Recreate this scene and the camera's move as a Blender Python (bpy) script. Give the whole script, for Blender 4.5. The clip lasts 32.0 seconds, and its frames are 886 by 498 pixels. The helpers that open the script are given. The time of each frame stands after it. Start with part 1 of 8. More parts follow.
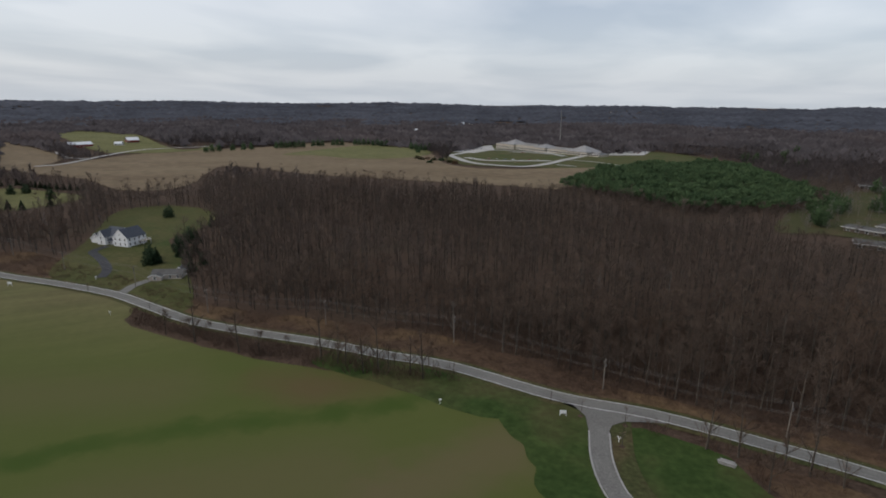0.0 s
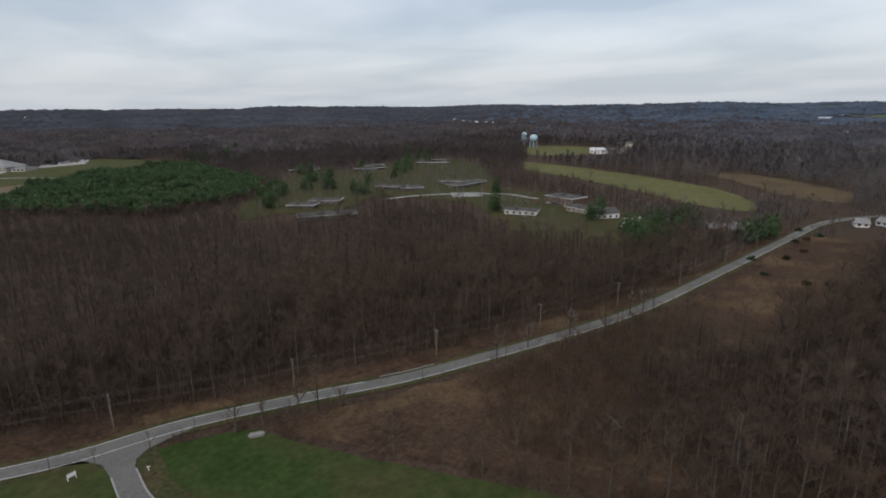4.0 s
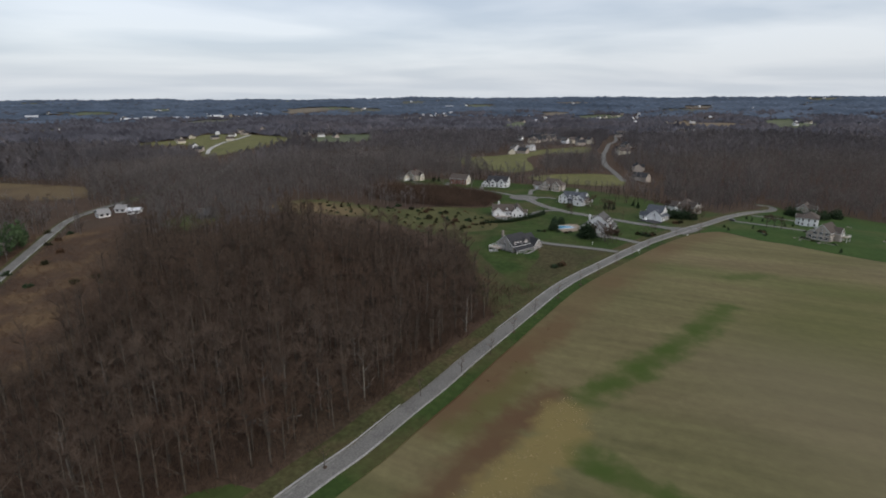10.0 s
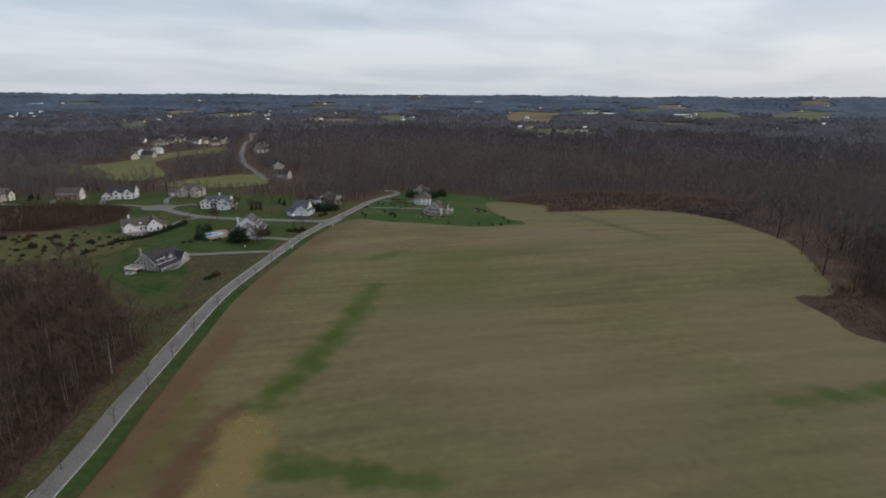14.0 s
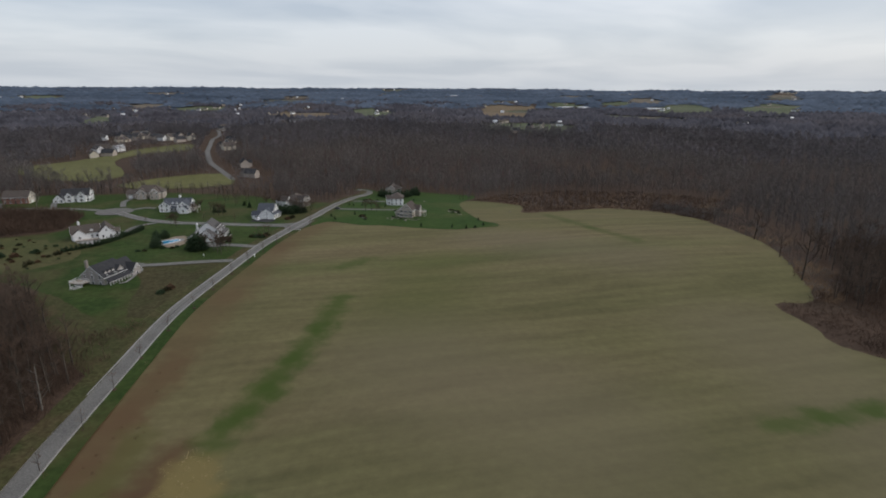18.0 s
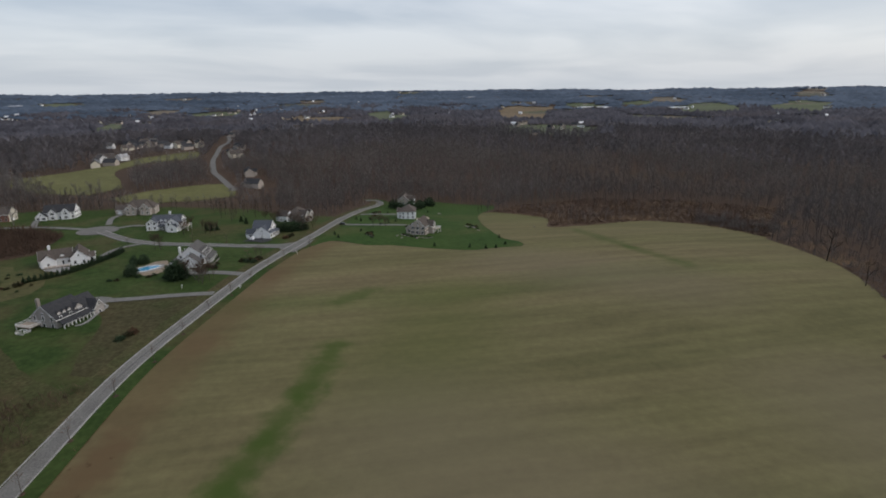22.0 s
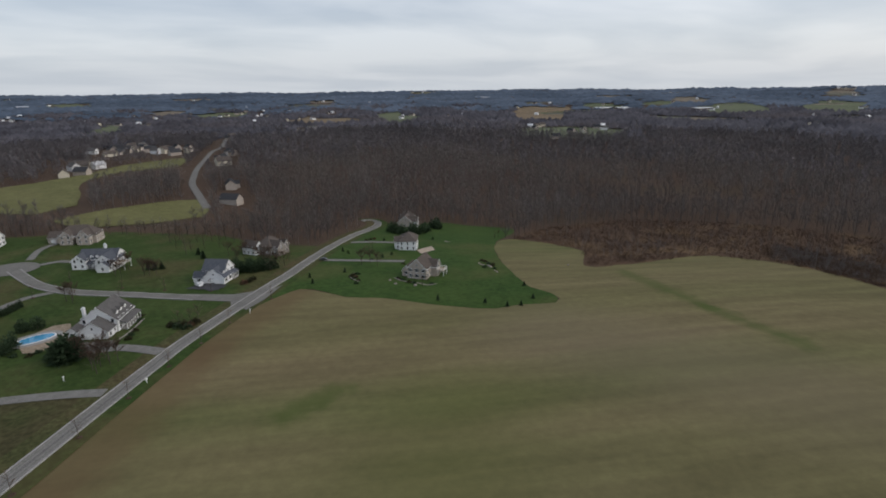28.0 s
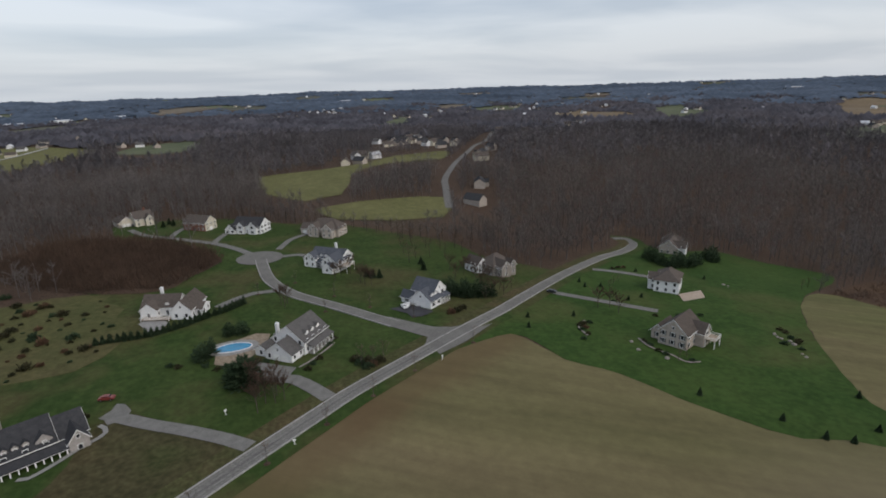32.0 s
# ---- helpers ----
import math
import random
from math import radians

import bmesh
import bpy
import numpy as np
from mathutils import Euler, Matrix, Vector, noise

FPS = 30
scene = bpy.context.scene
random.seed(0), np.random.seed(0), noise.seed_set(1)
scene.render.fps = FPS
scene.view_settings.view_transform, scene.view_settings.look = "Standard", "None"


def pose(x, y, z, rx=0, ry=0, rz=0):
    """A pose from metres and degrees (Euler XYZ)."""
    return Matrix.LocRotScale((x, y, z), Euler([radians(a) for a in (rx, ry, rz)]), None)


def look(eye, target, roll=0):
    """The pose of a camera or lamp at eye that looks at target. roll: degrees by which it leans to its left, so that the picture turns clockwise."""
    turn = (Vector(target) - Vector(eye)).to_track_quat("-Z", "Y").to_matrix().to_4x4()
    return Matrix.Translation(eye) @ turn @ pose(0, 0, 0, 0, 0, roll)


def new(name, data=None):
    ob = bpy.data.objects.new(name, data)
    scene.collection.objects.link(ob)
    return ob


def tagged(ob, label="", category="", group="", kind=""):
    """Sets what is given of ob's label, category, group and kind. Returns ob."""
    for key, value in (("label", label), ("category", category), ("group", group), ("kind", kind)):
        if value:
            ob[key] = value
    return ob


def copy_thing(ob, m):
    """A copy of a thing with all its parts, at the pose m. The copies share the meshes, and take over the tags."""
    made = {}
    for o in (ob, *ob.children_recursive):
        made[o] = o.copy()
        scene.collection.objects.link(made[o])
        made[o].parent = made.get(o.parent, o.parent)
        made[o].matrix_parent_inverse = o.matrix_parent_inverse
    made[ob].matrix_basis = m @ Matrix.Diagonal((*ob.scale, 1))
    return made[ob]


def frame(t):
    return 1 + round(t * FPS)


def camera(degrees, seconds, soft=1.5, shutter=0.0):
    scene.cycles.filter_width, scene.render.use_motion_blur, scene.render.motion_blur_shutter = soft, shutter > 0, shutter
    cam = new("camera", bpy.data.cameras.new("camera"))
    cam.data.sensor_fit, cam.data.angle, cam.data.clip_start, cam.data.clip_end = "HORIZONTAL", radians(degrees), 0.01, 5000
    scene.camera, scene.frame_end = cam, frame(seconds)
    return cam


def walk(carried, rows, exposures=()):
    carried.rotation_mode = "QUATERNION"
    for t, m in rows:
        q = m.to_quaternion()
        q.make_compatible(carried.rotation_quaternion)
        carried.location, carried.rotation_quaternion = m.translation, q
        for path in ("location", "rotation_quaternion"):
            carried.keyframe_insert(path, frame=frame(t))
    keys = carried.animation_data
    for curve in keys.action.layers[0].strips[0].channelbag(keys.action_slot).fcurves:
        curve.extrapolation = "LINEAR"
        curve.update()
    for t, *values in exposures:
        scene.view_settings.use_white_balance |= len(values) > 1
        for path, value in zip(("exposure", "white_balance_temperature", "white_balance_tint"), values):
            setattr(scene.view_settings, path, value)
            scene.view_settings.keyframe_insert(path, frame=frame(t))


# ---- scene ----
# ---- the camera and its path ----
cam = camera(78.84, 32.0, soft=1.85)
PATH = [  # seconds, place, heading, tilt, lean
    (0.0, 0.00, -0.00, 86.00, 16.86, -15.11, 0.61),
    (0.5, -0.40, -0.14, 86.09, 10.57, -15.04, 0.49),
    (1.0, -0.59, -0.21, 86.22, 3.87, -14.95, 0.37),
    (1.5, -0.56, -0.18, 86.33, -2.81, -14.87, 0.20),
    (2.0, -0.63, -0.21, 86.18, -9.31, -14.86, -0.05),
    (2.5, -0.73, -0.24, 86.10, -16.00, -14.80, -0.27),
    (3.0, -0.73, -0.30, 86.06, -22.94, -14.75, -0.42),
    (3.5, -0.74, -0.53, 85.78, -29.78, -14.83, -0.52),
    (5.5, -0.84, -1.64, 84.70, -57.37, -15.23, -0.64),
    (6.0, -0.95, -1.78, 84.71, -63.95, -15.30, -0.63),
    (6.5, -1.26, -1.72, 84.82, -69.79, -15.39, -0.58),
    (7.0, -1.61, -1.48, 85.11, -76.11, -15.41, -0.53),
    (7.5, -1.90, -1.25, 85.37, -82.78, -15.41, -0.50),
    (8.0, -2.07, -1.15, 85.52, -89.05, -15.45, -0.46),
    (8.5, -2.10, -1.10, 85.62, -94.33, -15.50, -0.41),
    (9.0, -2.10, -1.27, 85.56, -95.48, -15.58, -0.31),
    (9.5, -2.08, -1.47, 85.42, -98.46, -15.64, -0.19),
    (10.0, -2.10, -1.54, 85.35, -107.85, -15.62, -0.15),
    (10.5, -2.18, -1.67, 85.26, -116.36, -15.60, -0.12),
    (11.0, -2.33, -1.97, 85.12, -123.22, -15.68, -0.06),
    (11.5, -2.44, -2.31, 85.28, -129.17, -15.74, -0.04),
    (12.0, -2.57, -2.24, 85.68, -136.30, -15.78, -0.06),
    (12.5, -2.70, -2.00, 86.15, -143.38, -15.81, -0.08),
    (13.0, -2.82, -1.76, 86.56, -145.30, -15.83, -0.03),
    (13.5, -2.89, -1.69, 86.83, -145.12, -15.84, 0.10),
    (14.0, -2.84, -1.88, 87.10, -144.63, -15.89, 0.25),
    (14.5, -2.66, -2.48, 87.41, -144.26, -15.96, 0.38),
    (16.5, -1.27, -6.86, 89.02, -145.86, -16.47, 0.73),
    (17.0, -0.51, -8.94, 89.15, -147.60, -16.64, 0.79),
    (17.5, 0.84, -11.87, 89.43, -148.34, -16.69, 0.67),
    (18.0, 2.84, -15.42, 90.10, -147.15, -16.56, 0.30),
    (18.5, 5.34, -19.38, 90.77, -145.21, -16.44, -0.16),
    (19.0, 8.15, -23.72, 91.26, -143.26, -16.34, -0.56),
    (19.5, 11.03, -28.35, 91.29, -142.87, -16.31, -0.69),
    (20.0, 13.94, -33.15, 90.82, -144.12, -16.36, -0.62),
    (20.5, 16.98, -38.07, 90.24, -144.90, -16.43, -0.53),
    (21.0, 20.14, -43.17, 89.91, -145.25, -16.43, -0.52),
    (21.5, 23.43, -48.47, 89.73, -145.23, -16.41, -0.58),
    (22.0, 26.81, -53.90, 89.58, -145.19, -16.37, -0.64),
    (22.5, 30.33, -59.36, 89.51, -144.78, -16.30, -0.70),
    (23.0, 33.94, -64.90, 89.38, -144.48, -16.25, -0.75),
    (23.5, 37.60, -70.59, 89.13, -144.70, -16.26, -0.79),
    (24.0, 41.38, -76.39, 89.03, -144.63, -16.23, -0.88),
    (24.5, 45.21, -82.36, 89.10, -144.25, -16.20, -0.97),
    (25.0, 49.08, -88.39, 89.21, -144.27, -16.20, -1.03),
    (25.5, 53.05, -94.53, 89.42, -143.84, -16.16, -1.06),
    (27.5, 69.24, -119.64, 89.65, -142.87, -16.28, -0.83),
    (28.0, 73.30, -126.01, 89.61, -143.80, -16.36, -0.71),
    (28.5, 77.53, -132.47, 89.79, -143.85, -16.40, -0.72),
    (29.0, 81.94, -138.98, 90.11, -141.62, -16.36, -0.83),
    (29.5, 86.49, -145.57, 90.23, -140.62, -16.34, -0.96),
    (30.0, 91.41, -152.14, 90.28, -137.97, -16.31, -1.15),
    (30.5, 96.75, -158.51, 90.21, -132.75, -16.34, -1.36),
    (31.0, 102.22, -164.78, 89.95, -128.83, -16.39, -1.46),
    (31.5, 107.75, -170.76, 89.61, -122.18, -16.47, -1.56),
    (32.0, 113.40, -176.45, 89.29, -115.74, -16.54, -1.69),
]
walk(cam, [(t, pose(x, y, z, 0, 0, turn) @ pose(0, 0, 0, 90 + tilt) @ pose(0, 0, 0, 0, 0, lean)) for t, x, y, z, turn, tilt, lean in PATH],
     [(0.0, -0.1), (3.0, -0.1), (6.0, 0.0), (7.5, 0.07), (10.0, 0.06), (12.0, -0.02), (20.0, -0.06), (32.0, -0.06)])


# ---- overcast daylight ----
SUN_UP, SUN_TURN = radians(38), radians(238)
world = bpy.data.worlds.new("overcast_sky")
scene.world = world
world.use_nodes = True
wn, wl = world.node_tree.nodes, world.node_tree.links
wn.clear()


def wnode(kind, **values):
    n = wn.new(kind)
    for k, v in values.items():
        n.inputs[k].default_value = v
    return n


sky = wn.new("ShaderNodeTexSky")
sky.sky_type, sky.sun_disc, sky.sun_elevation, sky.sun_rotation = "NISHITA", False, SUN_UP, SUN_TURN
sky.dust_density = 4.0
coord = wn.new("ShaderNodeTexCoord")
split = wn.new("ShaderNodeSeparateXYZ")
wl.new(coord.outputs["Generated"], split.inputs[0])
# cloud sheet: the direction laid out on a flat ceiling, so that bands narrow towards the horizon
lift = wn.new("ShaderNodeMath")
lift.operation = "MAXIMUM"
lift.inputs[1].default_value = 0.0
wl.new(split.outputs["Z"], lift.inputs[0])
lift2 = wn.new("ShaderNodeMath")
lift2.operation = "ADD"
lift2.inputs[1].default_value = 0.09
wl.new(lift.outputs[0], lift2.inputs[0])
flat = wn.new("ShaderNodeVectorMath")
flat.operation = "DIVIDE"
wl.new(coord.outputs["Generated"], flat.inputs[0])
comb = wn.new("ShaderNodeCombineXYZ")
for k in range(3):
    wl.new(lift2.outputs[0], comb.inputs[k])
wl.new(comb.outputs[0], flat.inputs[1])
stretch = wn.new("ShaderNodeMapping")
stretch.inputs["Rotation"].default_value = (0, 0, radians(30))
stretch.inputs["Scale"].default_value = (0.42, 0.30, 0.0)
wl.new(flat.outputs[0], stretch.inputs[0])
cloud = wnode("ShaderNodeTexNoise", Scale=1.35, Detail=5.0, Roughness=0.45, Distortion=0.3)
wl.new(stretch.outputs[0], cloud.inputs["Vector"])
tone = wn.new("ShaderNodeValToRGB")
tone.color_ramp.elements[0].position, tone.color_ramp.elements[0].color = 0.39, (0.49, 0.55, 0.645, 1)
tone.color_ramp.elements[1].position, tone.color_ramp.elements[1].color = 0.61, (0.79, 0.82, 0.875, 1)
wl.new(cloud.outputs["Fac"], tone.inputs[0])
# paler towards the horizon
pale = wn.new("ShaderNodeValToRGB")
pale.color_ramp.elements[0].position, pale.color_ramp.elements[0].color = 0.0, (1, 1, 1, 1)
pale.color_ramp.elements[1].position, pale.color_ramp.elements[1].color = 0.16, (0, 0, 0, 1)
wl.new(split.outputs["Z"], pale.inputs[0])
soft_mix = wn.new("ShaderNodeMixRGB")
soft_mix.inputs["Color2"].default_value = (0.75, 0.805, 0.87, 1)
fade = wn.new("ShaderNodeMath")
fade.operation = "MULTIPLY"
fade.inputs[1].default_value = 0.7
wl.new(pale.outputs[0], fade.inputs[0])
wl.new(fade.outputs[0], soft_mix.inputs["Fac"])
wl.new(tone.outputs[0], soft_mix.inputs["Color1"])
# a little of the clear sky above the clouds
clear = wnode("ShaderNodeBackground", Strength=0.05)
wl.new(sky.outputs[0], clear.inputs["Color"])
veil = wnode("ShaderNodeBackground", Strength=0.80)
wl.new(soft_mix.outputs[0], veil.inputs["Color"])
both = wn.new("ShaderNodeAddShader")
wl.new(clear.outputs[0], both.inputs[0])
wl.new(veil.outputs[0], both.inputs[1])
final = wn.new("ShaderNodeOutputWorld")
wl.new(both.outputs[0], final.inputs[0])

sun_data = bpy.data.lights.new("sun", "SUN")
sun_data.energy, sun_data.angle, sun_data.color = 0.85, radians(25), (1.0, 0.97, 0.93)
sun = new("sun", sun_data)
sun.matrix_world = look((400 * math.sin(SUN_TURN), 400 * math.cos(SUN_TURN), 320), (0, 0, 0))
scene.view_settings.exposure = 0.0


# ---- materials ----
def material(name, low, high, scale=0.3, fine=None, fine_scale=4.0, fine_mix=0.35, rough=0.9, bump=0.0, bump_scale=6.0,
             stretch=(1, 1, 1), turn=0.0, metal=0.0, where="world", vary=0.0, island=0.0, third=None, third_scale=0.02, third_at=0.55, spec=0.06, thin=0.0, grain=0.0, grain_scale=0.7, up=0.0):
    """A surface of two tones in patches, a fine grain over them, relief, and wear."""
    m = bpy.data.materials.new(name)
    m.use_nodes = True
    n, l = m.node_tree.nodes, m.node_tree.links
    b = n["Principled BSDF"]
    b.inputs["Roughness"].default_value, b.inputs["Metallic"].default_value = rough, metal
    b.inputs["Specular IOR Level"].default_value = spec
    if where == "world":
        src = n.new("ShaderNodeNewGeometry").outputs["Position"]
    else:
        src = n.new("ShaderNodeTexCoord").outputs["Object"]
    mp = n.new("ShaderNodeMapping")
    mp.vector_type = "TEXTURE"
    mp.inputs["Scale"].default_value, mp.inputs["Rotation"].default_value = tuple(1 / v for v in stretch), (0, 0, radians(turn))
    l.new(src, mp.inputs[0])

    def noisy(sc, detail=4.0, rough_=0.55):
        t = n.new("ShaderNodeTexNoise")
        t.inputs["Scale"].default_value, t.inputs["Detail"].default_value, t.inputs["Roughness"].default_value = sc, detail, rough_
        l.new(mp.outputs[0], t.inputs["Vector"])
        return t.outputs["Fac"]

    def ramp(f, a, c, p0=0.35, p1=0.65):
        r = n.new("ShaderNodeValToRGB")
        e = r.color_ramp.elements
        e[0].position, e[0].color, e[1].position, e[1].color = p0, (*a, 1), p1, (*c, 1)
        l.new(f, r.inputs[0])
        return r.outputs[0]

    def mix(fac, a, c, mode="MIX"):
        x = n.new("ShaderNodeMixRGB")
        x.blend_type = mode
        for sock, v in (("Fac", fac), ("Color1", a), ("Color2", c)):
            if isinstance(v, (int, float)):
                x.inputs[sock].default_value = v
            elif isinstance(v, tuple):
                x.inputs[sock].default_value = (*v, 1)
            else:
                l.new(v, x.inputs[sock])
        return x.outputs[0]

    col = ramp(noisy(scale), low, high)
    if third:
        col = mix(ramp(noisy(third_scale, 3.0), (0, 0, 0), (1, 1, 1), third_at, third_at + 0.16), col, third)
    if fine:
        col = mix(fine_mix, col, ramp(noisy(fine_scale, 5.0), tuple(c * 0.45 for c in fine), tuple(min(1, c * 1.5) for c in fine)))
    for amount, kind in ((vary, "object"), (island, "island")):
        if amount:
            rnd = n.new("ShaderNodeObjectInfo").outputs["Random"] if kind == "object" else n.new("ShaderNodeNewGeometry").outputs["Random Per Island"]
            r = n.new("ShaderNodeMapRange")
            r.inputs["To Min"].default_value, r.inputs["To Max"].default_value = 1 - amount, 1 + amount
            l.new(rnd, r.inputs["Value"])
            cmb = n.new("ShaderNodeCombineXYZ")
            for k in range(3):
                l.new(r.outputs[0], cmb.inputs[k])
            col = mix(1.0, col, cmb.outputs[0], "MULTIPLY")
    if grain:
        g = n.new("ShaderNodeTexNoise")
        g.inputs["Scale"].default_value, g.inputs["Detail"].default_value, g.inputs["Roughness"].default_value = grain_scale, 7.0, 0.65
        l.new(src, g.inputs["Vector"])
        r = n.new("ShaderNodeMapRange")
        r.inputs["From Min"].default_value, r.inputs["From Max"].default_value = 0.25, 0.75
        r.inputs["To Min"].default_value, r.inputs["To Max"].default_value = 1 - grain, 1 + grain
        l.new(g.outputs["Fac"], r.inputs["Value"])
        cmb = n.new("ShaderNodeCombineXYZ")
        for k in range(3):
            l.new(r.outputs[0], cmb.inputs[k])
        col = mix(1.0, col, cmb.outputs[0], "MULTIPLY")
    l.new(col, b.inputs["Base Color"])
    if up:  # a spray of twigs scatters light as a soft mass, not as flat blades
        own = n.new("ShaderNodeNewGeometry").outputs["Normal"]
        blend = n.new("ShaderNodeMix")
        blend.data_type = "VECTOR"
        blend.inputs[0].default_value = up
        l.new(own, blend.inputs[4])
        blend.inputs[5].default_value = (0, 0, 1)
        unit = n.new("ShaderNodeVectorMath")
        unit.operation = "NORMALIZE"
        l.new(blend.outputs[1], unit.inputs[0])
        l.new(unit.outputs[0], b.inputs["Normal"])
    if thin:  # twigs, needles and leaves let light through
        tr, mx = n.new("ShaderNodeBsdfTranslucent"), n.new("ShaderNodeMixShader")
        l.new(col, tr.inputs["Color"])
        if up:
            l.new(unit.outputs[0], tr.inputs["Normal"])
        mx.inputs["Fac"].default_value = thin
        l.new(b.outputs[0], mx.inputs[1])
        l.new(tr.outputs[0], mx.inputs[2])
        l.new(mx.outputs[0], n["Material Output"].inputs["Surface"])
    if bump:
        bp = n.new("ShaderNodeBump")
        bp.inputs["Strength"].default_value, bp.inputs["Distance"].default_value = 0.6, bump
        l.new(noisy(bump_scale, 5.0, 0.6), bp.inputs["Height"])
        l.new(bp.outputs[0], b.inputs["Normal"])
    return m


litter = material("leaf_litter", (0.052, 0.035, 0.026), (0.080, 0.053, 0.038), 0.05, (0.066, 0.045, 0.032), 0.9, 0.45, 0.95, 0.3, 0.8, third=(0.06, 0.047, 0.032), third_scale=0.012, grain=0.3, grain_scale=0.5)
field_soil = material("winter_crop_field", (0.1, 0.097, 0.042), (0.148, 0.119, 0.066), 0.011, (0.124, 0.107, 0.053), 0.16, 0.26, 0.95, 0.03, 1.5, stretch=(0.14, 1.0, 1), turn=44, third=(0.088, 0.098, 0.037), third_scale=0.012, third_at=0.53, grain=0.14, grain_scale=0.3)
lawn = material("winter_lawn", (0.028, 0.050, 0.013), (0.045, 0.065, 0.019), 0.05, (0.038, 0.056, 0.017), 0.5, 0.3, 0.95, 0.05, 2.0, third=(0.068, 0.060, 0.027), third_scale=0.025, third_at=0.47, grain=0.16, grain_scale=0.2)
lawn_dull = material("dull_lawn", (0.055, 0.064, 0.022), (0.088, 0.08, 0.034), 0.05, (0.072, 0.068, 0.028), 0.5, 0.3, 0.95, 0.05, 2.0, third=(0.042, 0.066, 0.018), third_scale=0.025, third_at=0.52, grain=0.15, grain_scale=0.3)
meadow = material("olive_meadow", (0.1062, 0.108, 0.0442), (0.1403, 0.136, 0.0595), 0.02, (0.1105, 0.102, 0.0425), 0.5, 0.3, 0.95, grain=0.3, grain_scale=0.15)
tan_crop = material("cut_crop_field", (0.1364, 0.1012, 0.06336), (0.1804, 0.139, 0.088), 0.012, (0.1408, 0.1056, 0.0704), 0.2, 0.3, 0.95, stretch=(0.3, 1, 1), turn=12, grain=0.2, grain_scale=0.1)
dry_grass = material("dry_grass", (0.09775, 0.07055, 0.0391), (0.1403, 0.1088, 0.0595), 0.06, (0.102, 0.07225, 0.0425), 0.7, 0.4, 0.95, 0.2, 1.0, third=(0.07225, 0.0493, 0.034), third_scale=0.03, third_at=0.5)
asphalt = material("worn_asphalt", (0.122, 0.117, 0.108), (0.164, 0.157, 0.145), 0.16, (0.145, 0.138, 0.128), 2.2, 0.35, 0.9, 0.01, 20.0, third=(0.165, 0.158, 0.146), third_scale=0.05, third_at=0.55, grain=0.12, grain_scale=1.5)
dark_asphalt = material("new_asphalt", (0.045, 0.045, 0.05), (0.065, 0.065, 0.07), 0.3, (0.05, 0.05, 0.052), 6.0, 0.3, 0.85)
concrete = material("kerb_concrete", (0.2, 0.196, 0.185), (0.27, 0.262, 0.247), 0.5, (0.26, 0.25, 0.24), 5.0, 0.3, 0.9)
gravel = material("pale_gravel", (0.135, 0.13, 0.12), (0.188, 0.181, 0.169), 0.4, (0.157, 0.152, 0.143), 6.0, 0.4, 0.95)
white_paint = material("road_paint", (0.55, 0.55, 0.53), (0.65, 0.65, 0.62), 1.0, rough=0.7)
bark = material("grey_bark", (0.056, 0.046, 0.038), (0.098, 0.082, 0.068), 0.5, (0.076, 0.064, 0.053), 3.0, 0.4, 0.95, island=0.25)
twig = material("bare_twigs", (0.118, 0.087, 0.067), (0.176, 0.133, 0.104), 0.022, (0.146, 0.110, 0.086), 0.3, 0.2, 0.95, island=0.08, thin=0.5, third=(0.160, 0.106, 0.076), third_scale=0.014, third_at=0.52, grain=0.3, grain_scale=0.11, up=0.6)
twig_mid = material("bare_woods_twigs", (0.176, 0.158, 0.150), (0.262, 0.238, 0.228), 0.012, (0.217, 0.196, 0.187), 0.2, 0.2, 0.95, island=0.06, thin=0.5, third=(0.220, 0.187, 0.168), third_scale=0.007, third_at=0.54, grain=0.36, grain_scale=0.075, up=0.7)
twig_brown = material("brown_woods_twigs", (0.110, 0.085, 0.070), (0.168, 0.132, 0.110), 0.012, (0.138, 0.108, 0.090), 0.2, 0.2, 0.95, island=0.06, thin=0.5, third=(0.150, 0.106, 0.083), third_scale=0.007, third_at=0.54, grain=0.36, grain_scale=0.075, up=0.65)
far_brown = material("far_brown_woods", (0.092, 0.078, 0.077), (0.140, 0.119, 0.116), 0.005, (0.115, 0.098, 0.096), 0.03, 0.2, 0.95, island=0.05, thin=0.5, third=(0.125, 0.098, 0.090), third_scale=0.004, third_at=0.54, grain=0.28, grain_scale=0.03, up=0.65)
# twig_far, twig_haze: woods greyed by distance, the air's haze put into their colour
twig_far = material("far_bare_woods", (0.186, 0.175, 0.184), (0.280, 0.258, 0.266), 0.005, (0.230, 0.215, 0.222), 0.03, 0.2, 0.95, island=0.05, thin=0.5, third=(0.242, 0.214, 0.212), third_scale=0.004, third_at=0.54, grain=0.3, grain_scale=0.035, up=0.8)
twig_haze = material("hazed_grey_woods", (0.054, 0.053, 0.063), (0.082, 0.078, 0.088), 0.003, (0.066, 0.064, 0.074), 0.012, 0.25, 0.95, island=0.12, third=(0.076, 0.066, 0.069), third_scale=0.002, third_at=0.52, grain=0.3, grain_scale=0.012, up=0.75)
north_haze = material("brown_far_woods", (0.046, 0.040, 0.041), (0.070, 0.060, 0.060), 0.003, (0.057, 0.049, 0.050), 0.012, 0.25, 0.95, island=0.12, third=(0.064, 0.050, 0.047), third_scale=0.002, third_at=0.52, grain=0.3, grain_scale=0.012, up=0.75)
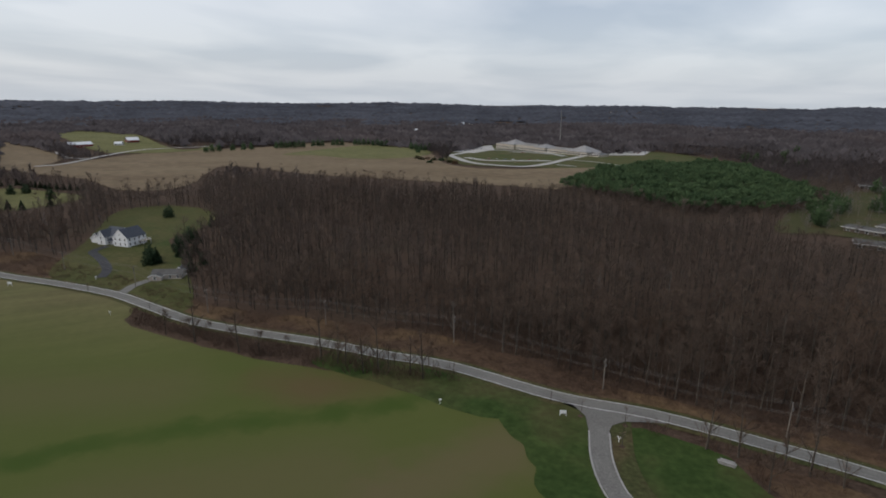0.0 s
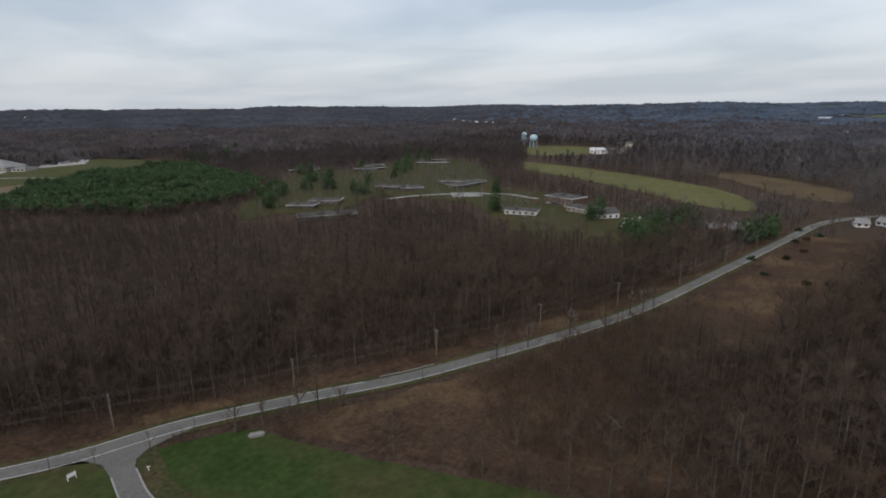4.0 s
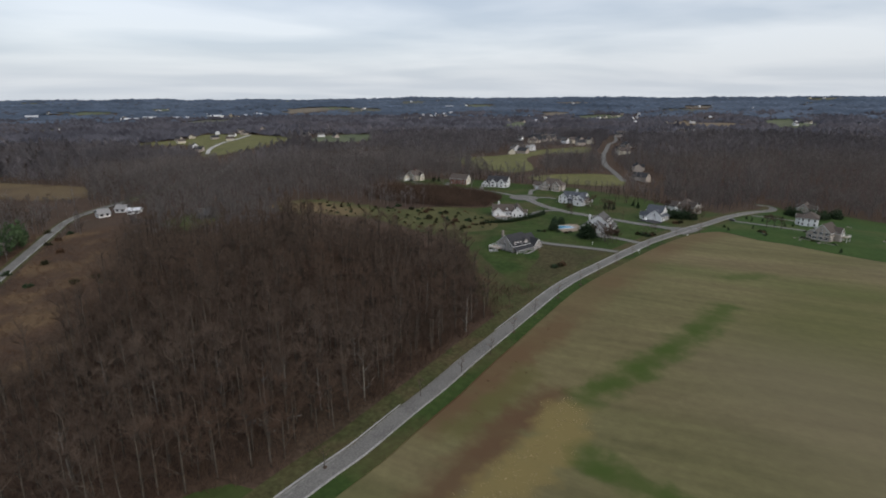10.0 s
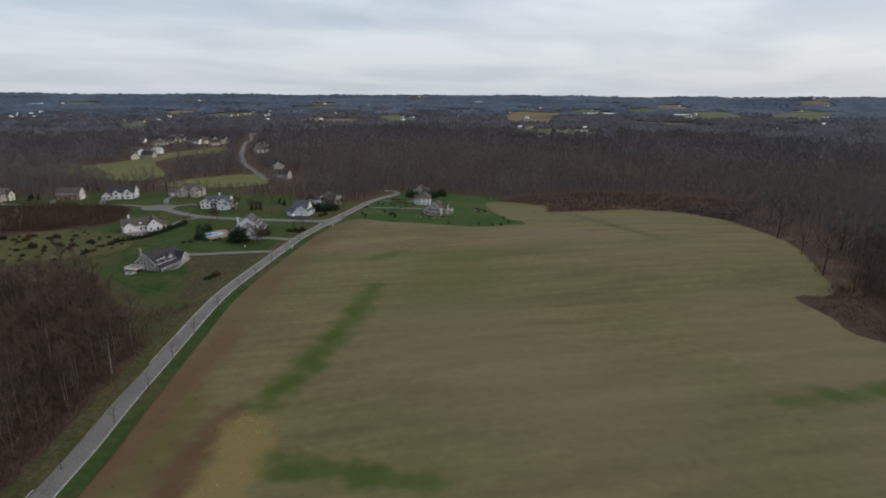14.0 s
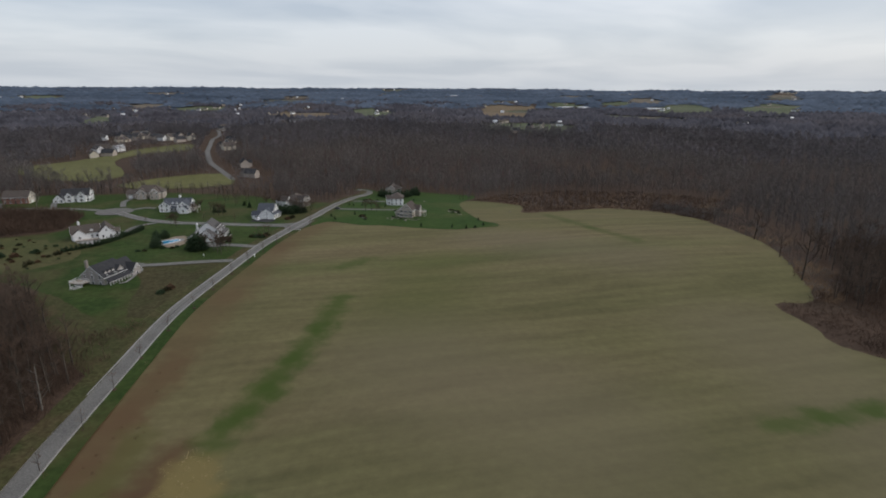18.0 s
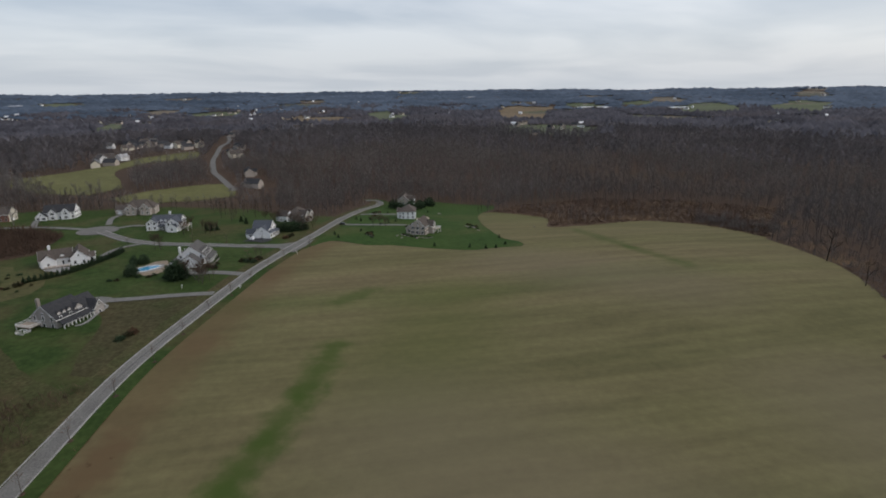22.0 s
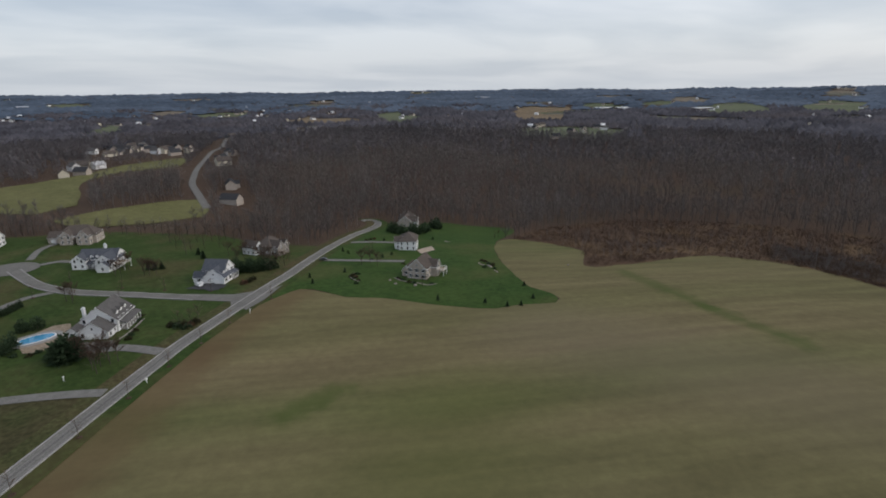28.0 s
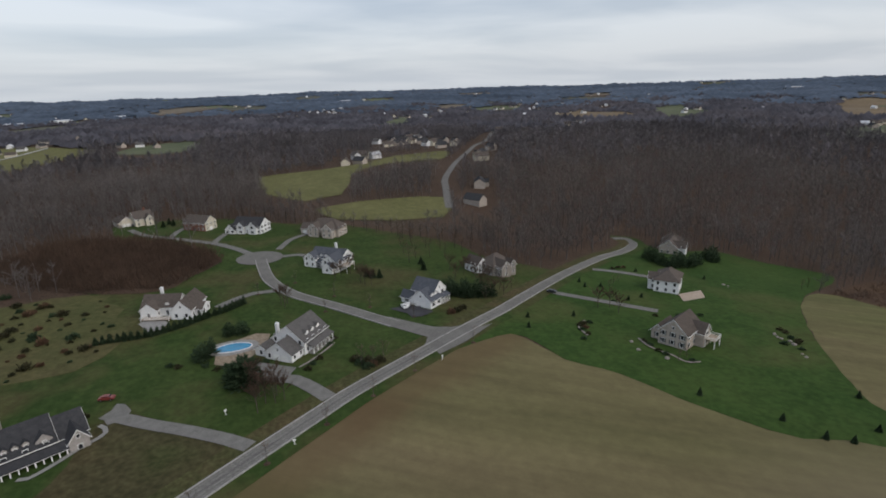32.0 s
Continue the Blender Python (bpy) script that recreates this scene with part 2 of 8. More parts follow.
# outermost woods: slate and blue tints are painted haze, not the trees' own colour
north_blue_haze = material("hazed_slate_woods", (0.043, 0.046, 0.056), (0.064, 0.066, 0.078), 0.0014, (0.053, 0.056, 0.067), 0.006, 0.3, 0.95, island=0.1, grain=0.3, grain_scale=0.005, up=0.75)
woods_blue_haze = material("hazed_blue_woods", (0.052, 0.070, 0.098), (0.088, 0.109, 0.143), 0.0014, (0.068, 0.088, 0.119), 0.006, 0.3, 0.95, island=0.12, grain=0.3, grain_scale=0.005, up=0.75)
needle = material("pine_needles", (0.034, 0.056, 0.031), (0.06, 0.088, 0.048), 0.2, (0.045, 0.07, 0.038), 2.0, 0.4, 0.9, island=0.25, thin=0.5, up=0.35)
shrub_leaf = material("shrub_leaves", (0.04, 0.045, 0.024), (0.075, 0.065, 0.034), 0.3, (0.055, 0.05, 0.03), 2.0, 0.4, 0.9, island=0.3, thin=0.5)
russet = material("russet_shrub", (0.112, 0.066, 0.043), (0.155, 0.098, 0.062), 0.3, (0.125, 0.078, 0.052), 2.0, 0.3, 0.95, island=0.2, thin=0.5, grain=0.25, grain_scale=0.12, up=0.5)
rough_floor = material("rough_grass_and_brambles", (0.052, 0.034, 0.024), (0.084, 0.053, 0.033), 0.05, (0.068, 0.043, 0.029), 0.8, 0.4, 0.95, 0.3, 0.9, third=(0.142, 0.094, 0.05), third_scale=0.035, third_at=0.5, grain=0.35, grain_scale=0.5)
pale_bark = material("pale_sycamore_bark", (0.13, 0.12, 0.107), (0.2, 0.187, 0.167), 0.7, (0.165, 0.152, 0.135), 3.0, 0.4, 0.9, where="object")
pine_tuft = material("pine_wood_needles", (0.052, 0.088, 0.042), (0.088, 0.130, 0.062), 0.05, (0.07, 0.108, 0.052), 0.6, 0.3, 0.9, island=0.12, thin=0.4, grain=0.35, grain_scale=0.16, up=0.35)
shrub_meadow = material("tan_olive_meadow", (0.056, 0.063, 0.024), (0.084, 0.080, 0.034), 0.04, (0.07, 0.07, 0.029), 0.5, 0.3, 0.95, 0.15, 1.0, third=(0.104, 0.080, 0.043), third_scale=0.012, third_at=0.53, grain=0.18, grain_scale=0.3)
undergrowth = material("undergrowth_twigs", (0.088, 0.060, 0.045), (0.132, 0.090, 0.066), 0.03, (0.110, 0.075, 0.055), 0.4, 0.3, 0.95, island=0.15, thin=0.5, grain=0.25, grain_scale=0.15, up=0.55)
lawn_bright = material("green_lawn", (0.026, 0.054, 0.013), (0.044, 0.072, 0.019), 0.04, (0.036, 0.062, 0.016), 0.5, 0.3, 0.95, 0.05, 2.0, third=(0.066, 0.074, 0.026), third_scale=0.022, third_at=0.5, grain=0.16, grain_scale=0.2)
# far_meadow: pasture green with distance haze mixed into the colour
far_meadow = material("hazed_far_pasture", (0.082, 0.096, 0.055), (0.115, 0.125, 0.076), 0.006, (0.098, 0.108, 0.064), 0.05, 0.3, 0.95)
worn_lawn = material("worn_brown_lawn", (0.046, 0.044, 0.021), (0.068, 0.056, 0.029), 0.06, (0.057, 0.05, 0.025), 0.6, 0.35, 0.95, 0.05, 2.0, third=(0.04, 0.05, 0.018), third_scale=0.03, third_at=0.5, grain=0.2, grain_scale=0.3)
# far_tan, far_dull: field colours paled to paint in distance haze
far_tan = material("hazed_far_stubble", (0.125, 0.105, 0.08), (0.165, 0.14, 0.108), 0.006, (0.145, 0.122, 0.094), 0.05, 0.3, 0.95)
far_dull = material("hazed_dull_pasture", (0.078, 0.08, 0.06), (0.105, 0.104, 0.08), 0.006, (0.09, 0.09, 0.07), 0.05, 0.3, 0.95)
verge_grass = material("worn_verge_grass", (0.044, 0.052, 0.02), (0.072, 0.064, 0.03), 0.12, (0.058, 0.056, 0.025), 0.9, 0.4, 0.95, 0.08, 2.0, third=(0.086, 0.062, 0.035), third_scale=0.06, third_at=0.5, grain=0.3, grain_scale=0.6)


# ---- soft streaks in the fields: wet swales, bare soil, stubble ----
def add_streaks(mat, streaks, wander=5.0):
    """Blends bands of another colour into a material along lines on the plan, with ragged, soft edges."""
    n, l = mat.node_tree.nodes, mat.node_tree.links
    b = n["Principled BSDF"]
    col = b.inputs["Base Color"].links[0].from_socket
    pos = n.new("ShaderNodeNewGeometry").outputs["Position"]
    flat = n.new("ShaderNodeVectorMath")
    flat.operation = "MULTIPLY"
    flat.inputs[1].default_value = (1, 1, 0)
    l.new(pos, flat.inputs[0])
    rag = n.new("ShaderNodeTexNoise")
    rag.inputs["Scale"].default_value, rag.inputs["Detail"].default_value = 0.16, 8.0
    l.new(flat.outputs[0], rag.inputs["Vector"])
    wob = n.new("ShaderNodeMath")
    wob.operation = "MULTIPLY_ADD"
    wob.inputs[1].default_value, wob.inputs[2].default_value = 2 * wander, -wander
    l.new(rag.outputs["Fac"], wob.inputs[0])

    def vec(op, a, c, out=0):
        x = n.new("ShaderNodeVectorMath")
        x.operation = op
        for k, v in enumerate((a, c)):
            if isinstance(v, (tuple, float)):
                x.inputs[k].default_value = v
            elif v is not None:
                l.new(v, x.inputs[k])
        return x.outputs["Value"] if out else x.outputs[0]

    for (ax, ay), (bx, by), half, soft, colour, strength in streaks:
        ba = Vector((bx - ax, by - ay, 0))
        pa = vec("SUBTRACT", flat.outputs[0], (ax, ay, 0.0))
        t = n.new("ShaderNodeMath")
        t.operation, t.use_clamp = "MULTIPLY", True
        l.new(vec("DOT_PRODUCT", pa, tuple(ba), 1), t.inputs[0])
        t.inputs[1].default_value = 1 / max(ba.length_squared, 1e-6)
        sc = n.new("ShaderNodeVectorMath")
        sc.operation = "SCALE"
        sc.inputs[0].default_value = tuple(ba)
        l.new(t.outputs[0], sc.inputs["Scale"])
        d = vec("LENGTH", vec("SUBTRACT", pa, sc.outputs[0]), None, 1)
        add = n.new("ShaderNodeMath")
        add.operation = "ADD"
        l.new(d, add.inputs[0])
        l.new(wob.outputs[0], add.inputs[1])
        r = n.new("ShaderNodeMapRange")
        r.interpolation_type = "SMOOTHSTEP"
        r.inputs["From Min"].default_value, r.inputs["From Max"].default_value = half + soft, max(0.0, half - soft)
        r.inputs["To Min"].default_value, r.inputs["To Max"].default_value = 0.0, strength
        l.new(add.outputs[0], r.inputs["Value"])
        m = n.new("ShaderNodeMixRGB")
        l.new(r.outputs[0], m.inputs["Fac"])
        l.new(col, m.inputs["Color1"])
        m.inputs["Color2"].default_value = (*colour, 1)
        col = m.outputs[0]
    l.new(col, b.inputs["Base Color"])


def along(points, half, soft, colour, strength):
    return [(a, b, half, soft, colour, strength) for a, b in zip(points, points[1:])]


GREEN, RED, STUBBLE, OLIVE, PALE, DRY = (0.042, 0.068, 0.014), (0.09, 0.055, 0.031), (0.168, 0.132, 0.054), (0.074, 0.088, 0.024), (0.155, 0.128, 0.084), (0.12, 0.09, 0.052)
TUFT, ORANGE = (0.088, 0.08, 0.031), (0.1, 0.064, 0.035)
CREST = [(440, -6), (428, -30), (400, -55)]
STUBBLE_LINE = [(117, -77), (108.9, -71), (102, -63), (94, -51), (82, -34)]
add_streaks(field_soil,
            along([(-120, 140), (-70, 148), (-42, 152)], 6, 7, GREEN, 0.6) + along([(-38, 147), (-28, 137), (-16, 116), (-8, 96)], 7, 5, ORANGE, 0.85)
            +             along([(-330, 60), (-150, 60), (-60, 100), (-15, 120)], 90, 55, OLIVE, 0.72) + along([(-101, 137), (-84, 137), (-66, 145)], 9, 9, ORANGE, 0.45) + along([(-190, 90), (-130, 120)], 14, 14, DRY, 0.3) + along([(-95, 70), (-60, 96)], 16, 14, DRY, 0.4) + along([(120, -170), (150, -235)], 22, 22, OLIVE, 0.35) + along([(40, -140), (100, -150)], 30, 28, PALE, 0.45)
            + along([(-60, -150), (0, -230)], 30, 25, PALE, 0.45) + along([(150, -300), (70, -300)], 26, 22, PALE, 0.4)
            + along([(266, -272), (242, -212), (201, -148), (176, -112)], 9, 7, ORANGE, 0.5) + along([(165.0, -102.5), (150.3, -76.9), (137.9, -62.5), (127.2, -48.6), (120.0, -36.5)], 6, 5, ORANGE, 0.8)
            + along([(139.8, -76.1), (125.3, -58.1), (114.4, -42.8)], 4, 3.5, TUFT, 0.75) + along([(125.5, -77.0), (116.6, -62.2), (105.7, -47.8)] + [(60, 10), (30, 50)], 5, 4, RED, 0.85)
            + along(STUBBLE_LINE, 6.2, 3.5, STUBBLE, 0.9) + along([(158, -174), (142, -146), (135, -127), (129, -111), (125, -97), (121.5, -86)], 3.8, 5.0, GREEN, 0.72)
            + along([(97.0, -71.8), (90.7, -70.7), (75, -78.6), (58.8, -83.9)], 3.6, 4.5, GREEN, 0.7) + along([(-4.6, -171), (-15.5, -182), (-27, -194), (-40, -206)], 3.5, 4, GREEN, 0.6)
            + along([(-150, 58), (-130, 78), (-124, 87), (-105, 104), (-90, 114), (-70, 126), (-56, 136), (-49, 148)], 3.2, 5, GREEN, 0.65)
            + along([(-40, 96), (-20, 124)], 10, 9, DRY, 0.6) + along([(153, -393), (107, -353), (72, -332)], 3.5, 4, GREEN, 0.5) + along([(187, -205), (185, -224)], 4, 4, GREEN, 0.5), 6.0)


add_streaks(shrub_meadow, along(CREST, 15, 13, (0.15, 0.104, 0.058), 0.75), 5.0)


# ---- the lie of the land ----
def smooth(v):
    v = np.clip(v, 0.0, 1.0)
    return v * v * (3 - 2 * v)


def height(x, y):
    """Ground level in metres: a plateau, a wooded valley to the south-east, low rolling country, hills at the horizon."""
    x, y = np.asarray(x, float), np.asarray(y, float)
    s, q = 0.45 * x - 0.89 * y, 0.89 * x + 0.45 * y
    r = np.hypot(x, y)
    z = 3.0 - 19 * np.exp(-((s - 600) / 160) ** 2) / (1 + np.exp((q - 230) / 40)) / (1 + np.exp(-(q + 250) / 60))
    z = z + 3.5 * np.exp(-((x - 72) ** 2 + (y + 331) ** 2) / 90 ** 2)
    z = z - 4.5 * np.exp(-((x - 118) ** 2 + (y + 80) ** 2) / 45 ** 2) - 6 * smooth((y - 40) / 100)
    far = smooth((r - 650) / 700)
    z = z + far * (7 * np.sin(x / 290 + 1.3) * np.cos(y / 340 + 0.4) + 5 * np.sin(x / 170 - y / 210))
    ridge = 2.5 * np.sin(np.arctan2(y, x) * 17) + 3 * np.sin(np.arctan2(y, x) * 41 + 1) + 1.5 * np.sin(np.arctan2(y, x) * 97)
    return z + smooth((r - 2300) / 2400) * (73 + ridge)


def grid_lines(lo, hi, step=10.0, end=4780.0):
    inner = list(np.arange(lo, hi + 1, step))
    up, d = [inner[-1]], step
    while up[-1] < end:
        d *= 1.13
        up.append(up[-1] + d)
    down, d = [inner[0]], step
    while down[-1] > -end:
        d *= 1.13
        down.append(down[-1] - d)
    return np.array(down[:0:-1] + inner + up[1:])


GX, GY = grid_lines(-400, 900), grid_lines(-800, 500)
GZ = height(GX[None, :], GY[:, None])


def level(x, y):
    """The ground sheet's own level (its facets) at places x, y."""
    x, y = np.asarray(x, float), np.asarray(y, float)
    i = np.clip(np.searchsorted(GX, x, "right") - 1, 0, len(GX) - 2)
    j = np.clip(np.searchsorted(GY, y, "right") - 1, 0, len(GY) - 2)
    u, v = (x - GX[i]) / (GX[i + 1] - GX[i]), (y - GY[j]) / (GY[j + 1] - GY[j])
    a, b, c, d = GZ[j, i], GZ[j, i + 1], GZ[j + 1, i + 1], GZ[j + 1, i]
    return np.where(u >= v, a + u * (b - a) + v * (c - b), a + v * (d - a) + u * (c - d))


# ---- the plan: centre lines and outlines, metres ----
COUNTRY_ROAD = [(-420, 196), (-299, 189), (-258, 188), (-219, 185), (-188, 177), (-161, 170), (-132, 168), (-101, 168), (-72, 166), (-46, 165), (-9, 156), (21, 154), (57, 146), (86, 138), (119, 133), (159, 128), (205, 126), (285, 132), (405, 142), (464, 145), (507, 135), (540, 118), (590, 92), (680, 55), (800, 40)]
SIDE_ROAD = [(4, 156), (4, 140), (5, 127), (8.5, 114), (15, 104), (30, 84), (64, 40), (94, 7), (104, -5), (112.4, -16.2), (120, -24.6), (128.5, -34), (138, -45), (148, -56), (156, -65.5), (165, -77), (177.5, -93), (204, -127), (229, -168), (247, -199), (256, -215), (271, -247), (284, -274), (291, -289), (301, -307), (324, -348), (345, -390), (353, -413), (360, -429), (369, -440), (380, -444), (384, -437)]
CLOSE = [(273, -256), (296, -243), (324, -228), (349, -214), (372, -208), (395, -208), (410, -209)]
LANE = [(425, -205), (440, -199), (458, -189), (480, -171), (503, -151), (527, -140)]
FAR_ROAD = [(486, -363), (511, -374), (548, -391), (595, -413), (645, -444), (698, -479), (762, -527), (838, -585), (882, -629), (960, -684), (1042, -737)]
DRIVES = {
    "drive pool": (5, [(255, -206), (263, -203), (271, -199), (275, -194)]),
    "drive grey": (4.5, [(242, -182), (248, -177), (257, -168), (265, -159), (272, -152), (277, -147)]),
    "drive white": (4, [(357, -208), (358, -198), (355, -191), (348, -182)]),
    "drive r1": (3.6, [(300, -322), (291, -328), (279, -336), (262, -347)]),
    "drive r2": (3.6, [(326, -368), (319, -376), (311, -382), (302, -387)]),
    "drive big": (4, [(411, -221), (410, -230), (404, -234)]),
    "drive b2": (4, [(426, -221), (445, -232), (454, -244)]),
    "drive c1": (4, [(459, -188), (474, -194), (489, -202)]),
    "drive c2": (4, [(486, -164), (503, -169), (513, -174)]),
    "drive n1 dark": (5, [(-246, 202), (-255, 214), (-275, 228), (-294, 239), (-297, 252)]),
    "drive n2": (5, [(-216, 186), (-220, 198), (-219, 208)]),
    "drive dh": (7, [(299, -255), (305, -255), (310, -256)]),
}
FIELD = [(-420, 194), (-300, 187), (-219, 183), (-195, 172), (-180, 158), (-120, 150), (-60, 150), (-30, 158), (-8, 153), (3, 138), (5, 124), (13, 104), (30, 84), (64, 40), (94, 7), (112, -16), (138, -45), (165, -77), (204, -127), (229, -168), (247, -199), (262, -228), (272, -250), (268, -278), (242, -283), (226, -292), (207, -296), (193, -301), (179, -307), (173, -317), (161, -327), (168, -338), (181, -342), (201, -361), (226, -389), (251, -429), (249, -447), (226, -448), (193, -435), (174, -395), (152, -422), (127, -463), (85, -461), (46, -431), (47, -428), (9, -373), (-9, -311), (-14, -281), (0, -267), (-14, -251), (-32, -235), (-140, -230), (-420, -200)]
LAWN_SOUTH = [(262, -236), (268, -278), (242, -283), (226, -292), (207, -296), (193, -301), (179, -307), (173, -317), (161, -327), (168, -338), (181, -342), (201, -361), (226, -389), (251, -429), (267, -483), (303, -478), (334, -473), (346, -446), (376, -448), (366, -436), (353, -413), (345, -390), (324, -348), (301, -307), (284, -274), (274, -252)]
LAWN_CLOSE = [(110, -10), (138, -44), (166, -76), (204, -126), (229, -167), (247, -198), (271, -246), (284, -273), (301, -306), (324, -347), (368, -326), (402, -322), (435, -297), (469, -269), (491, -235), (527, -201), (550, -133), (488, -140), (480, -164), (435, -187), (417, -189), (399, -174), (383, -161), (398, -128), (433, -119), (377, -131), (335, -89), (301, -102), (264, -107), (228, -105), (193, -107), (190, -96), (166, -65)]
MEADOW_SHRUBS = [(442, 0), (459, -39), (402, -91), (388, -136), (334, -149), (312, -129), (314, -108), (328, -90), (374, -65), (406, -21)]
DARK_BRUSH = [(475, -80), (500, -102), (496, -137), (477, -164), (435, -187), (417, -189), (399, -174), (383, -161), (398, -128), (439, -88)]
LAWN_WEDGE = [(12, 112), (14, 117), (10, 145), (24, 144), (37, 139), (42, 128), (96, 37), (102, 31), (108, 20), (109, 12), (103, 5), (84, 6), (58, 34), (32, 62), (14, 88), (10, 112)]
LAWN_VERGE = [(-46, 164), (-25, 158), (-6, 153), (0, 144), (2, 130), (4, 119), (0, 100), (-8, 98), (-11, 118), (-25, 140), (-35, 152)]
LAWN_NORTH = [(-290, 211), (-318, 254), (-383, 340), (-365, 376), (-308, 365), (-279, 317), (-273, 278), (-221, 234), (-172, 183), (-191, 180), (-224, 189), (-263, 192)]
LAWN_WEST = [(-591, 390), (-528, 395), (-468, 382), (-461, 338), (-479, 313)]
TAN_NORTH = [(-728, 506), (-755, 625), (-762, 801), (-667, 917), (-592, 1126), (-383, 1076), (-237, 794), (-134, 759), (3, 851), (-38, 614), (-105, 598), (-244, 603), (-352, 605), (-513, 638), (-433, 472), (-468, 426), (-575, 472)]
GREEN_NORTH = [(-545, 827), (-537, 974), (-498, 1105), (-346, 1039), (-314, 882), (-384, 806), (-481, 831)]
TAN_WEST = [(-1116, 754), (-994, 727), (-823, 644), (-745, 541), (-774, 517)]
GREEN_FARM = [(-1499, 1143), (-1551, 1281), (-1412, 1274), (-796, 837), (-754, 910), (-715, 862), (-761, 748), (-920, 766)]
SCHOOL_LAWN = [(-280, 938), (-280, 1263), (-96, 1252), (-18, 1055), (87, 1161), (199, 999), (221, 796), (182, 906), (19, 858), (-60, 806), (-209, 789)]
PINE_WOOD = [(-51, 588), (-10, 730), (59, 853), (183, 915), (199, 761), (200, 604), (149, 521), (60, 488), (5, 552)]
CAMPUS_LAWN = [(122, 444), (163, 544), (191, 552), (256, 693), (388, 709), (551, 768), (536, 624), (409, 447), (408, 370), (330, 308), (284, 307), (313, 383), (268, 466), (206, 427), (153, 444)]
MEADOW_EAST = [(608, 604), (613, 497), (592, 354), (557, 265), (504, 211), (471, 201), (459, 231), (496, 334), (527, 446), (545, 538)]
TAN_EAST = [(676, 358), (712, 304), (641, 184), (576, 158), (570, 208), (639, 297)]
WATER_GREEN = [(784, 769), (857, 692), (867, 592), (752, 608), (690, 678)]
FARM_GREEN = [(410, 76), (426, 54), (415, 32), (377, 43), (373, 61)]
HILL_GREEN = [(1255, 284), (1326, 170), (1434, 132), (1321, 17), (1231, -56), (1091, 2), (947, 66), (944, 96), (1199, 141)]
HILL_GREEN_B = [(1167, -82), (1281, -147), (1294, -242), (1126, -205), (1112, -130)]
GREEN_KNOLL = [(726, -252), (738, -305), (768, -382), (809, -444), (810, -522), (736, -477), (750, -421), (700, -354), (573, -301), (563, -267), (611, -244)]
GREEN_STRIP = [(523, -266), (534, -306), (522, -376), (464, -347), (463, -308), (482, -273)]
FAR_TAN_A = [(1233, -2211), (1312, -2479), (1127, -2575), (733, -1608), (855, -1563)]
FAR_GREEN_A = [(1583, -1700), (1630, -1937), (1122, -1465), (1038, -1260)]
FAR_GREEN_B = [(662, -1155), (633, -1399), (410, -1290), (452, -1117)]
FAR_GREEN_C = [(614, -2572), (529, -3066), (417, -3015), (282, -2340), (406, -2162)]
FAR_GREEN_D = [(242, -2490), (158, -3431), (-14, -2965), (51, -2362)]
FAR_GREEN_F = [(1545, -691), (1759, -862), (1519, -763), (1429, -672)]
FAR_TAN_B = [(1417, -1157), (1793, -1582), (1178, -1266), (1229, -1127)]
WOOD_GLADE = [(261, -99), (213, -86), (183, -82), (166, -85), (186, -103), (208, -134), (279, -163), (337, -150)]
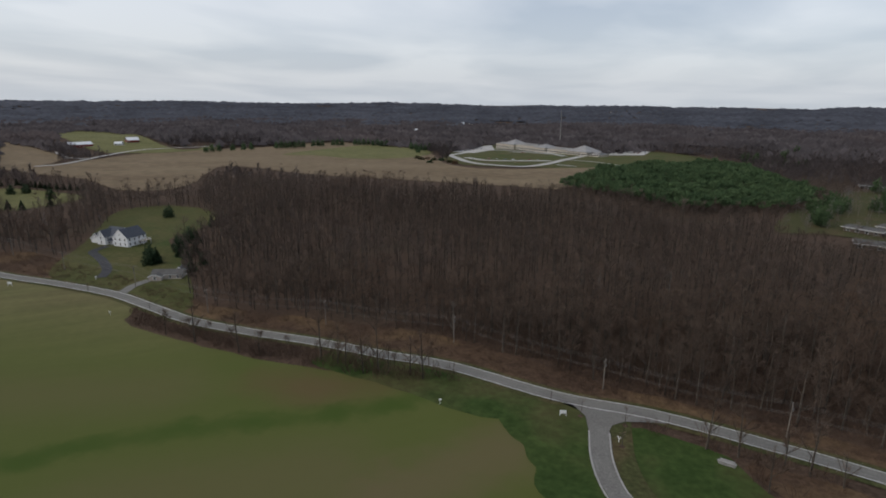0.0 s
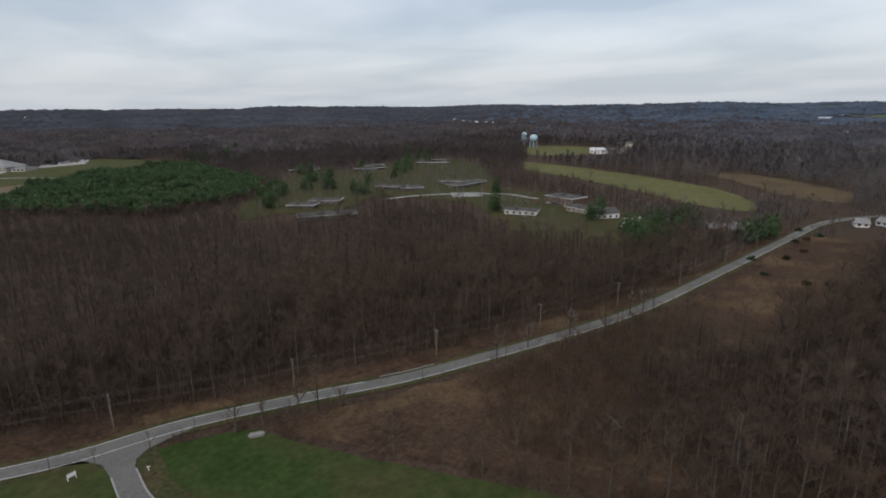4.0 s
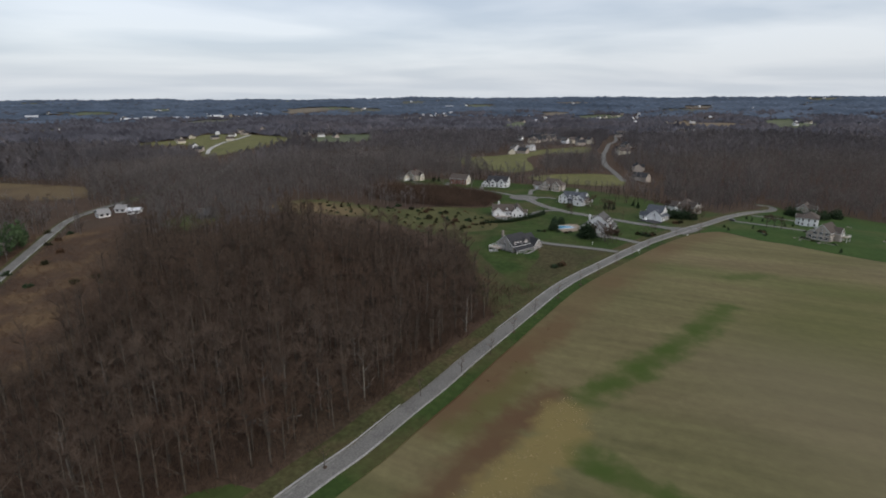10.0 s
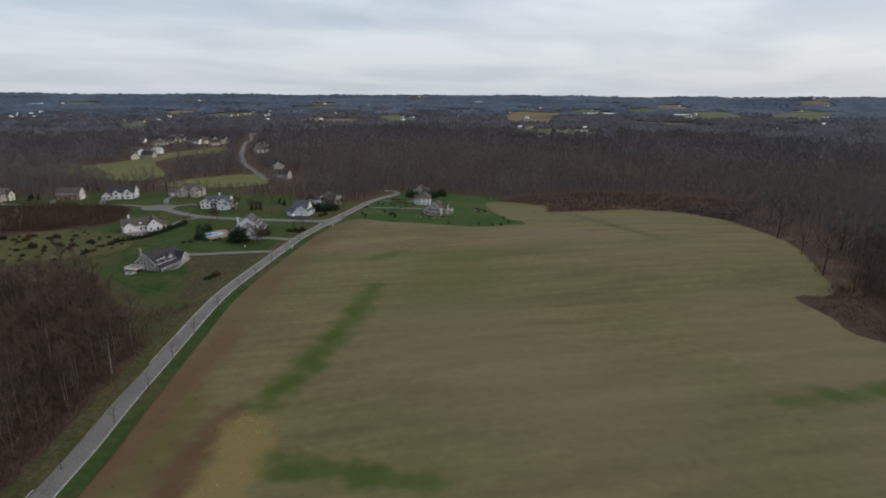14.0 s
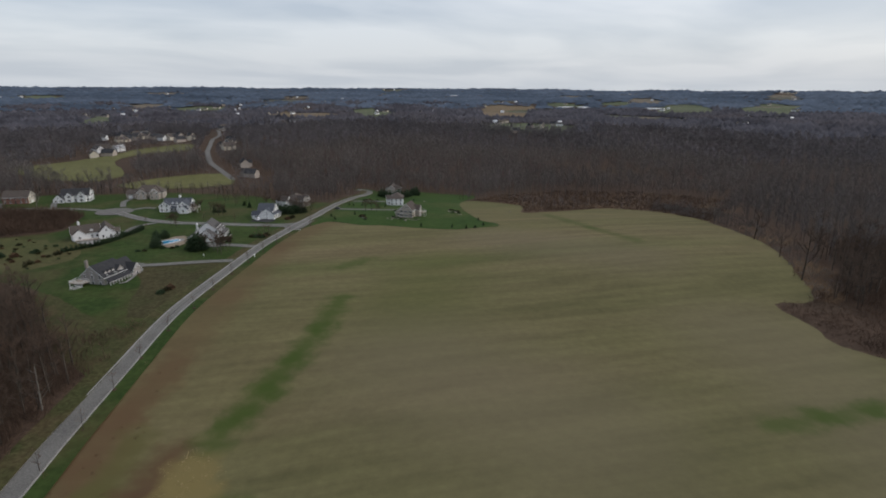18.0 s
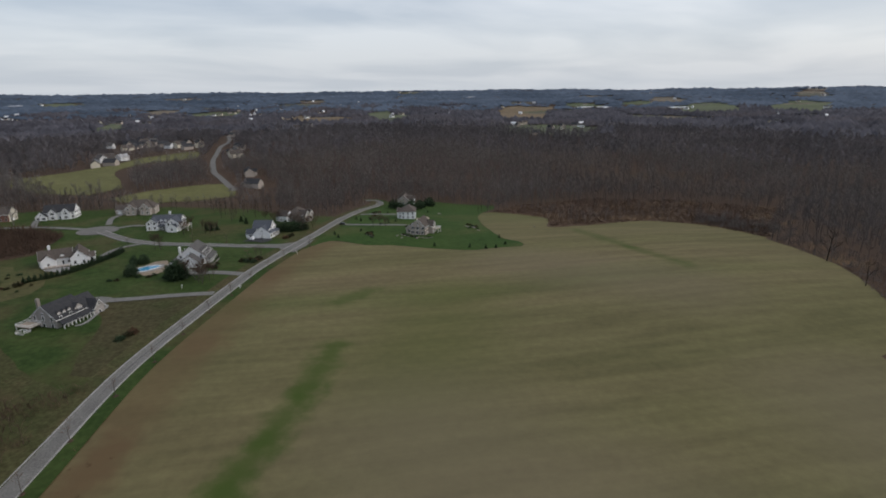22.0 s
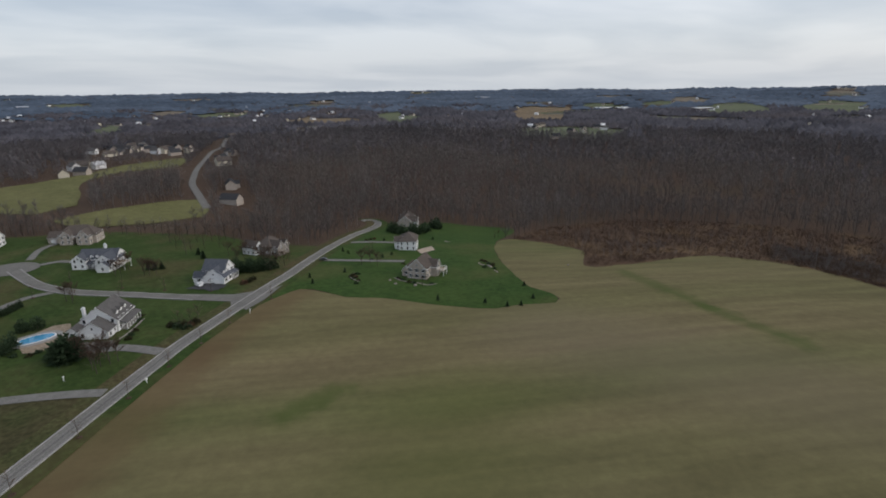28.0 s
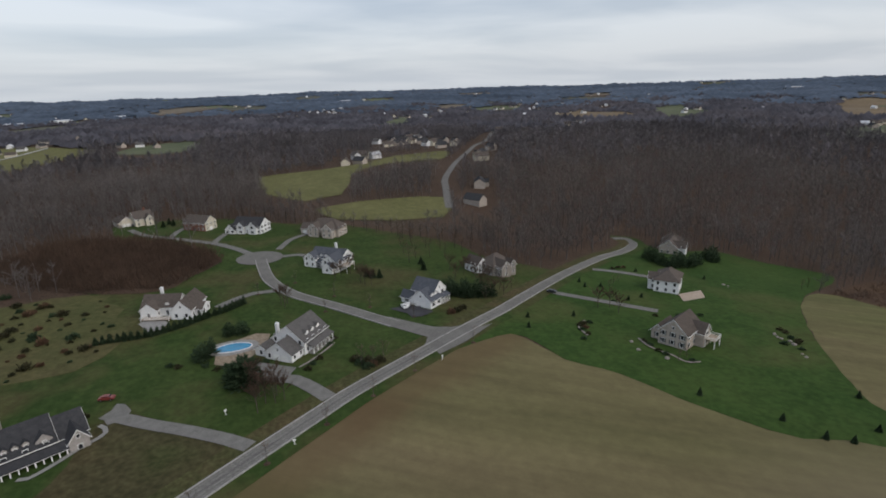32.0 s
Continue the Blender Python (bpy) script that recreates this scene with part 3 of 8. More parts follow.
EDGES = [
    [(378, 0), (392, -33), (343, -78), (331, -117), (285, -128), (266, -110), (268, -92), (280, -77), (319, -55), (347, -18)],
    [(415, 0), (431, -37), (378, -86), (365, -128), (314, -140), (293, -121), (295, -101), (308, -85), (351, -61), (381, -20)],
    [(-628, 436), (-650, 538), (-667, 701), (-584, 803), (-527, 1004), (-321, 901), (-205, 688), (-116, 657), (3, 733), (-33, 532), (-91, 517), (-211, 522), (-305, 524), (-445, 554), (-374, 408), (-405, 368), (-499, 409)],
    [(-685, 476), (-711, 589), (-726, 763), (-635, 874), (-567, 1079), (-357, 1003), (-224, 750), (-127, 717), (3, 802), (-36, 580), (-99, 564), (-230, 570), (-332, 572), (-484, 603), (-408, 446), (-442, 402), (-543, 446)],
    [(-239, 803), (-235, 1060), (-81, 1051), (-16, 909), (76, 1012), (172, 862), (188, 679), (155, 774), (17, 739), (-52, 696), (-181, 684)],
    [(-262, 879), (-264, 1190), (-90, 1167), (-17, 993), (83, 1100), (188, 945), (207, 746), (171, 852), (18, 809), (-57, 760), (-197, 745)],
    [(105, 384), (141, 471), (165, 478), (221, 596), (332, 608), (475, 663), (465, 540), (354, 387), (353, 320), (285, 267), (246, 266), (271, 331), (232, 403), (178, 370), (132, 384)],
    [(115, 419), (154, 514), (180, 521), (241, 652), (364, 666), (520, 725), (507, 589), (386, 422), (385, 350), (311, 291), (268, 290), (296, 361), (253, 440), (194, 403), (144, 419)],
    [(529, 526), (532, 431), (511, 306), (480, 229), (435, 182), (407, 173), (396, 199), (428, 288), (455, 385), (471, 465)],
    [(576, 572), (580, 470), (559, 334), (525, 250), (475, 199), (444, 189), (433, 218), (468, 315), (497, 421), (515, 508)],
    [(585, 309), (615, 262), (554, 158), (496, 136), (492, 180), (552, 256)],
    [(638, 338), (672, 287), (605, 173), (543, 149), (537, 196), (603, 280)],
    [(700, 685), (764, 617), (765, 522), (663, 536), (608, 597)],
    [(750, 735), (819, 661), (824, 563), (716, 579), (657, 645)],
    [(1124, 254), (1205, 154), (1287, 118), (1187, 15), (1097, -51), (936, 2), (774, 54), (765, 78), (1065, 125)],
    [(1204, 272), (1276, 163), (1370, 126), (1264, 16), (1177, -54), (1034, 2), (873, 61), (867, 88), (1149, 135)],
    [(1030, -73), (1130, -130), (1118, -209), (984, -179), (970, -114)],
    [(1114, -78), (1216, -140), (1214, -227), (1069, -194), (1057, -124)],
    [(638, -241), (648, -287), (676, -353), (715, -408), (721, -478), (653, -437), (661, -387), (617, -329), (512, -285), (502, -254), (542, -235)],
    [(688, -248), (700, -297), (730, -370), (771, -429), (774, -504), (702, -460), (713, -407), (665, -343), (548, -294), (538, -262), (582, -240)],
    [(468, -254), (480, -290), (475, -353), (420, -326), (418, -291), (433, -260)],
    [(500, -261), (512, -299), (503, -367), (446, -338), (445, -301), (462, -268)],
    [(914, -1642), (1254, -2369), (1073, -2454), (637, -1398), (764, -1396)],
    [(1197, -2147), (1288, -2433), (1106, -2529), (699, -1536), (820, -1499)],
    [(1158, -1245), (1536, -1826), (1003, -1311), (917, -1113)],
    [(1250, -1343), (1594, -1894), (1067, -1393), (994, -1207)],
    [(555, -970), (502, -1112), (353, -1112), (397, -982)],
    [(607, -1060), (572, -1266), (383, -1206), (428, -1058)],
    [(513, -2152), (490, -2843), (349, -2529), (257, -2131), (371, -1975)],
    [(559, -2344), (514, -2984), (395, -2853), (272, -2254), (391, -2086)],
    [(220, -2266), (145, -3153), (-13, -2689), (42, -2000)],
    [(233, -2397), (155, -3363), (-13, -2841), (48, -2233)],
    [(1396, -624), (1534, -752), (1373, -690), (1227, -577)],
    [(1488, -665), (1634, -801), (1461, -734), (1364, -641)],
    [(1256, -1026), (1312, -1158), (1062, -1142), (1104, -1013)],
    [(1338, -1092), (1735, -1531), (1130, -1214), (1179, -1082)],
    [(-251, 182), (-275, 220), (-331, 294), (-316, 326), (-266, 316), (-242, 274), (-236, 240), (-191, 203), (-149, 158), (-165, 156), (-193, 163), (-228, 166)],
    [(-273, 199), (-300, 240), (-361, 321), (-345, 355), (-290, 344), (-264, 299), (-258, 262), (-209, 221), (-162, 172), (-180, 170), (-211, 178), (-248, 181)],
    [(-511, 338), (-457, 342), (-405, 330), (-399, 293), (-414, 271)],
    [(-558, 369), (-498, 373), (-442, 360), (-436, 319), (-452, 295)],
    [(-1006, 680), (-896, 656), (-710, 555), (-642, 466), (-665, 444)],
    [(-1067, 721), (-955, 699), (-778, 609), (-701, 509), (-728, 486)],
    [(-1067, 813), (-1132, 935), (-1004, 906), (-707, 743), (-673, 813), (-626, 756), (-660, 649), (-827, 688)],
    [(-1182, 901), (-1499, 1238), (-1140, 1028), (-762, 801), (-723, 873), (-681, 821), (-721, 709), (-884, 736)],
    [(-46, 535), (-10, 664), (53, 773), (166, 827), (180, 688), (182, 549), (136, 474), (55, 445), (4, 502)],
    [(445, -342), (465, -355), (511, -376), (575, -411), (579, -402), (514, -368), (445, -338)],
    [(467, -353), (488, -366), (537, -389), (608, -428), (614, -419), (540, -381), (468, -349)],
    [(261, -99), (213, -86), (183, -82), (166, -85), (186, -103), (208, -134), (279, -163), (337, -150)],
    [(239, 249), (267, 185), (285, 163), (361, 248), (358, 329), (288, 298)],
    [(258, 270), (288, 200), (308, 176), (390, 268), (387, 356), (311, 322)],
    [(395, 116), (393, 77), (449, 89), (451, 133)],
    [(424, 125), (422, 83), (483, 96), (480, 142)],
    [(249, -447), (251, -500), (210, -565), (131, -593), (40, -565), (46, -431), (85, -461), (127, -463), (152, -422), (174, -395), (193, -435), (226, -448)],
    [(95, -469), (48, -435), (9, -376), (-9, -313), (-14, -283), (-27, -304), (-8, -397), (33, -474), (96, -522)],
]


# land kept free of tall trees: brush and rough ground
ROUGH = [(40, 138), (86, 130), (160, 118), (205, 118), (285, 124), (400, 134), (420, 100), (330, 80), (240, 70), (190, 70), (150, 92), (112, 62), (100, 42), (72, 84), (50, 120)]
HEDGE_STRIP = [(-300, 176), (-190, 160), (-120, 152), (-96, 152), (-92, 168), (-101, 172), (-161, 175), (-219, 190), (-300, 196)]
POLE_STRIP = [(-420, 190), (-300, 190), (-219, 187), (-161, 172), (-46, 168), (21, 154), (119, 133), (205, 126), (300, 133), (420, 145), (420, 155), (300, 142), (246, 138), (200, 140), (104, 149), (54, 160), (4, 170), (-51, 188), (-106, 189), (-161, 187), (-220, 205), (-330, 226)]
NOTCH = [(-24, -290), (8, -262), (-14, -236), (-44, -250)]
CLEARINGS = [NOTCH, ROUGH, HEDGE_STRIP, POLE_STRIP] + EDGES[:22] + EDGES[23:36:2] + EDGES[36:]
# far houses, and the gaps in the woods before them
near_far = [(807, -394.9), (816, -410), (815, -420), (979, -500), (951, -502), (968, -522), (941, -523), (954, -547), (927, -547), (902, -548), (898, -574), (1008, -715), (1045, -752), (540, -427), (488, -398.3), (702, -525), (741, -538), (788, -573)]
far_places = near_far + [(2560, -796), (2450, -804), (2575, -876), (777, -360.0), (771, -371.8), (925, -471), (927, -492), (890, -536), (894, -557), (1031, -808), (1122, -1008), (1770, -1444), (1129, -1370), (1063, -1528), (1122, -1684), (676, -1348), (541, -1281), (536, -1340), (550, -1435), (130.9, -1601), (115.0, -1634), (499, -2420), (498, -2575), (157.0, -3197), (40.0, -2617), (13.3, -2686), (2231, -2398), (2020, -2046), (2503, -2048), (2654, -1994), (2526, -1808), (2089, -1409), (2052, -1311), (2231, -1356), (2164, -1181), (2291, -1158), (905, -2638), (931, -2594), (967, -2578), (1306, -2409), (1470, -2305)] + [(2829, 305.1), (2978, 261.9), (2524, -565), (2548, -719), (2490, -769), (2525, -820), (2053, -1329), (2073, -1389), (2118, -1491), (2134, -1625), (1137, -942), (1110, -1000), (1013, -547), (989, -517), (983, -487), (859, -544), (873, -563), (1214, -139.6), (1313, 78.0), (1293, 109.6), (1342, 152.5), (1307, 169.6)] + [(1744, 2518), (1717, 2447), (1784, 2516), (1730, 2230), (1702, 2150), (1677, 2073), (1652, 1990), (1627, 1910), (1656, 1887), (1633, 1819), (1234, 78.5), (1331, 45.2), (1152, 124.6), (1074, 105.6), (1265, 163.9)] + [(-871, 1836), (-882, 1933), (-754, 1874), (-762, 2011), (-596, 1648), (-739, 1408), (-873, 1726), (-738, 1281), (-647, 2432), (-609, 2388), (-16.5, 3564), (84.2, 3675)] + [(2482, -774), (2348, -798), (2215, -851), (2050, -841), (2189, -936), (1812, -837), (2102, -997), (2004, -491), (2335, -612), (1625, -873), (1981, -1107), (2062, -1249), (1961, -1478), (1096, -976), (1099, -1011), (1500, 5.5), (1260, -79.1), (1237, -111.6), (623, -1243)] + [(1981, -381.2), (2478, -534), (1987, -503), (2488, -738), (2470, -762), (2429, -772), (2213, -1193), (2303, -1610), (2192, -1586), (2006, -1519), (1953, -1504), (2061, -1705), (1797, -1694), (1817, -1745), (1704, -1471), (1394, -1268), (1284, -2245), (692, -1322), (686, -1387), (522, -1355), (915, -2573), (869, -2595), (977, -2598), (482, -2348)] + [(1782, 2556), (1741, 2234), (1635, 1966), (1642, 1866), (2207, 2104), (2647, 908), (2631, 559), (2574, 475), (2623, 346.0), (2769, 227.9), (2962, 151.1), (2914, 38.5), (1433, 50.9), (1422, 111.6)] + [(2447, -590), (2311, -595), (1963, -553), (2424, -738), (2422, -772), (2424, -802), (974, -516), (1005, -516), (998, -557), (908, -577), (1786, -1257), (1463, -1107), (1416, -1177), (1110, -1009), (1940, -1216), (1259, -83.3), (671, -1344), (482, -1037), (496, -1177), (523, -1165), (501, -1296)]


# small fields and hamlets of the far country to the east and south
FAR_FIELDS = []
far_rng = random.Random(52)
for k in range(46):
    bearing, reach = radians(far_rng.uniform(-94, 22)), far_rng.uniform(1750, 4300)
    px, py = 60 + reach * math.cos(bearing), -60 + reach * math.sin(bearing)
    turn0, long, deep = far_rng.uniform(0, math.pi), far_rng.uniform(70, 190), far_rng.uniform(50, 120)
    outline = []
    for j in range(7):
        a = 2 * math.pi * j / 7
        u, w = long * math.cos(a) * far_rng.uniform(0.75, 1.15), deep * math.sin(a) * far_rng.uniform(0.75, 1.15)
        outline.append((px + u * math.cos(turn0) - w * math.sin(turn0), py + u * math.sin(turn0) + w * math.cos(turn0)))
    FAR_FIELDS.append(outline)
    CLEARINGS += [[(60 + (x - 60) * f, -60 + (y + 60) * f) for x, y in outline] for f in (0.965,)]
    for j in range(far_rng.choice((0, 1, 1, 2, 3))):
        far_places.append((round(px + far_rng.uniform(-90, 90), 1), round(py + far_rng.uniform(-90, 90), 1)))
CLEARINGS += FAR_FIELDS


# ---- helpers for meshes ----
def mesh_of(name, verts, faces, mats, index=None, flat=True):
    """A mesh from arrays; faces all triangles or all quads."""
    me = bpy.data.meshes.new(name)
    verts, faces = np.asarray(verts, np.float32), np.asarray(faces, np.int32)
    k = faces.shape[1]
    me.vertices.add(len(verts))
    me.vertices.foreach_set("co", verts.ravel())
    me.loops.add(faces.size)
    me.loops.foreach_set("vertex_index", faces.ravel())
    me.polygons.add(len(faces))
    me.polygons.foreach_set("loop_start", np.arange(0, faces.size, k, dtype=np.int32))
    if index is not None:
        me.polygons.foreach_set("material_index", np.asarray(index, np.int32))
    for m in mats:
        me.materials.append(m)
    me.update(calc_edges=True)
    return me


def part(name, bm, mat, parent, label=""):
    me = bpy.data.meshes.new(name)
    bm.to_mesh(me)
    bm.free()
    me.materials.append(mat)
    ob = new(name, me)
    ob.parent = parent
    return tagged(ob, label)


def piece(name, me, parent, m=None, label=""):
    ob = new(name, me)
    ob.parent = parent
    if m is not None:
        ob.matrix_basis = m
    return tagged(ob, label)


def inside(poly, x, y):
    x, y = np.asarray(x, float), np.asarray(y, float)
    hit = np.zeros(x.shape, bool)
    for (x0, y0), (x1, y1) in zip(poly, poly[1:] + poly[:1]):
        if y0 != y1:
            hit ^= ((y0 > y) != (y1 > y)) & (x < (x1 - x0) * (y - y0) / (y1 - y0) + x0)
    return hit


def line_distance(line, x, y):
    d = np.full(np.shape(x), 1e9)
    for (x0, y0), (x1, y1) in zip(line, line[1:]):
        dx, dy = x1 - x0, y1 - y0
        t = np.clip(((x - x0) * dx + (y - y0) * dy) / (dx * dx + dy * dy), 0, 1)
        d = np.minimum(d, np.hypot(x - x0 - t * dx, y - y0 - t * dy))
    return d


def rounded(line, step=4.0, closed=False):
    """A smooth line through the given places (Catmull-Rom)."""
    p = [Vector((a, b)) for a, b in line]
    n = len(p)
    out = []
    for i in range(n if closed else n - 1):
        a, b = p[i], p[(i + 1) % n]
        before = p[i - 1] if (closed or i > 0) else a + (a - b)
        after = p[(i + 2) % n] if (closed or i + 2 < n) else b + (b - a)
        k = max(1, int((b - a).length / step))
        for s in range(k):
            t = s / k
            out.append(0.5 * (2 * a + (b - before) * t + (2 * before - 5 * a + 4 * b - after) * t * t + (3 * a - before - 3 * b + after) * t ** 3))
    if not closed:
        out.append(p[-1])
    return [(v.x, v.y) for v in out]


def cut_half(poly, axis, at, keep_more):
    out = []
    for i, a in enumerate(poly):
        b = poly[i - 1]
        ia, ib = (a[axis] >= at) == keep_more, (b[axis] >= at) == keep_more
        if ia != ib:
            t = (at - b[axis]) / (a[axis] - b[axis])
            c = [b[0] + t * (a[0] - b[0]), b[1] + t * (a[1] - b[1])]
            c[axis] = at
            out.append(tuple(c))
        if ia:
            out.append(a)
    return out


def draped(name, outline, mat, lift, label, category, ragged=0.0, round_step=6.0):
    """A piece of land: an outline laid on the ground sheet, cut along its facets."""
    line = rounded(outline, round_step, True) if round_step else outline
    if ragged:
        line = [(x + ragged * noise.noise((x * 0.11, y * 0.11, 3)), y + ragged * noise.noise((x * 0.11, y * 0.11, 9))) for x, y in line]
    bm = bmesh.new()
    xs, ys = [p[0] for p in line], [p[1] for p in line]
    i0, i1 = max(0, np.searchsorted(GX, min(xs)) - 1), np.searchsorted(GX, max(xs))
    for i in range(i0, min(i1, len(GX) - 1)):
        strip = cut_half(cut_half(line, 0, GX[i], True), 0, GX[i + 1], False)
        if len(strip) < 3:
            continue
        sy = [p[1] for p in strip]
        j0, j1 = max(0, np.searchsorted(GY, min(sy)) - 1), np.searchsorted(GY, max(sy))
        for j in range(j0, min(j1, len(GY) - 1)):
            cell = cut_half(cut_half(strip, 1, GY[j], True), 1, GY[j + 1], False)
            if len(cell) < 3:
                continue
            clean = [p for k, p in enumerate(cell) if abs(p[0] - cell[k - 1][0]) + abs(p[1] - cell[k - 1][1]) > 1e-4]
            if len(clean) < 3:
                continue
            z = level([p[0] for p in clean], [p[1] for p in clean]) + lift
            try:
                bm.faces.new([bm.verts.new((p[0], p[1], h)) for p, h in zip(clean, z)])
            except ValueError:
                pass
    bmesh.ops.triangulate(bm, faces=bm.faces[:])
    for f in bm.faces:
        if f.normal.z < 0:
            f.normal_flip()
    return tagged(part(name, bm, mat, None), label, category, kind="structure")


def ribbon(name, line, width, mat, lift, label, category, parent=None, thick=0.0, step=4.0, offset=0.0):
    """A strip along a line, lying on the ground: a road, a kerb, a painted line."""
    p = rounded(line, step)
    bm = bmesh.new()
    rows = []
    for i, (x, y) in enumerate(p):
        a, b = p[max(0, i - 1)], p[min(len(p) - 1, i + 1)]
        d = Vector((b[0] - a[0], b[1] - a[1])).normalized()
        nx, ny = -d.y, d.x
        ends = [(x + nx * (offset + s * width / 2), y + ny * (offset + s * width / 2)) for s in (1, 1 / 3, -1 / 3, -1)]
        zs = level([e[0] for e in ends], [e[1] for e in ends])
        zs = [max(zs)] * 4 if width < 10 else zs
        rows.append([bm.verts.new((e[0], e[1], h + lift)) for e, h in zip(ends, zs)])
        if thick:
            rows[-1] = [bm.verts.new((ends[0][0], ends[0][1], zs[0] + lift - thick))] + rows[-1] + [bm.verts.new((ends[3][0], ends[3][1], zs[3] + lift - thick))]
    for r, s in zip(rows, rows[1:]):
        for k in range(len(r) - 1):
            bm.faces.new((r[k], r[k + 1], s[k + 1], s[k]))
    bmesh.ops.recalc_face_normals(bm, faces=bm.faces[:])
    if sum(f.normal.z for f in bm.faces) < 0:
        bmesh.ops.reverse_faces(bm, faces=bm.faces[:])
    ob = part(name, bm, mat, parent)
    if parent is None:
        tagged(ob, label, category, kind="structure")
    return ob


# ---- ground sheet ----
gx, gy = np.meshgrid(GX, GY)
nx, ny = len(GX), len(GY)
cell = (np.arange(ny - 1)[:, None] * nx + np.arange(nx - 1)[None, :]).ravel()
tri = np.concatenate([np.stack([cell, cell + 1, cell + nx + 1], 1), np.stack([cell, cell + nx + 1, cell + nx], 1)])
ground = new("ground", mesh_of("ground", np.stack([gx.ravel(), gy.ravel(), GZ.ravel()], 1), tri, [litter]))
tagged(ground, "brown leaf-littered woodland ground rolling to distant hills", "ground", kind="structure")

draped("field", FIELD, field_soil, 0.10, "broad olive-brown winter crop field on a low hill", "field", 1.5)
draped("lawn", LAWN_SOUTH, lawn_bright, 0.14, "green lawn round the houses beside the crop field", "lawn", 0.6)
draped("lawn", LAWN_CLOSE, lawn, 0.10, "dull green winter lawns of the housing close", "lawn", 1.0)
draped("meadow", MEADOW_SHRUBS, shrub_meadow, 0.2, "olive and tan rough meadow dotted with small shrubs", "meadow", 7.0)
draped("thicket_floor", DARK_BRUSH, litter, 0.25, "dark brown brushy ground behind the close", "brush", 2.0)
draped("rough_ground", ROUGH, rough_floor, 0.08, "rough ground of russet brambles and tan grass", "rough ground", 3.0)
draped("rough_ground", POLE_STRIP, rough_floor, 0.07, "rough brown strip under the wires", "rough ground", 2.0)
for scrub in EDGES[-2:]:
    draped("rough_ground", scrub, rough_floor, 0.09, "russet scrubby ground beside the field", "rough ground", 3.0)
draped("lawn", [(-95, 152), (-92, 163), (-45, 164), (-10, 157), (2, 148), (-6, 138), (-30, 138), (-60, 145)], lawn, 0.12, "green grass along the country road", "lawn", 1.5)
draped("lawn", LAWN_WEDGE, lawn, 0.12, "bright green mown lawn at the road junction", "lawn", 1.0)
draped("lawn", LAWN_VERGE, lawn, 0.16, "green grass verge by the junction", "lawn", 4.0, 2.0)
draped("lawn", LAWN_NORTH, lawn_dull, 0.14, "green lawn round a white country house", "lawn", 1.5)
draped("lawn", LAWN_WEST, meadow, 0.2, "olive pasture beyond a hedge", "pasture", 2.0)
draped("field", TAN_NORTH, tan_crop, 0.5, "tan harvested field in front of the school", "field", 4.0)
draped("field", GREEN_NORTH, meadow, 0.8, "greenish strip of the harvested field", "field", 4.0)
draped("field", TAN_WEST, tan_crop, 0.6, "tan harvested field by the farm lane", "field", 4.0)
draped("field", GREEN_FARM, meadow, 1.0, "green pasture by the red farm sheds", "field", 4.0)
draped("lawn", SCHOOL_LAWN, lawn_dull, 0.7, "green school grounds", "lawn", 4.0)
draped("lawn", CAMPUS_LAWN, verge_grass, 0.5, "green campus lawns among low pavilions", "lawn", 4.0)
HALL_LAWN = [(262, 262), (290, 200), (308, 178), (388, 262), (386, 350), (311, 320)]
draped("lawn", HALL_LAWN, verge_grass, 0.45, "worn grass round the campus halls", "lawn", 3.0)
draped("meadow", MEADOW_EAST, meadow, 0.5, "olive-green mown meadow on a slope", "meadow", 4.0)
draped("meadow", TAN_EAST, dry_grass, 0.6, "rough tan meadow", "meadow", 4.0)
for outline, mat, words in ((WATER_GREEN, meadow, "green field below the water towers"), (FARM_GREEN, lawn_dull, "green yard by a small barn"),
                            (HILL_GREEN, meadow, "bright green hill farm pasture"), (HILL_GREEN_B, far_meadow, "green hill pasture"), (GREEN_KNOLL, meadow, "olive-green knoll above the close"),
                            (GREEN_STRIP, meadow, "olive-green strip behind a tree row"), (FAR_TAN_A, tan_crop, "far tan field"), (FAR_GREEN_A, far_meadow, "far green field"),
                            (FAR_GREEN_B, far_meadow, "far green farm field"), (FAR_GREEN_C, far_meadow, "far green field"), (FAR_GREEN_D, far_meadow, "far green field"),
                            (FAR_GREEN_F, far_meadow, "far green field"), (FAR_TAN_B, tan_crop, "far tan field")):
    draped("field", outline, mat, 0.5, words, "field", 5.0, 20.0)

for i, outline in enumerate(EDGES[23:36:2]):
    draped("field", outline, (far_tan, far_meadow, far_meadow, far_dull, far_meadow, far_meadow, far_tan)[i], 0.42, "near edge of a far field", "field", 5.0, 20.0)
for i, outline in enumerate(FAR_FIELDS):
    green = i % 3
    mx0, my0 = sum(q[0] for q in outline) / 7, sum(q[1] for q in outline) / 7
    draped("field", [(mx0 + (x - mx0) * 1.18, my0 + (y - my0) * 1.18) for x, y in outline], (far_meadow, far_tan, far_dull)[green], 0.5, ("far green field", "far tan stubble field", "far dull olive field")[green], "field", 5.0, 30.0)

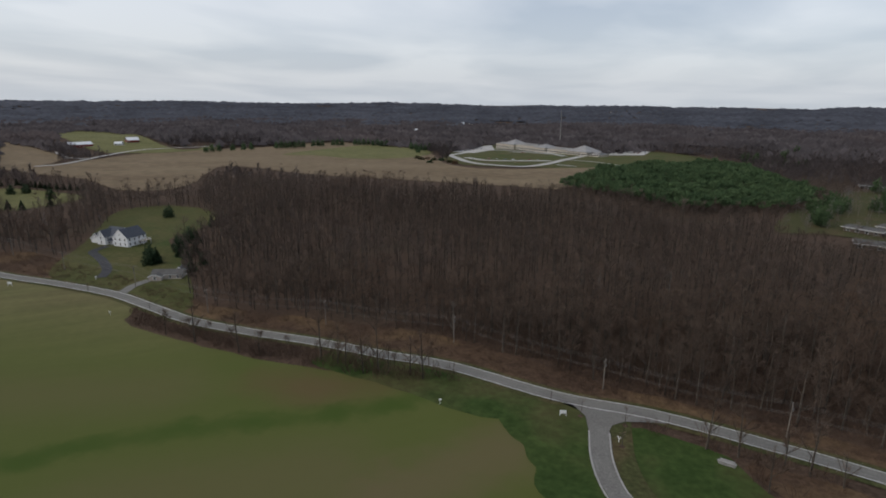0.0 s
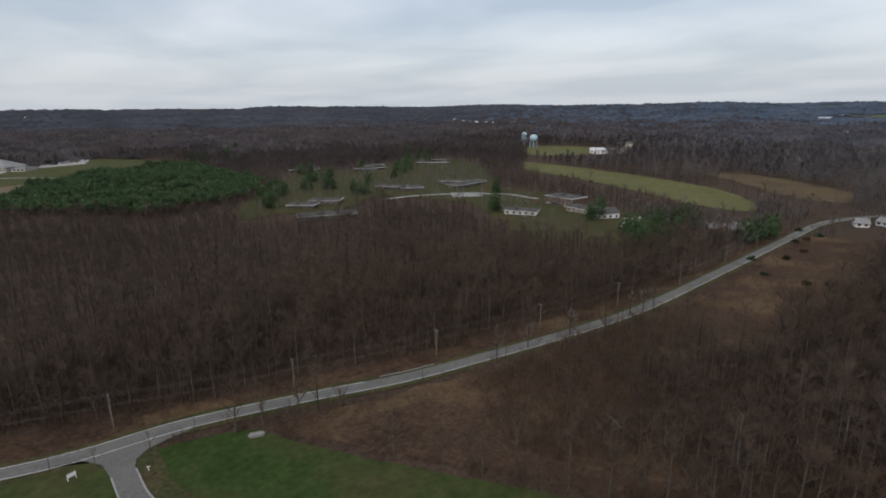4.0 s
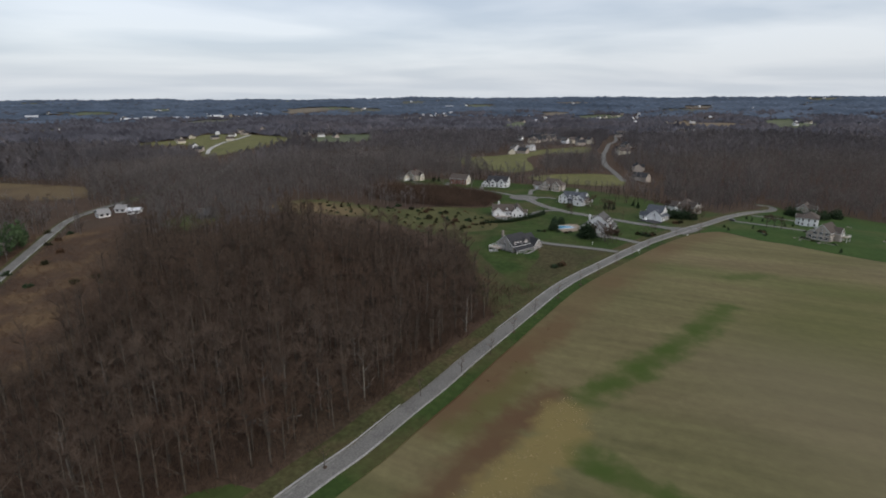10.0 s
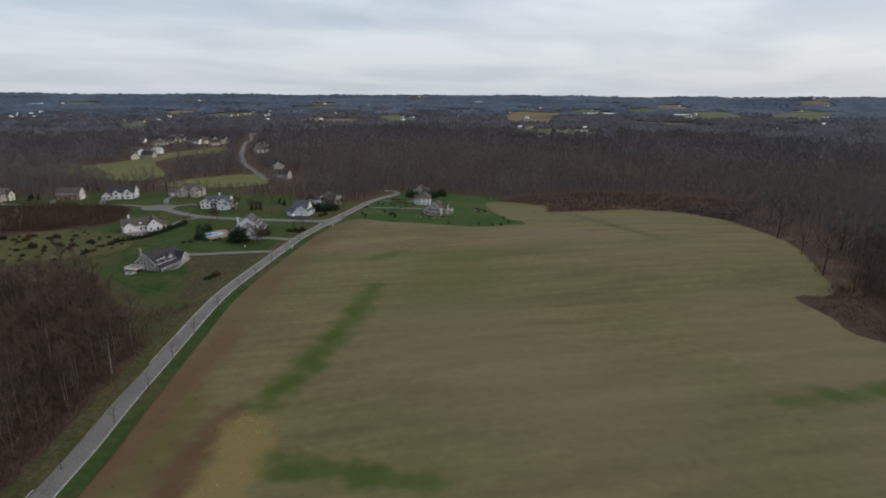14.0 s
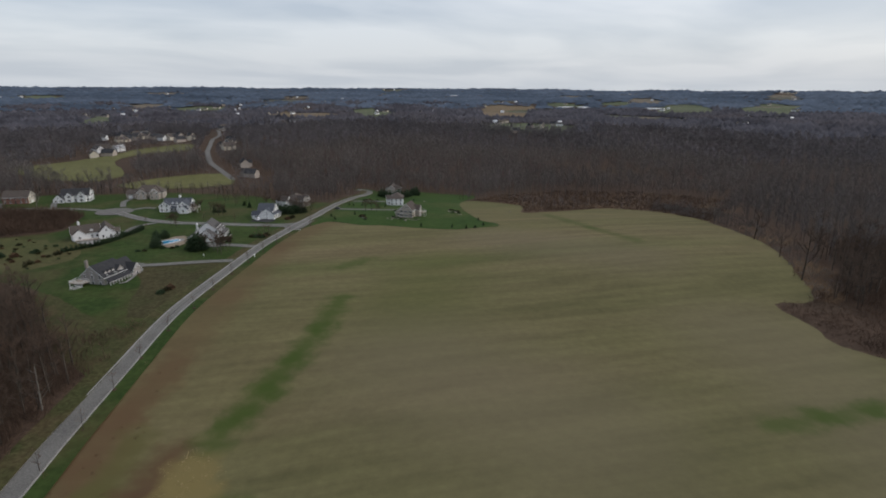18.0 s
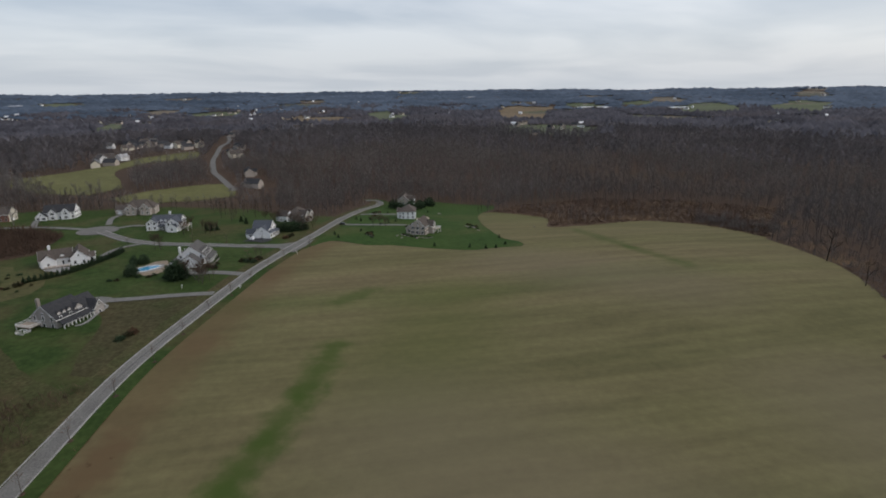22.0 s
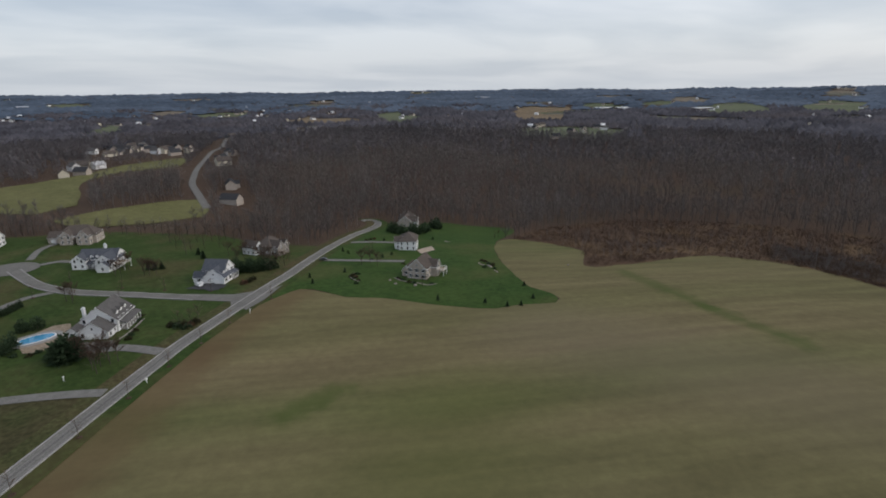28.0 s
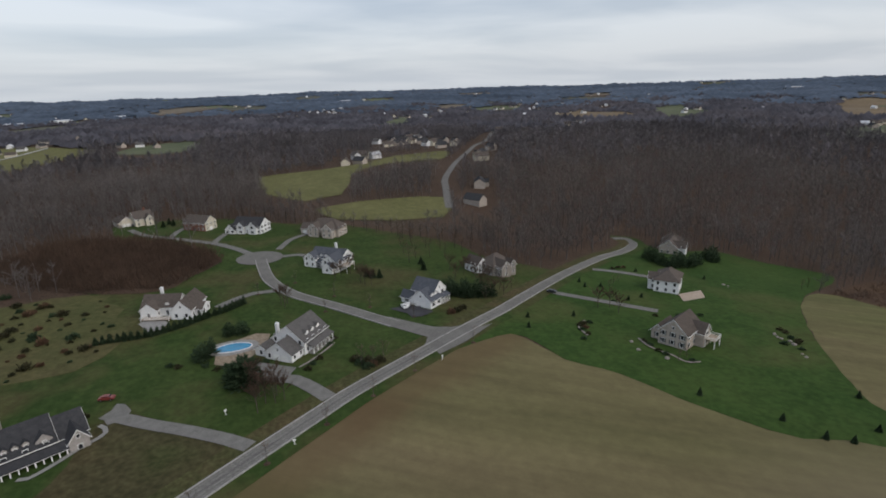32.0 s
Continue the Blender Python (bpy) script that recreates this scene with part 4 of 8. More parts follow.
# ---- roads ----
for line, wide, mat, high, aside in ((SIDE_ROAD, 5.5, lawn, 0.22, -5.1), (SIDE_ROAD, 6.5, verge_grass, 0.22, 5.6), (COUNTRY_ROAD, 9.9, verge_grass, 0.20, 0.0)):
    ribbon("verge", line, wide, mat, high, "worn grass verge beside the road", "verge", step=3.0, offset=aside)
draped("lawn", [(274.9, -148.4), (265.6, -161.5), (243.6, -177.5), (231.7, -158.6), (221.5, -140.1), (206, -116), (214, -112), (232, -124), (250.0, -137.8)], worn_lawn, 0.13, "brownish worn lawn in front of the grey house", "lawn", 2.0)
draped("lawn", WOOD_GLADE, verge_grass, 0.06, "dull rough grass along the wood's edge", "lawn", 2.0)
country_road = ribbon("road", COUNTRY_ROAD, 5.8, asphalt, 0.32, "grey two-lane asphalt country road", "road")
side_road = ribbon("road", SIDE_ROAD, 5.5, asphalt, 0.34, "grey asphalt road with pale concrete kerbs", "road")
close_road = ribbon("road", CLOSE, 5.6, asphalt, 0.36, "grey asphalt close ending in a turning circle", "road")
ribbon("road", FAR_ROAD, 6.5, asphalt, 0.6, "grey asphalt road through the far woods", "road")
lane = ribbon("lane", LANE, 4.5, gravel, 0.36, "pale shared driveway lane", "driveway")
for words, (wide, line) in DRIVES.items():
    dark = "dark" in words or "dh" in words
    ribbon("driveway", line, wide, dark_asphalt if dark else gravel, 0.3, "dark asphalt driveway" if dark else "pale grey driveway", "driveway")


# ---- woods ----
def tube(p0, p1, r0, r1, sides):
    p0, p1 = Vector(p0), Vector(p1)
    d = (p1 - p0).normalized()
    u = d.orthogonal().normalized()
    w = d.cross(u)
    v = [p + r * (math.cos(2 * math.pi * k / sides) * u + math.sin(2 * math.pi * k / sides) * w) for p, r in ((p0, r0), (p1, r1)) for k in range(sides)]
    f = []
    for k in range(sides):
        k2 = (k + 1) % sides
        f += [(k, k2, sides + k2), (k, sides + k2, sides + k)]
    return v, f


class Shape:
    def __init__(self):
        self.v, self.f = [], []

    def add(self, v, f):
        n = len(self.v)
        self.v += [tuple(p) for p in v]
        self.f += [tuple(i + n for i in t) for t in f]

    def sliver(self, a, b, wide, rnd):
        a, b = Vector(a), Vector(b)
        side = (b - a).cross(Vector((rnd.uniform(-1, 1), rnd.uniform(-1, 1), rnd.uniform(-1, 1)))).normalized() * wide / 2
        self.add((a - side, a + side, b), ((0, 1, 2),))

    def arrays(self):
        return np.array(self.v, np.float32).reshape(-1, 3), np.array(self.f, np.int32).reshape(-1, 3)


def bare_tree(seed, tall, limbs, twigs, wide=0.10, sides=4, spread=0.26):
    """A leafless broadleaf tree: a tapered trunk, rising limbs, and twigs that thin out to the crown's uneven edge."""
    rnd = random.Random(seed)
    trunk, crown = Shape(), Shape()
    lean = Vector((rnd.uniform(-0.05, 0.05), rnd.uniform(-0.05, 0.05), 1))
    r = tall * 0.013
    mid, top = lean * tall * 0.5, lean * tall * 0.86
    trunk.add(*tube((0, 0, -0.4), mid, r * 1.3, r * 0.8, sides))
    trunk.add(*tube(mid, top, r * 0.8, r * 0.2, sides))
    tips = []
    for k in range(limbs):
        a = 2 * math.pi * (k * 0.382 + rnd.uniform(-0.08, 0.08))
        h = tall * rnd.uniform(0.16, 0.8)
        base = lean * h
        reach = spread * tall * (1.15 - h / tall) * rnd.uniform(0.75, 1.35)
        end = base + Vector((math.cos(a) * reach, math.sin(a) * reach, reach * rnd.uniform(0.7, 1.5)))
        trunk.add(*tube(base, end, r * 0.42, r * 0.1, 3))
        tips.append((base, end))
    tips.append((mid, lean * tall * 0.95))
    for k in range(twigs):
        base, end = tips[k % len(tips)]
        at = base.lerp(end, rnd.uniform(0.35, 1.0))
        out = (end - base).normalized() * 0.6 + Vector((rnd.uniform(-1, 1), rnd.uniform(-1, 1), rnd.uniform(-0.1, 1.1)))
        crown.sliver(at, at + out.normalized() * tall * rnd.uniform(0.07, 0.17), wide * rnd.uniform(0.7, 1.5), rnd)
    return trunk.arrays(), crown.arrays()


def pine_tree(seed, tall, tiers, spokes, wide=0.34, trunk_sides=5, bare=0.12):
    """A conifer: a straight trunk and drooping sprays in whorls, wider below, with gaps."""
    rnd = random.Random(seed)
    trunk, crown = Shape(), Shape()
    trunk.add(*tube((0, 0, -0.4), (0, 0, tall * 0.97), tall * 0.018, tall * 0.003, trunk_sides))
    for i in range(tiers):
        t = i / (tiers - 1)
        h = tall * (bare + (0.98 - bare) * t)
        reach = tall * wide * (1 - t) ** 0.8 * 0.62 + 0.25
        for k in range(spokes):
            a = 2 * math.pi * (k + rnd.random() * 0.7) / spokes + i * 1.3
            rr = reach * rnd.uniform(0.65, 1.15)
            d = Vector((math.cos(a), math.sin(a), 0))
            s = Vector((-d.y, d.x, 0)) * rr * rnd.uniform(0.28, 0.42)
            o = Vector((0, 0, h))
            tip = o + d * rr + Vector((0, 0, -rr * rnd.uniform(0.05, 0.4)))
            m = o + d * rr * 0.55 + Vector((0, 0, tall * 0.035))
            crown.add((o, m - s, tip, m + s), ((0, 1, 2), (0, 2, 3)))
    return trunk.arrays(), crown.arrays()


def bush(seed, size, leaves, squash=0.75, big=0.3):
    rnd = random.Random(seed)
    crown = Shape()
    for k in range(leaves):
        d = Vector((rnd.gauss(0, 1), rnd.gauss(0, 1), abs(rnd.gauss(0, 0.9)))).normalized()
        p = Vector((d.x, d.y, d.z * squash)) * size * rnd.uniform(0.3, 1.0)
        out = d * size * big + Vector((rnd.uniform(-1, 1), rnd.uniform(-1, 1), rnd.uniform(-0.4, 1))) * size * big
        crown.sliver(p, p + out, size * big * rnd.uniform(0.7, 1.4), rnd)
    return crown.arrays()


def tuft_tree(seed, tall, tufts, slivers, tuft=1.7):
    """A leafless tree seen from far: trunk, two limbs, and a crown of many small ragged tufts of twigs with gaps between."""
    rnd = random.Random(seed)
    trunk, crown = Shape(), Shape()
    trunk.add(*tube((0, 0, -0.4), (0, 0, tall * 0.8), tall * 0.013, tall * 0.004, 3))
    wide = tall * 0.24
    for k in range(tufts + slivers):
        a, rr, h = rnd.uniform(0, 2 * math.pi), math.sqrt(rnd.random()), rnd.uniform(0.3, 1.0)
        r = wide * rr * (1.0 - max(0.0, h - 0.6) * 1.9) * rnd.uniform(0.75, 1.2)
        p = Vector((math.cos(a) * r, math.sin(a) * r, tall * h))
        d = Vector((math.cos(a) * 0.7, math.sin(a) * 0.7, rnd.uniform(0.3, 1.6))) + Vector((rnd.uniform(-1, 1), rnd.uniform(-1, 1), rnd.uniform(-0.6, 0.6))) * 0.6
        if k < tufts:
            crown.sliver(p - d.normalized() * tuft * 0.7, p + d.normalized() * tuft * rnd.uniform(0.9, 1.8), tuft * rnd.uniform(0.3, 0.6), rnd)
        else:
            crown.sliver(p * 0.8, p * 0.8 + d.normalized() * tall * 0.16, 0.25, rnd)
    return trunk.arrays(), crown.arrays()


def canopy(seed, tall, wide, n=5):
    """A far crown: a low, uneven dome of a few facets that runs into its neighbours."""
    rnd = random.Random(seed)
    crown = Shape()
    rim = [(math.cos(2 * math.pi * (k + rnd.uniform(-0.3, 0.3)) / n) * wide * rnd.uniform(0.8, 1.2), math.sin(2 * math.pi * (k + rnd.uniform(-0.3, 0.3)) / n) * wide * rnd.uniform(0.8, 1.2), tall * rnd.uniform(0.1, 0.4)) for k in range(n)]
    crown.add([(rnd.uniform(-0.3, 0.3) * wide, rnd.uniform(-0.3, 0.3) * wide, tall)] + rim, [(0, 1 + k, 1 + (k + 1) % n) for k in range(n)])
    return crown.arrays()


def strewn(name, shapes, x, y, mats, label, category, seed=1, size=(0.8, 1.2), sink=0.0, kind="stuff"):
    """Many alike plants in one mesh. shapes: rows of arrays, one array pair for each material."""
    rng = np.random.default_rng(seed)
    x, y = np.asarray(x), np.asarray(y)
    n = len(x)
    if not n:
        return None
    z = level(x, y) - sink
    pick, turn = rng.integers(0, len(shapes), n), rng.uniform(0, 2 * np.pi, n)
    sc = rng.uniform(*size, n) * (1 + 0.16 * np.sin(x / 23 + 2 * np.sin(y / 37)) * np.cos(y / 19 + 1.5 * np.sin(x / 41)))
    sh = sc * rng.uniform(0.85, 1.12, n)
    V, Fc, idx, base = [], [], [], 0
    for k, shape in enumerate(shapes):
        who = np.nonzero(pick == k)[0]
        if not len(who):
            continue
        c, s = np.cos(turn[who])[:, None], np.sin(turn[who])[:, None]
        for m, (v, f) in enumerate(shape):
            if not len(v):
                continue
            px = (v[None, :, 0] * c - v[None, :, 1] * s) * sc[who][:, None] + x[who][:, None]
            py = (v[None, :, 0] * s + v[None, :, 1] * c) * sc[who][:, None] + y[who][:, None]
            pz = v[None, :, 2] * sh[who][:, None] + z[who][:, None]
            V.append(np.stack([px, py, pz], -1).reshape(-1, 3))
            Fc.append((f[None] + (np.arange(len(who)) * len(v))[:, None, None] + base).reshape(-1, 3))
            idx.append(np.full(len(who) * len(f), m))
            base += len(who) * len(v)
    ob = new(name, mesh_of(name, np.concatenate(V), np.concatenate(Fc), mats, np.concatenate(idx)))
    return tagged(ob, label, category, kind=kind)


def planted(x0, x1, y0, y1, gap, seed, jitter=0.75):
    rng = np.random.default_rng(seed)
    x, y = np.meshgrid(np.arange(x0, x1, gap), np.arange(y0, y1, gap))
    x, y = x.ravel() + rng.uniform(-1, 1, x.size) * gap * jitter * 0.5, y.ravel() + rng.uniform(-1, 1, y.size) * gap * jitter * 0.5
    return x, y


OPEN = [FIELD, LAWN_SOUTH, LAWN_CLOSE, MEADOW_SHRUBS, DARK_BRUSH, LAWN_WEDGE, LAWN_VERGE, LAWN_NORTH, LAWN_WEST, TAN_NORTH, GREEN_NORTH, TAN_WEST, GREEN_FARM,
        SCHOOL_LAWN, PINE_WOOD, CAMPUS_LAWN, MEADOW_EAST, TAN_EAST, WATER_GREEN, FARM_GREEN, HILL_GREEN, HILL_GREEN_B, GREEN_KNOLL, GREEN_STRIP, FAR_TAN_A,
        FAR_GREEN_A, FAR_GREEN_B, FAR_GREEN_C, FAR_GREEN_D, FAR_GREEN_F, FAR_TAN_B] + CLEARINGS
ROADS = [(COUNTRY_ROAD, 9.0), (SIDE_ROAD, 11.0), (CLOSE, 8.0), (LANE, 6.0), (FAR_ROAD, 12.0)] + [(line, 6.0) for wide, line in DRIVES.values()]


def wooded(x, y, margin=1.0):
    ok = np.ones(len(x), bool)
    for poly in OPEN:
        ok &= ~inside(poly, x, y)
    for line, wide in ROADS:
        ok &= line_distance(line, x, y) > wide * margin
    return ok


HUB = (60.0, -60.0)


def ring(gap, near, far, seed):
    x, y = planted(HUB[0] - far, HUB[0] + far, HUB[1] - far, HUB[1] + far, gap, seed)
    r = np.hypot(x - HUB[0], y - HUB[1])
    r += r * (0.06 * np.sin(x * 0.019 + 1) + 0.06 * np.cos(y * 0.023) + np.random.default_rng(seed).uniform(-0.07, 0.07, len(r)))
    a = np.arctan2(y - HUB[1], x - HUB[0])
    k = (r >= near) & (r < far) & ~((a > radians(160)) | (a < radians(-112)))
    x, y = x[k], y[k]
    k = wooded(x, y)
    for hx, hy in far_places:
        d = math.hypot(hx - HUB[0], hy - HUB[1])
        if abs(d - (near + far) / 2) < (far - near) * 0.75:
            u, w = (HUB[0] - hx) / d, (HUB[1] - hy) / d
            a, b = (x - hx) * u + (y - hy) * w, np.abs((x - hx) * w - (y - hy) * u)
            k &= ~((a > -14) & (a < 85) & (b < 13))
    return x[k], y[k]


near_trees = [bare_tree(s, tall, 8, 285, 0.1) for s, tall in ((1, 17), (2, 19), (3, 21), (4, 18), (5, 22), (6, 15))]
mid_trees = [tuft_tree(s, tall, 60, 6, 1.0) for s, tall in ((11, 16), (12, 19), (13, 17), (14, 21))]
open_trees = [bare_tree(s, tall, 6, 120, 0.2, 3) for s, tall in ((7, 16), (8, 19), (9, 17), (10, 21))]
far_trees = [tuft_tree(s, tall, 26, 0, 2.3) for s, tall in ((15, 16), (16, 18), (17, 15))]
hazy_trees = [[canopy(s, tall, 11)] for s, tall in ((18, 13), (19, 15), (20, 11), (24, 16))]
distant_trees = [[canopy(s, tall, 26, 6)] for s, tall in ((21, 12), (22, 15), (23, 13))]


def by_bearing(x, y, seed):
    """True to the north of a wavering line from the hub: the browner woods."""
    b = np.degrees(np.arctan2(y - HUB[1], x - HUB[0]))
    return b > np.random.default_rng(seed).uniform(18, 52, len(x))


x, y = ring(5.4, 0, 330, 5)
edge = (line_distance(SIDE_ROAD, x, y) < 42) & (y < 60) & (y > -140)
EDGE_X, EDGE_Y = x[edge][:220], y[edge][:220]
x, y = np.concatenate([x[~edge], x[edge][220:]]), np.concatenate([y[~edge], y[edge][220:]])
strewn("bare_woods", near_trees, x, y, [bark, twig], "leafless brown broadleaf woodland with grey trunks", "woods", 3, (0.62, 1.1))
# farther rings turn greyer, the last one blue: painted haze, since no air is modelled
for near, far, gap, shapes, north, south, words, seed in (
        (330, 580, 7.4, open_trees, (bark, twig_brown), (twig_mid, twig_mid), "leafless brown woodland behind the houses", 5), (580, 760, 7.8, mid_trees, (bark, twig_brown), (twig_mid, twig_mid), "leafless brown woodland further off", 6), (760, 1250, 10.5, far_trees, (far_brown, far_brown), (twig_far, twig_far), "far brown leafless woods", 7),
        (1250, 2500, 15.0, hazy_trees, (north_haze,), (twig_haze,), "far leafless woods in waves", 17), (2500, 4650, 34.0, distant_trees, (north_blue_haze,), (woods_blue_haze,), "distant woods on the hills", 8)):
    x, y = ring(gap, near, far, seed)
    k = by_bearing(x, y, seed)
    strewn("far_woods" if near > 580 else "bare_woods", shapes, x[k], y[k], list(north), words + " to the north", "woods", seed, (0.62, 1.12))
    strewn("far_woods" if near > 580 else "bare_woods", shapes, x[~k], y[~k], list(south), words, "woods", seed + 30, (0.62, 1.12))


def thicket(seed, tall, wide, n, blade=(0.18, 0.42)):
    """Leafless undergrowth: a spray of thin stems and twigs from the ground."""
    rnd = random.Random(seed)
    s = Shape()
    for k in range(n):
        a, rr = rnd.uniform(0, 2 * math.pi), wide * math.sqrt(rnd.random())
        p = Vector((math.cos(a) * rr, math.sin(a) * rr, tall * rnd.uniform(-0.05, 0.5)))
        s.sliver(p, p + Vector((math.cos(a) * rnd.uniform(-0.3, 1), math.sin(a) * rnd.uniform(-0.3, 1), rnd.uniform(0.5, 1.4))) * tall * 0.45, rnd.uniform(*blade), rnd)
    return s.arrays()


# undergrowth on the near wood's floor, thickest along its edges
thickets = [[thicket(s, tall, 1.9, 40, (0.09, 0.2))] for s, tall in ((45, 3.4), (46, 4.4), (47, 2.6))]
x, y = planted(HUB[0] - 260, HUB[0] + 260, HUB[1] - 260, HUB[1] + 300, 3.5, 19)
k = wooded(x, y, 0.86) & (np.hypot(x - HUB[0], y - HUB[1]) < 290)
strewn("undergrowth", thickets, x[k], y[k], [undergrowth], "dark brown leafless undergrowth on the wood floor", "undergrowth", 11, (0.8, 1.6))

# the planted pine wood
def round_pine(seed, tall, leaves=64):
    """A planted pine with a bare stem and a full, rounded, uneven crown."""
    v, f = bush(seed, tall * 0.3, leaves, 1.15, 0.42)
    v = v + np.array((0, 0, tall * 0.6), np.float32)
    return tube_arrays((0, 0, -0.4), (0, 0, tall * 0.8), tall * 0.016, tall * 0.006), (v, f)


def tube_arrays(p0, p1, r0, r1):
    v, f = tube(p0, p1, r0, r1, 4)
    return np.array([tuple(q) for q in v], np.float32), np.array(f, np.int32)


pines = [round_pine(s, tall) for s, tall in ((41, 12), (42, 14), (43, 13), (44, 11))]
x, y = planted(-60, 240, 470, 930, 7.0, 9)
k = inside(PINE_WOOD, x, y)
strewn("pine_wood", pines, x[k], y[k], [bark, pine_tuft], "dense dark green planted pine wood", "woods", 7, (0.8, 1.15))


# ---- kerbs, lines, verges ----
kerbstone = material("pale_kerb_concrete", (0.25, 0.243, 0.23), (0.33, 0.32, 0.304), 0.3, (0.29, 0.281, 0.266), 2.0, 0.3, 0.9)
for line, off in ((SIDE_ROAD[1:], 2.78), (SIDE_ROAD[1:], -2.78)):
    ribbon("kerb", line, 0.42, kerbstone, 0.50, "", "", side_road, 0.35, 3.0, off)
for off in (2.85, -2.85):
    ribbon("kerb", CLOSE[1:], 0.4, kerbstone, 0.50, "", "", close_road, 0.35, 3.0, off)
for off in (2.66, -2.66):
    ribbon("edge_line", COUNTRY_ROAD, 0.22, white_paint, 0.345, "", "", country_road, 0.0, 4.0, off)


def disc(name, x, y, r, mat, lift, label, category, n=40, squash=1.0, wobble=0.0):
    pts = [(x + r * math.cos(2 * math.pi * k / n) * (1 + wobble * noise.noise((k * 0.7, x, y))), y + r * squash * math.sin(2 * math.pi * k / n) * (1 + wobble * noise.noise((k * 0.7, y, x)))) for k in range(n)]
    return draped(name, pts, mat, lift, label, category, 0, 0)


disc("turning_circle", 414, -209, 12.5, asphalt, 0.40, "round grey asphalt turning circle", "road")

draped("junction", [(-13.5, 154.3), (-4.8, 153.3), (-0.1, 147.3), (1.2, 139.7), (6.4, 140.5), (7.4, 144.6), (10.9, 147.8), (17.9, 149.5), (22.6, 150.4), (18.2, 154.2), (3.5, 156.0)], asphalt, 0.335, "flared asphalt mouth of the side road", "road", 0, 0)
draped("junction", [(304.6, -243.0), (280.7, -259.1), (278.4, -266.5), (279.6, -277.0), (269.9, -260.3), (264.8, -247.0), (273.3, -247.5), (278.5, -249.8), (284.1, -249.3), (299.5, -240.1)], asphalt, 0.375, "rounded asphalt corner at the mouth of the close", "road", 0, 0)
draped("junction", [(293.5, -247.9), (285.6, -250.4), (279.4, -249.2), (273.8, -245.5), (270.1, -240.2), (273.2, -253.8), (282.6, -273.3), (283.6, -261.4), (286.6, -255.5)], asphalt, 0.37, "flared asphalt mouth of the close", "road", 0, 0)
# worn wheel tracks and the seam down the middle of the roads
worn = material("polished_wheel_track", (0.15, 0.144, 0.134), (0.19, 0.183, 0.17), 0.2, (0.17, 0.163, 0.152), 1.5, 0.35, 0.85, grain=0.15, grain_scale=1.0)
seam = material("tarred_seam", (0.07, 0.068, 0.066), (0.095, 0.092, 0.088), 0.3, rough=0.8)
for off in (1.9, 0.85, -0.85, -1.9):
    ribbon("wheel_track", SIDE_ROAD[2:], 0.5, worn, 0.352, "", "", side_road, 0.0, 3.0, off)
ribbon("seam", SIDE_ROAD[2:], 0.16, seam, 0.354, "", "", side_road, 0.0, 3.0, 0.0)
for off in (2.0, 0.95, -0.95, -2.0):
    ribbon("wheel_track", COUNTRY_ROAD, 0.5, worn, 0.332, "", "", country_road, 0.0, 4.0, off)
ribbon("centre_line", COUNTRY_ROAD, 0.16, gravel, 0.336, "", "", country_road, 0.0, 4.0, 0.0)


# ---- houses ----
siding_white = material("white_siding", (0.66, 0.665, 0.67), (0.74, 0.74, 0.74), 0.5, (0.7, 0.7, 0.7), 3.0, 0.12, 0.6, 0.01, 4.0, stretch=(0.3, 0.3, 6), where="object")
siding_grey = material("grey_stone_siding", (0.2565, 0.2389, 0.2268), (0.3375, 0.3132, 0.2970), 0.6, (0.3375, 0.3172, 0.2970), 3.0, 0.3, 0.8, 0.03, 4.0, where="object")
siding_cream = material("cream_siding", (0.50, 0.46, 0.37), (0.58, 0.53, 0.44), 0.5, (0.54, 0.5, 0.4), 3.0, 0.15, 0.7, where="object")
siding_tan = material("tan_siding", (0.33, 0.29, 0.25), (0.41, 0.36, 0.32), 0.5, (0.37, 0.33, 0.29), 3.0, 0.2, 0.75, where="object")
brick = material("red_brick", (0.17, 0.085, 0.065), (0.24, 0.125, 0.095), 1.2, (0.2, 0.1, 0.08), 5.0, 0.4, 0.85, where="object")
stone = material("field_stone", (0.18, 0.16, 0.14), (0.30, 0.27, 0.24), 1.6, (0.24, 0.21, 0.19), 4.0, 0.4, 0.9, 0.05, 2.0, where="object")
trim_white = material("white_trim", (0.72, 0.72, 0.71), (0.78, 0.78, 0.77), 1.0, rough=0.5, where="object")
shingle_dark = material("dark_grey_shingles", (0.034, 0.035, 0.038), (0.054, 0.054, 0.058), 0.8, (0.044, 0.044, 0.047), 5.0, 0.35, 0.9, 0.03, 5.0, where="object", vary=0.08)
shingle_grey = material("grey_shingles", (0.078, 0.075, 0.073), (0.109, 0.103, 0.101), 0.8, (0.092, 0.088, 0.086), 5.0, 0.35, 0.9, 0.03, 5.0, where="object", vary=0.08)
shingle_brown = material("brown_shingles", (0.076, 0.063, 0.056), (0.108, 0.091, 0.081), 0.8, (0.090, 0.076, 0.066), 5.0, 0.35, 0.9, 0.03, 5.0, where="object", vary=0.08)
shingle_blue = material("blue_grey_shingles", (0.061, 0.068, 0.083), (0.090, 0.097, 0.112), 0.8, (0.076, 0.081, 0.094), 5.0, 0.35, 0.9, 0.03, 5.0, where="object", vary=0.08)
metal_roof = material("pale_metal_roof", (0.58, 0.59, 0.60), (0.68, 0.68, 0.69), 0.4, (0.62, 0.62, 0.63), 2.0, 0.2, 0.45, metal=0.2, where="object")
flat_roof = material("pale_flat_roof", (0.0832, 0.0793, 0.0767), (0.1124, 0.1086, 0.1034), 0.3, (0.0975, 0.0936, 0.0897), 2.0, 0.3, 0.9, where="object")
